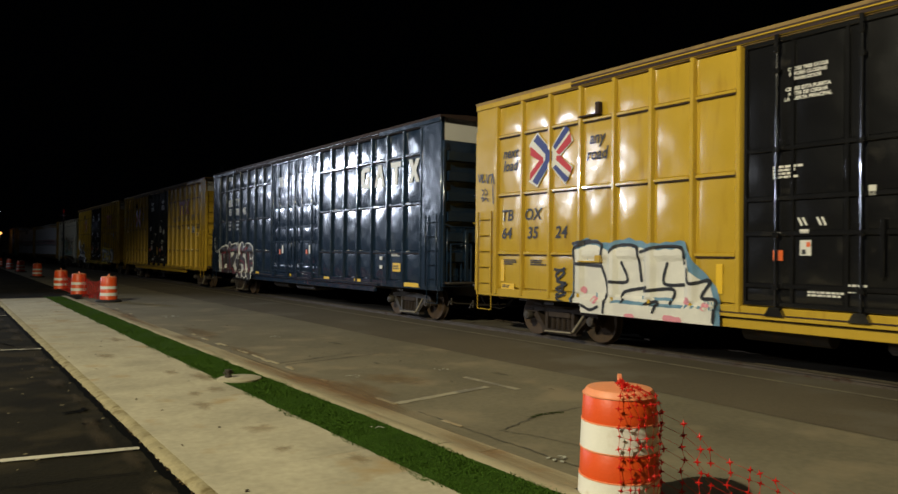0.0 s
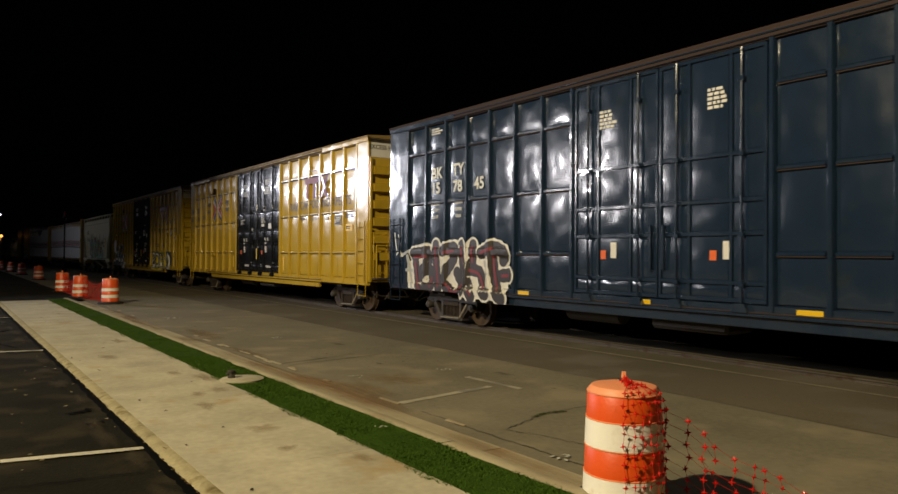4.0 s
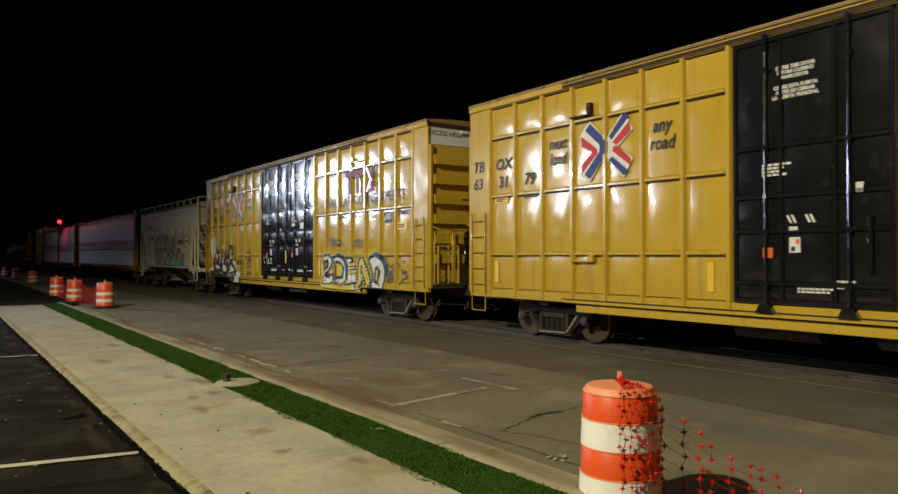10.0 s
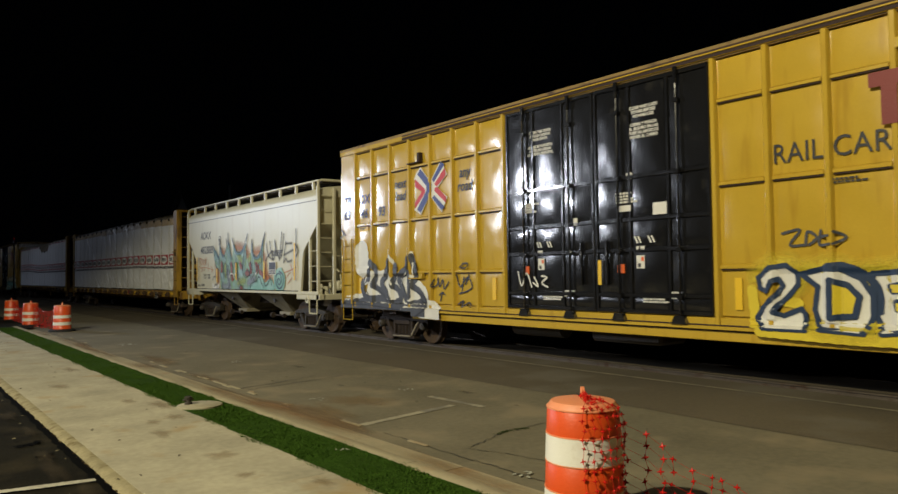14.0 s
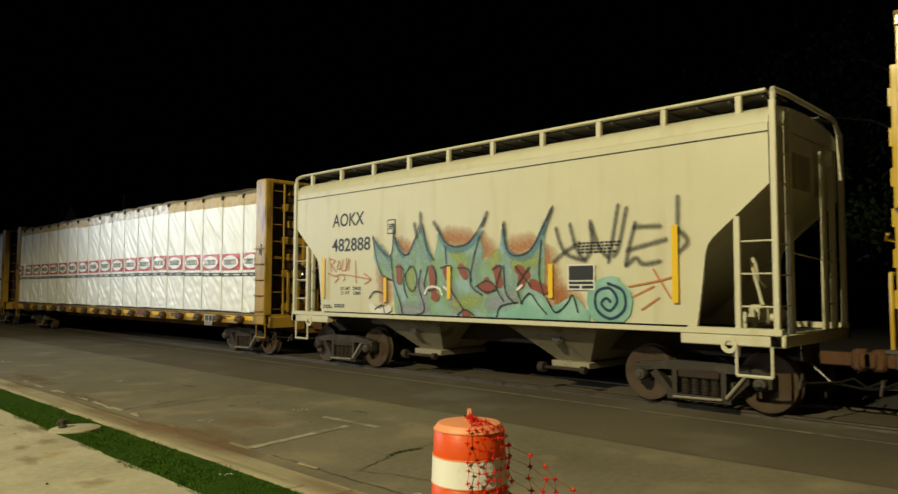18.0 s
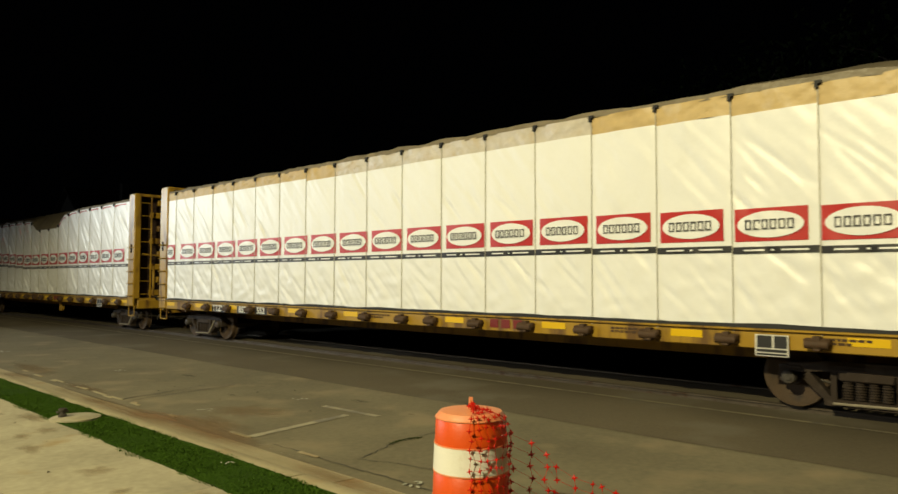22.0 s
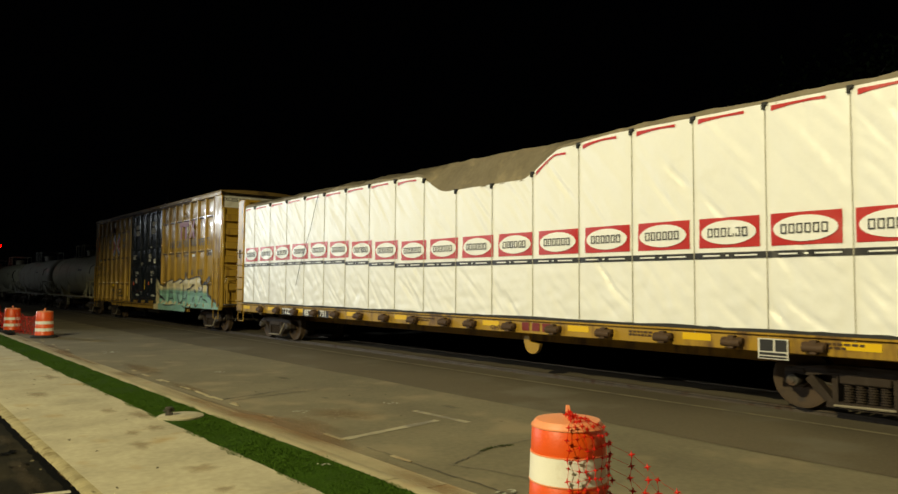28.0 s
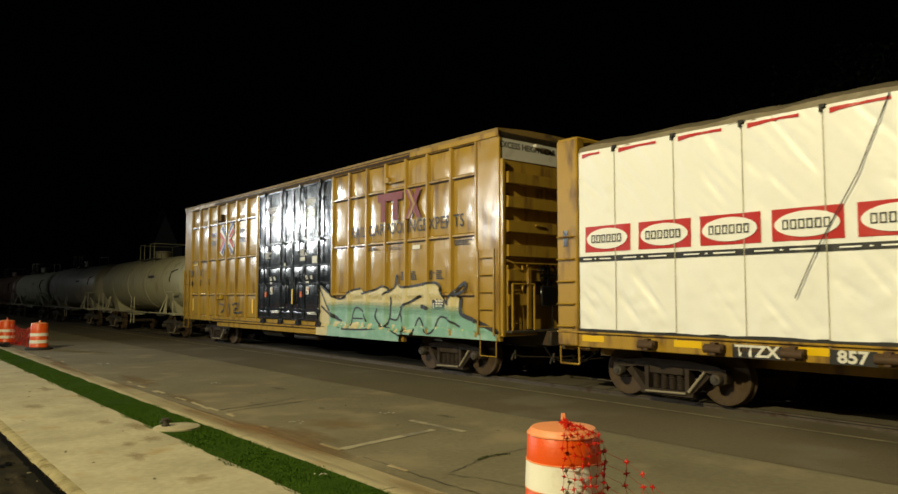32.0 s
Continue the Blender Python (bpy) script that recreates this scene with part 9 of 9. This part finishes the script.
spray(hopper, [(-0.99, 3.07), (-1.07, 2.65), (-1.22, 2.49), (-1.49, 2.49), (-1.71, 2.63), (-1.90, 2.93), (-2.14, 3.32)], 0.030, S_INK, 5, flat=True)
spray(hopper, [(-1.01, 2.28), (-1.07, 1.79), (-1.29, 1.59)], 0.030, S_INK, 5, flat=True)
spray(hopper, [(-1.29, 2.27), (-1.66, 1.90)], 0.030, S_INK, 5, flat=True)
spray(hopper, [(-1.62, 2.25), (-1.35, 1.90), (-1.45, 1.59)], 0.030, S_INK, 5, flat=True)
spray(hopper, [(-1.89, 2.72), (-1.84, 2.11), (-1.94, 1.75)], 0.030, S_INK, 5, flat=True)
spray(hopper, [(-0.84, 1.33), (-0.94, 1.53), (-1.35, 1.61)], 0.030, S_INK, 5, flat=True)
spray(hopper, [(-1.42, 1.59), (-1.62, 1.78), (-1.81, 1.59), (-2.00, 1.41)], 0.030, S_INK, 5, flat=True)
spray(hopper, [(-2.00, 1.70), (-2.19, 1.45), (-2.43, 1.60), (-2.55, 1.75), (-2.66, 1.46)], 0.030, S_INK, 5, flat=True)
spray(hopper, [(0.17, 1.34), (-0.02, 1.45), (-0.26, 1.35)], 0.030, S_INK, 5, flat=True)
spray(hopper, [(1.25, 3.08), (1.27, 3.42)], 0.140, H_INK, 3, flat=True)
spray(hopper, [(1.37, 2.97), (1.45, 3.21)], 0.140, H_INK, 3, flat=True)
spray(hopper, [(0.69, 3.03), (0.85, 3.21)], 0.140, H_INK, 3, flat=True)
spray(hopper, [(-0.48, 3.10), (-0.57, 3.30)], 0.140, H_INK, 3, flat=True)
spray(hopper, [(-1.02, 2.89), (-1.01, 3.07)], 0.140, H_INK, 3, flat=True)
spray(hopper, [(-1.92, 2.88), (-2.09, 3.23)], 0.140, H_INK, 3, flat=True)
spray(hopper, [(2.10, 3.00), (2.12, 3.23)], 0.140, H_INK, 3, flat=True)
spray(hopper, [(1.10, 1.76), (1.02, 1.87), (0.85, 1.90), (0.68, 1.86), (0.60, 1.74)], 0.050, S_WHITE, 6, flat=True)
spray(hopper, [(0.55, 1.90), (0.41, 1.81)], 0.050, S_WHITE, 6, flat=True)
spray(hopper, [(-1.35, 1.85), (-1.45, 1.92)], 0.050, S_WHITE, 6, flat=True)
spray(hopper, [(2.86, 1.46), (2.58, 1.33), (2.24, 1.43)], 0.160, S_WHITE, 3, flat=True)
spray(hopper, [(2.92, 1.65), (2.73, 1.80), (2.43, 1.75)], 0.030, S_INK, 4, flat=True)
spray(hopper, [(2.72, 1.40), (2.47, 1.50), (2.39, 1.33)], 0.030, S_INK, 4, flat=True)
spray(hopper, [(-3.25, 1.95), (-3.53, 1.82), (-3.55, 1.53), (-3.29, 1.37), (-3.03, 1.52), (-3.03, 1.80), (-3.28, 1.87), (-3.42, 1.67), (-3.28, 1.50), (-3.12, 1.61), (-3.21, 1.71), (-3.29, 1.65)], 0.050, S_NAVY, 4, flat=True)
spray(hopper, [(-2.17, 2.35), (-2.38, 2.50), (-2.67, 2.64)], 0.115, H_INK, 2, flat=True)
spray(hopper, [(-2.20, 2.91), (-2.38, 2.50), (-2.79, 2.34)], 0.115, H_INK, 2, flat=True)
spray(hopper, [(-2.50, 2.96), (-2.61, 2.59), (-2.79, 2.37), (-2.93, 2.58), (-2.91, 2.92)], 0.115, H_INK, 2, flat=True)
spray(hopper, [(-2.91, 2.99), (-3.07, 2.57), (-3.24, 2.39)], 0.115, H_INK, 2, flat=True)
spray(hopper, [(-3.44, 3.22), (-3.33, 2.66), (-3.26, 2.33)], 0.115, H_INK, 2, flat=True)
spray(hopper, [(-3.59, 3.16), (-3.45, 2.56), (-3.37, 2.42)], 0.115, H_INK, 2, flat=True)
spray(hopper, [(-3.75, 2.91), (-3.64, 2.55), (-3.58, 2.27)], 0.115, H_INK, 2, flat=True)
spray(hopper, [(-3.75, 2.86), (-4.17, 2.85)], 0.115, H_INK, 2, flat=True)
spray(hopper, [(-3.62, 2.49), (-4.27, 2.63)], 0.115, H_INK, 2, flat=True)
spray(hopper, [(-3.60, 2.25), (-3.76, 2.36), (-3.88, 2.26), (-4.16, 2.29)], 0.115, H_INK, 2, flat=True)
spray(hopper, [(-4.49, 3.27), (-4.48, 2.60)], 0.115, H_INK, 2, flat=True)
spray(hopper, [(-4.48, 2.78), (-4.64, 2.60), (-4.50, 2.43)], 0.115, H_INK, 2, flat=True)

spray(hopper, [(4.45, 2.60), (4.36, 2.27)], 0.028, S_ORANGE, 1, flat=True)
spray(hopper, [(4.40, 2.56), (4.22, 2.52), (4.36, 2.41), (4.18, 2.26)], 0.028, S_ORANGE, 1, flat=True)
spray(hopper, [(4.09, 2.51), (4.15, 2.33), (4.03, 2.35), (4.06, 2.51)], 0.028, S_ORANGE, 1, flat=True)
spray(hopper, [(3.92, 2.54), (3.96, 2.29), (3.79, 2.30)], 0.028, S_ORANGE, 1, flat=True)
spray(hopper, [(3.79, 2.57), (3.81, 2.29), (3.69, 2.56), (3.71, 2.29)], 0.028, S_ORANGE, 1, flat=True)
spray(hopper, [(4.50, 2.23), (4.23, 2.16), (3.96, 2.19), (3.46, 2.14), (2.95, 2.07)], 0.028, S_ORANGE, 1, flat=True)
spray(hopper, [(3.46, 2.49), (3.42, 2.00)], 0.028, S_ORANGE, 1, flat=True)
spray(hopper, [(3.14, 2.20), (2.91, 2.07), (3.10, 1.97)], 0.028, S_ORANGE, 1, flat=True)
spray(hopper, [(4.32, 2.16), (4.09, 2.12), (4.23, 2.01)], 0.028, S_ORANGE, 1, flat=True)
spray(hopper, [(3.96, 2.19), (3.83, 2.11), (3.92, 2.04)], 0.028, S_ORANGE, 1, flat=True)


# ---- behind the track ----
LEAVES = surf("dark_leaves", (0.012, 0.020, 0.007), 0.9, spec=0.02, var=0.4, scale=2, grain=20, bump=0.1)
BARK = surf("dark_bark", (0.05, 0.038, 0.028), 0.9, var=0.3, scale=4, grain=25, bump=0.6)


def tree(x, y, h, spread, seed):
    rnd2 = random.Random(seed)
    t = thing("tree", "dark leafy tree behind the railway track", "tree", "trees behind the track", at=(x, y, -0.3))
    trunk = Shape()
    p, r = Vector((0, 0, 0)), 0.05 + h * 0.018
    tips = []
    for i in range(5):
        q = p + Vector((rnd2.uniform(-0.2, 0.2), rnd2.uniform(-0.2, 0.2), h * 0.14))
        trunk.cyl(p, q, r, r * 0.82, n=8)
        p, r = q, r * 0.82
        if i >= 1:
            for k in range(3):
                a = rnd2.uniform(0, 6.28)
                e = p + Vector((math.cos(a), math.sin(a), rnd2.uniform(0.3, 0.9))) * spread * rnd2.uniform(0.45, 0.8)
                mid = p.lerp(e, 0.5) + Vector((0, 0, 0.25))
                trunk.cyl(p, mid, r * 0.5, r * 0.3, n=6).cyl(mid, e, r * 0.3, r * 0.12, n=6)
                tips += [mid.lerp(e, 0.4), e]
    tips.append(p + Vector((0, 0, h * 0.12)))
    part("trunk", trunk, BARK, t)
    crown = Shape()
    for c in tips:
        rr = spread * rnd2.uniform(0.28, 0.5)
        for k in range(140):
            d = Vector((rnd2.gauss(0, 1), rnd2.gauss(0, 1), rnd2.gauss(0, 0.8))) * rr * 0.5
            q = c + d
            u = Vector((rnd2.gauss(0, 1), rnd2.gauss(0, 1), rnd2.gauss(0, 1))).normalized()
            v = u.cross(Vector((rnd2.gauss(0, 1), rnd2.gauss(0, 1), rnd2.gauss(0, 1)))).normalized()
            s1 = rnd2.uniform(0.07, 0.15)
            crown.add([q - u * s1, q + v * s1 * 0.5, q + u * s1, q - v * s1 * 0.5], [(0, 1, 2, 3)])
    tagged(part("crown", crown, LEAVES, t, smooth=False), kind="stuff")
    return t


for i, (x, y, h, sp) in enumerate(((24.5, 4.5, 11.6, 3.2), (26.5, 9.5, 12.2, 3.4), (28.0, 15.5, 12.0, 2.8), (30.0, 26.0, 10.0, 2.6), (31.0, 36.0, 9.0, 2.6), (30.0, 52.0, 10.5, 2.8), (29.0, 66.0, 10.0, 2.6), (28.5, 97.0, 11.0, 3.0))):
    tree(x, y, h, sp, 60 + i)

SIDING = surf("dark_siding", (0.10, 0.095, 0.085), 0.8, var=0.2, scale=2, grain=20, bump=0.3)
SHINGLE = surf("dark_shingles", (0.04, 0.038, 0.036), 0.9, var=0.3, scale=5, grain=20, bump=0.5)
house = thing("house", "dark gabled house beyond the railway track", "house", at=(30.0, 80.0, -0.3))
part("wall", Shape().box(-4, 4, -5, 5, 0, 7.4), SIDING, house)
part("gable", Shape().extrude([(-5.0, 7.4), (5.0, 7.4), (0, 11.4)], 0, -4, 4), SIDING, house)
for k in (-1, 1):
    part("roof", Shape().extrude([(k * 5.5, 7.05), (k * 5.5, 7.25), (0, 11.75), (0, 11.5)], 0, -4.5, 4.5), SHINGLE, house)
for y in (-2.6, 0.0, 2.6):
    for z in (1.2, 4.4):
        w = part("window", Shape().box(-4.06, -3.98, y - 0.5, y + 0.5, z, z + 1.5, 0.02), SIDING, house)
        part("pane", Shape().box(-4.075, -4.062, y - 0.42, y + 0.42, z + 0.08, z + 1.42), BLACK, w)
part("chimney", Shape().box(0.5, 1.2, -2.2, -1.5, 9.0, 12.4, 0.03), SIDING, house)


# ---- bodies on their trucks ----
def seat_body(car, rise):
    """Lifts a car's body and all that is fixed to it over the trucks and draw gear."""
    for ob in car.children:
        if ob.name.split(".")[0] not in ("truck", "wheelset", "coupler", "air_hose", "uncoupling_lever"):
            ob.location.z += rise * (0.5 if ob.name.split("_")[0] in ("reporting", "motto", "slogan", "logo", "block") else 1)


for car in (lead, blue, yellow_a, yellow_b, yellow_c):
    seat_body(car, RISE)


# ---- movement ----
def motions():
    """The train rolls past, its wheels turn with it, and the signal lights tip their lenses up between flashes."""
    def gone(t):
        for (a, p), (b, q) in zip(RUN, RUN[1:]):
            if t <= b:
                return p + (q - p) * (t - a) / (b - a)
        return RUN[-1][1]
    for car, u in MOVERS:
        walk(car, [(t, pose(12.0, u - d, 0.04)) for t, d in RUN])
    flashes = [(0.0, 90.0)]
    for n in range(30):
        a = 0.17 + 1.07 * n
        flashes += [(a - 0.033, 90.0), (a, 45.0), (a + 0.033, 0.0), (a + 0.50, 0.0), (a + 0.533, 45.0), (a + 0.567, 90.0)]
    flashes = [f for f in flashes if f[0] < 31.95] + [(32.0, 90.0)]
    for head, at, way in HEADS:
        walk(head, [(t, pose(*at, way * a, 0, 0)) for t, a in flashes])
    steps = [i * 0.15 for i in range(213)] + [32.0]
    turns = [(t, math.degrees(gone(t) / 0.457)) for t in steps]
    for ax, y in AXLES:
        walk(ax, [(t, pose(0, y, 0.457, a, 0, 0)) for t, a in turns])


motions()
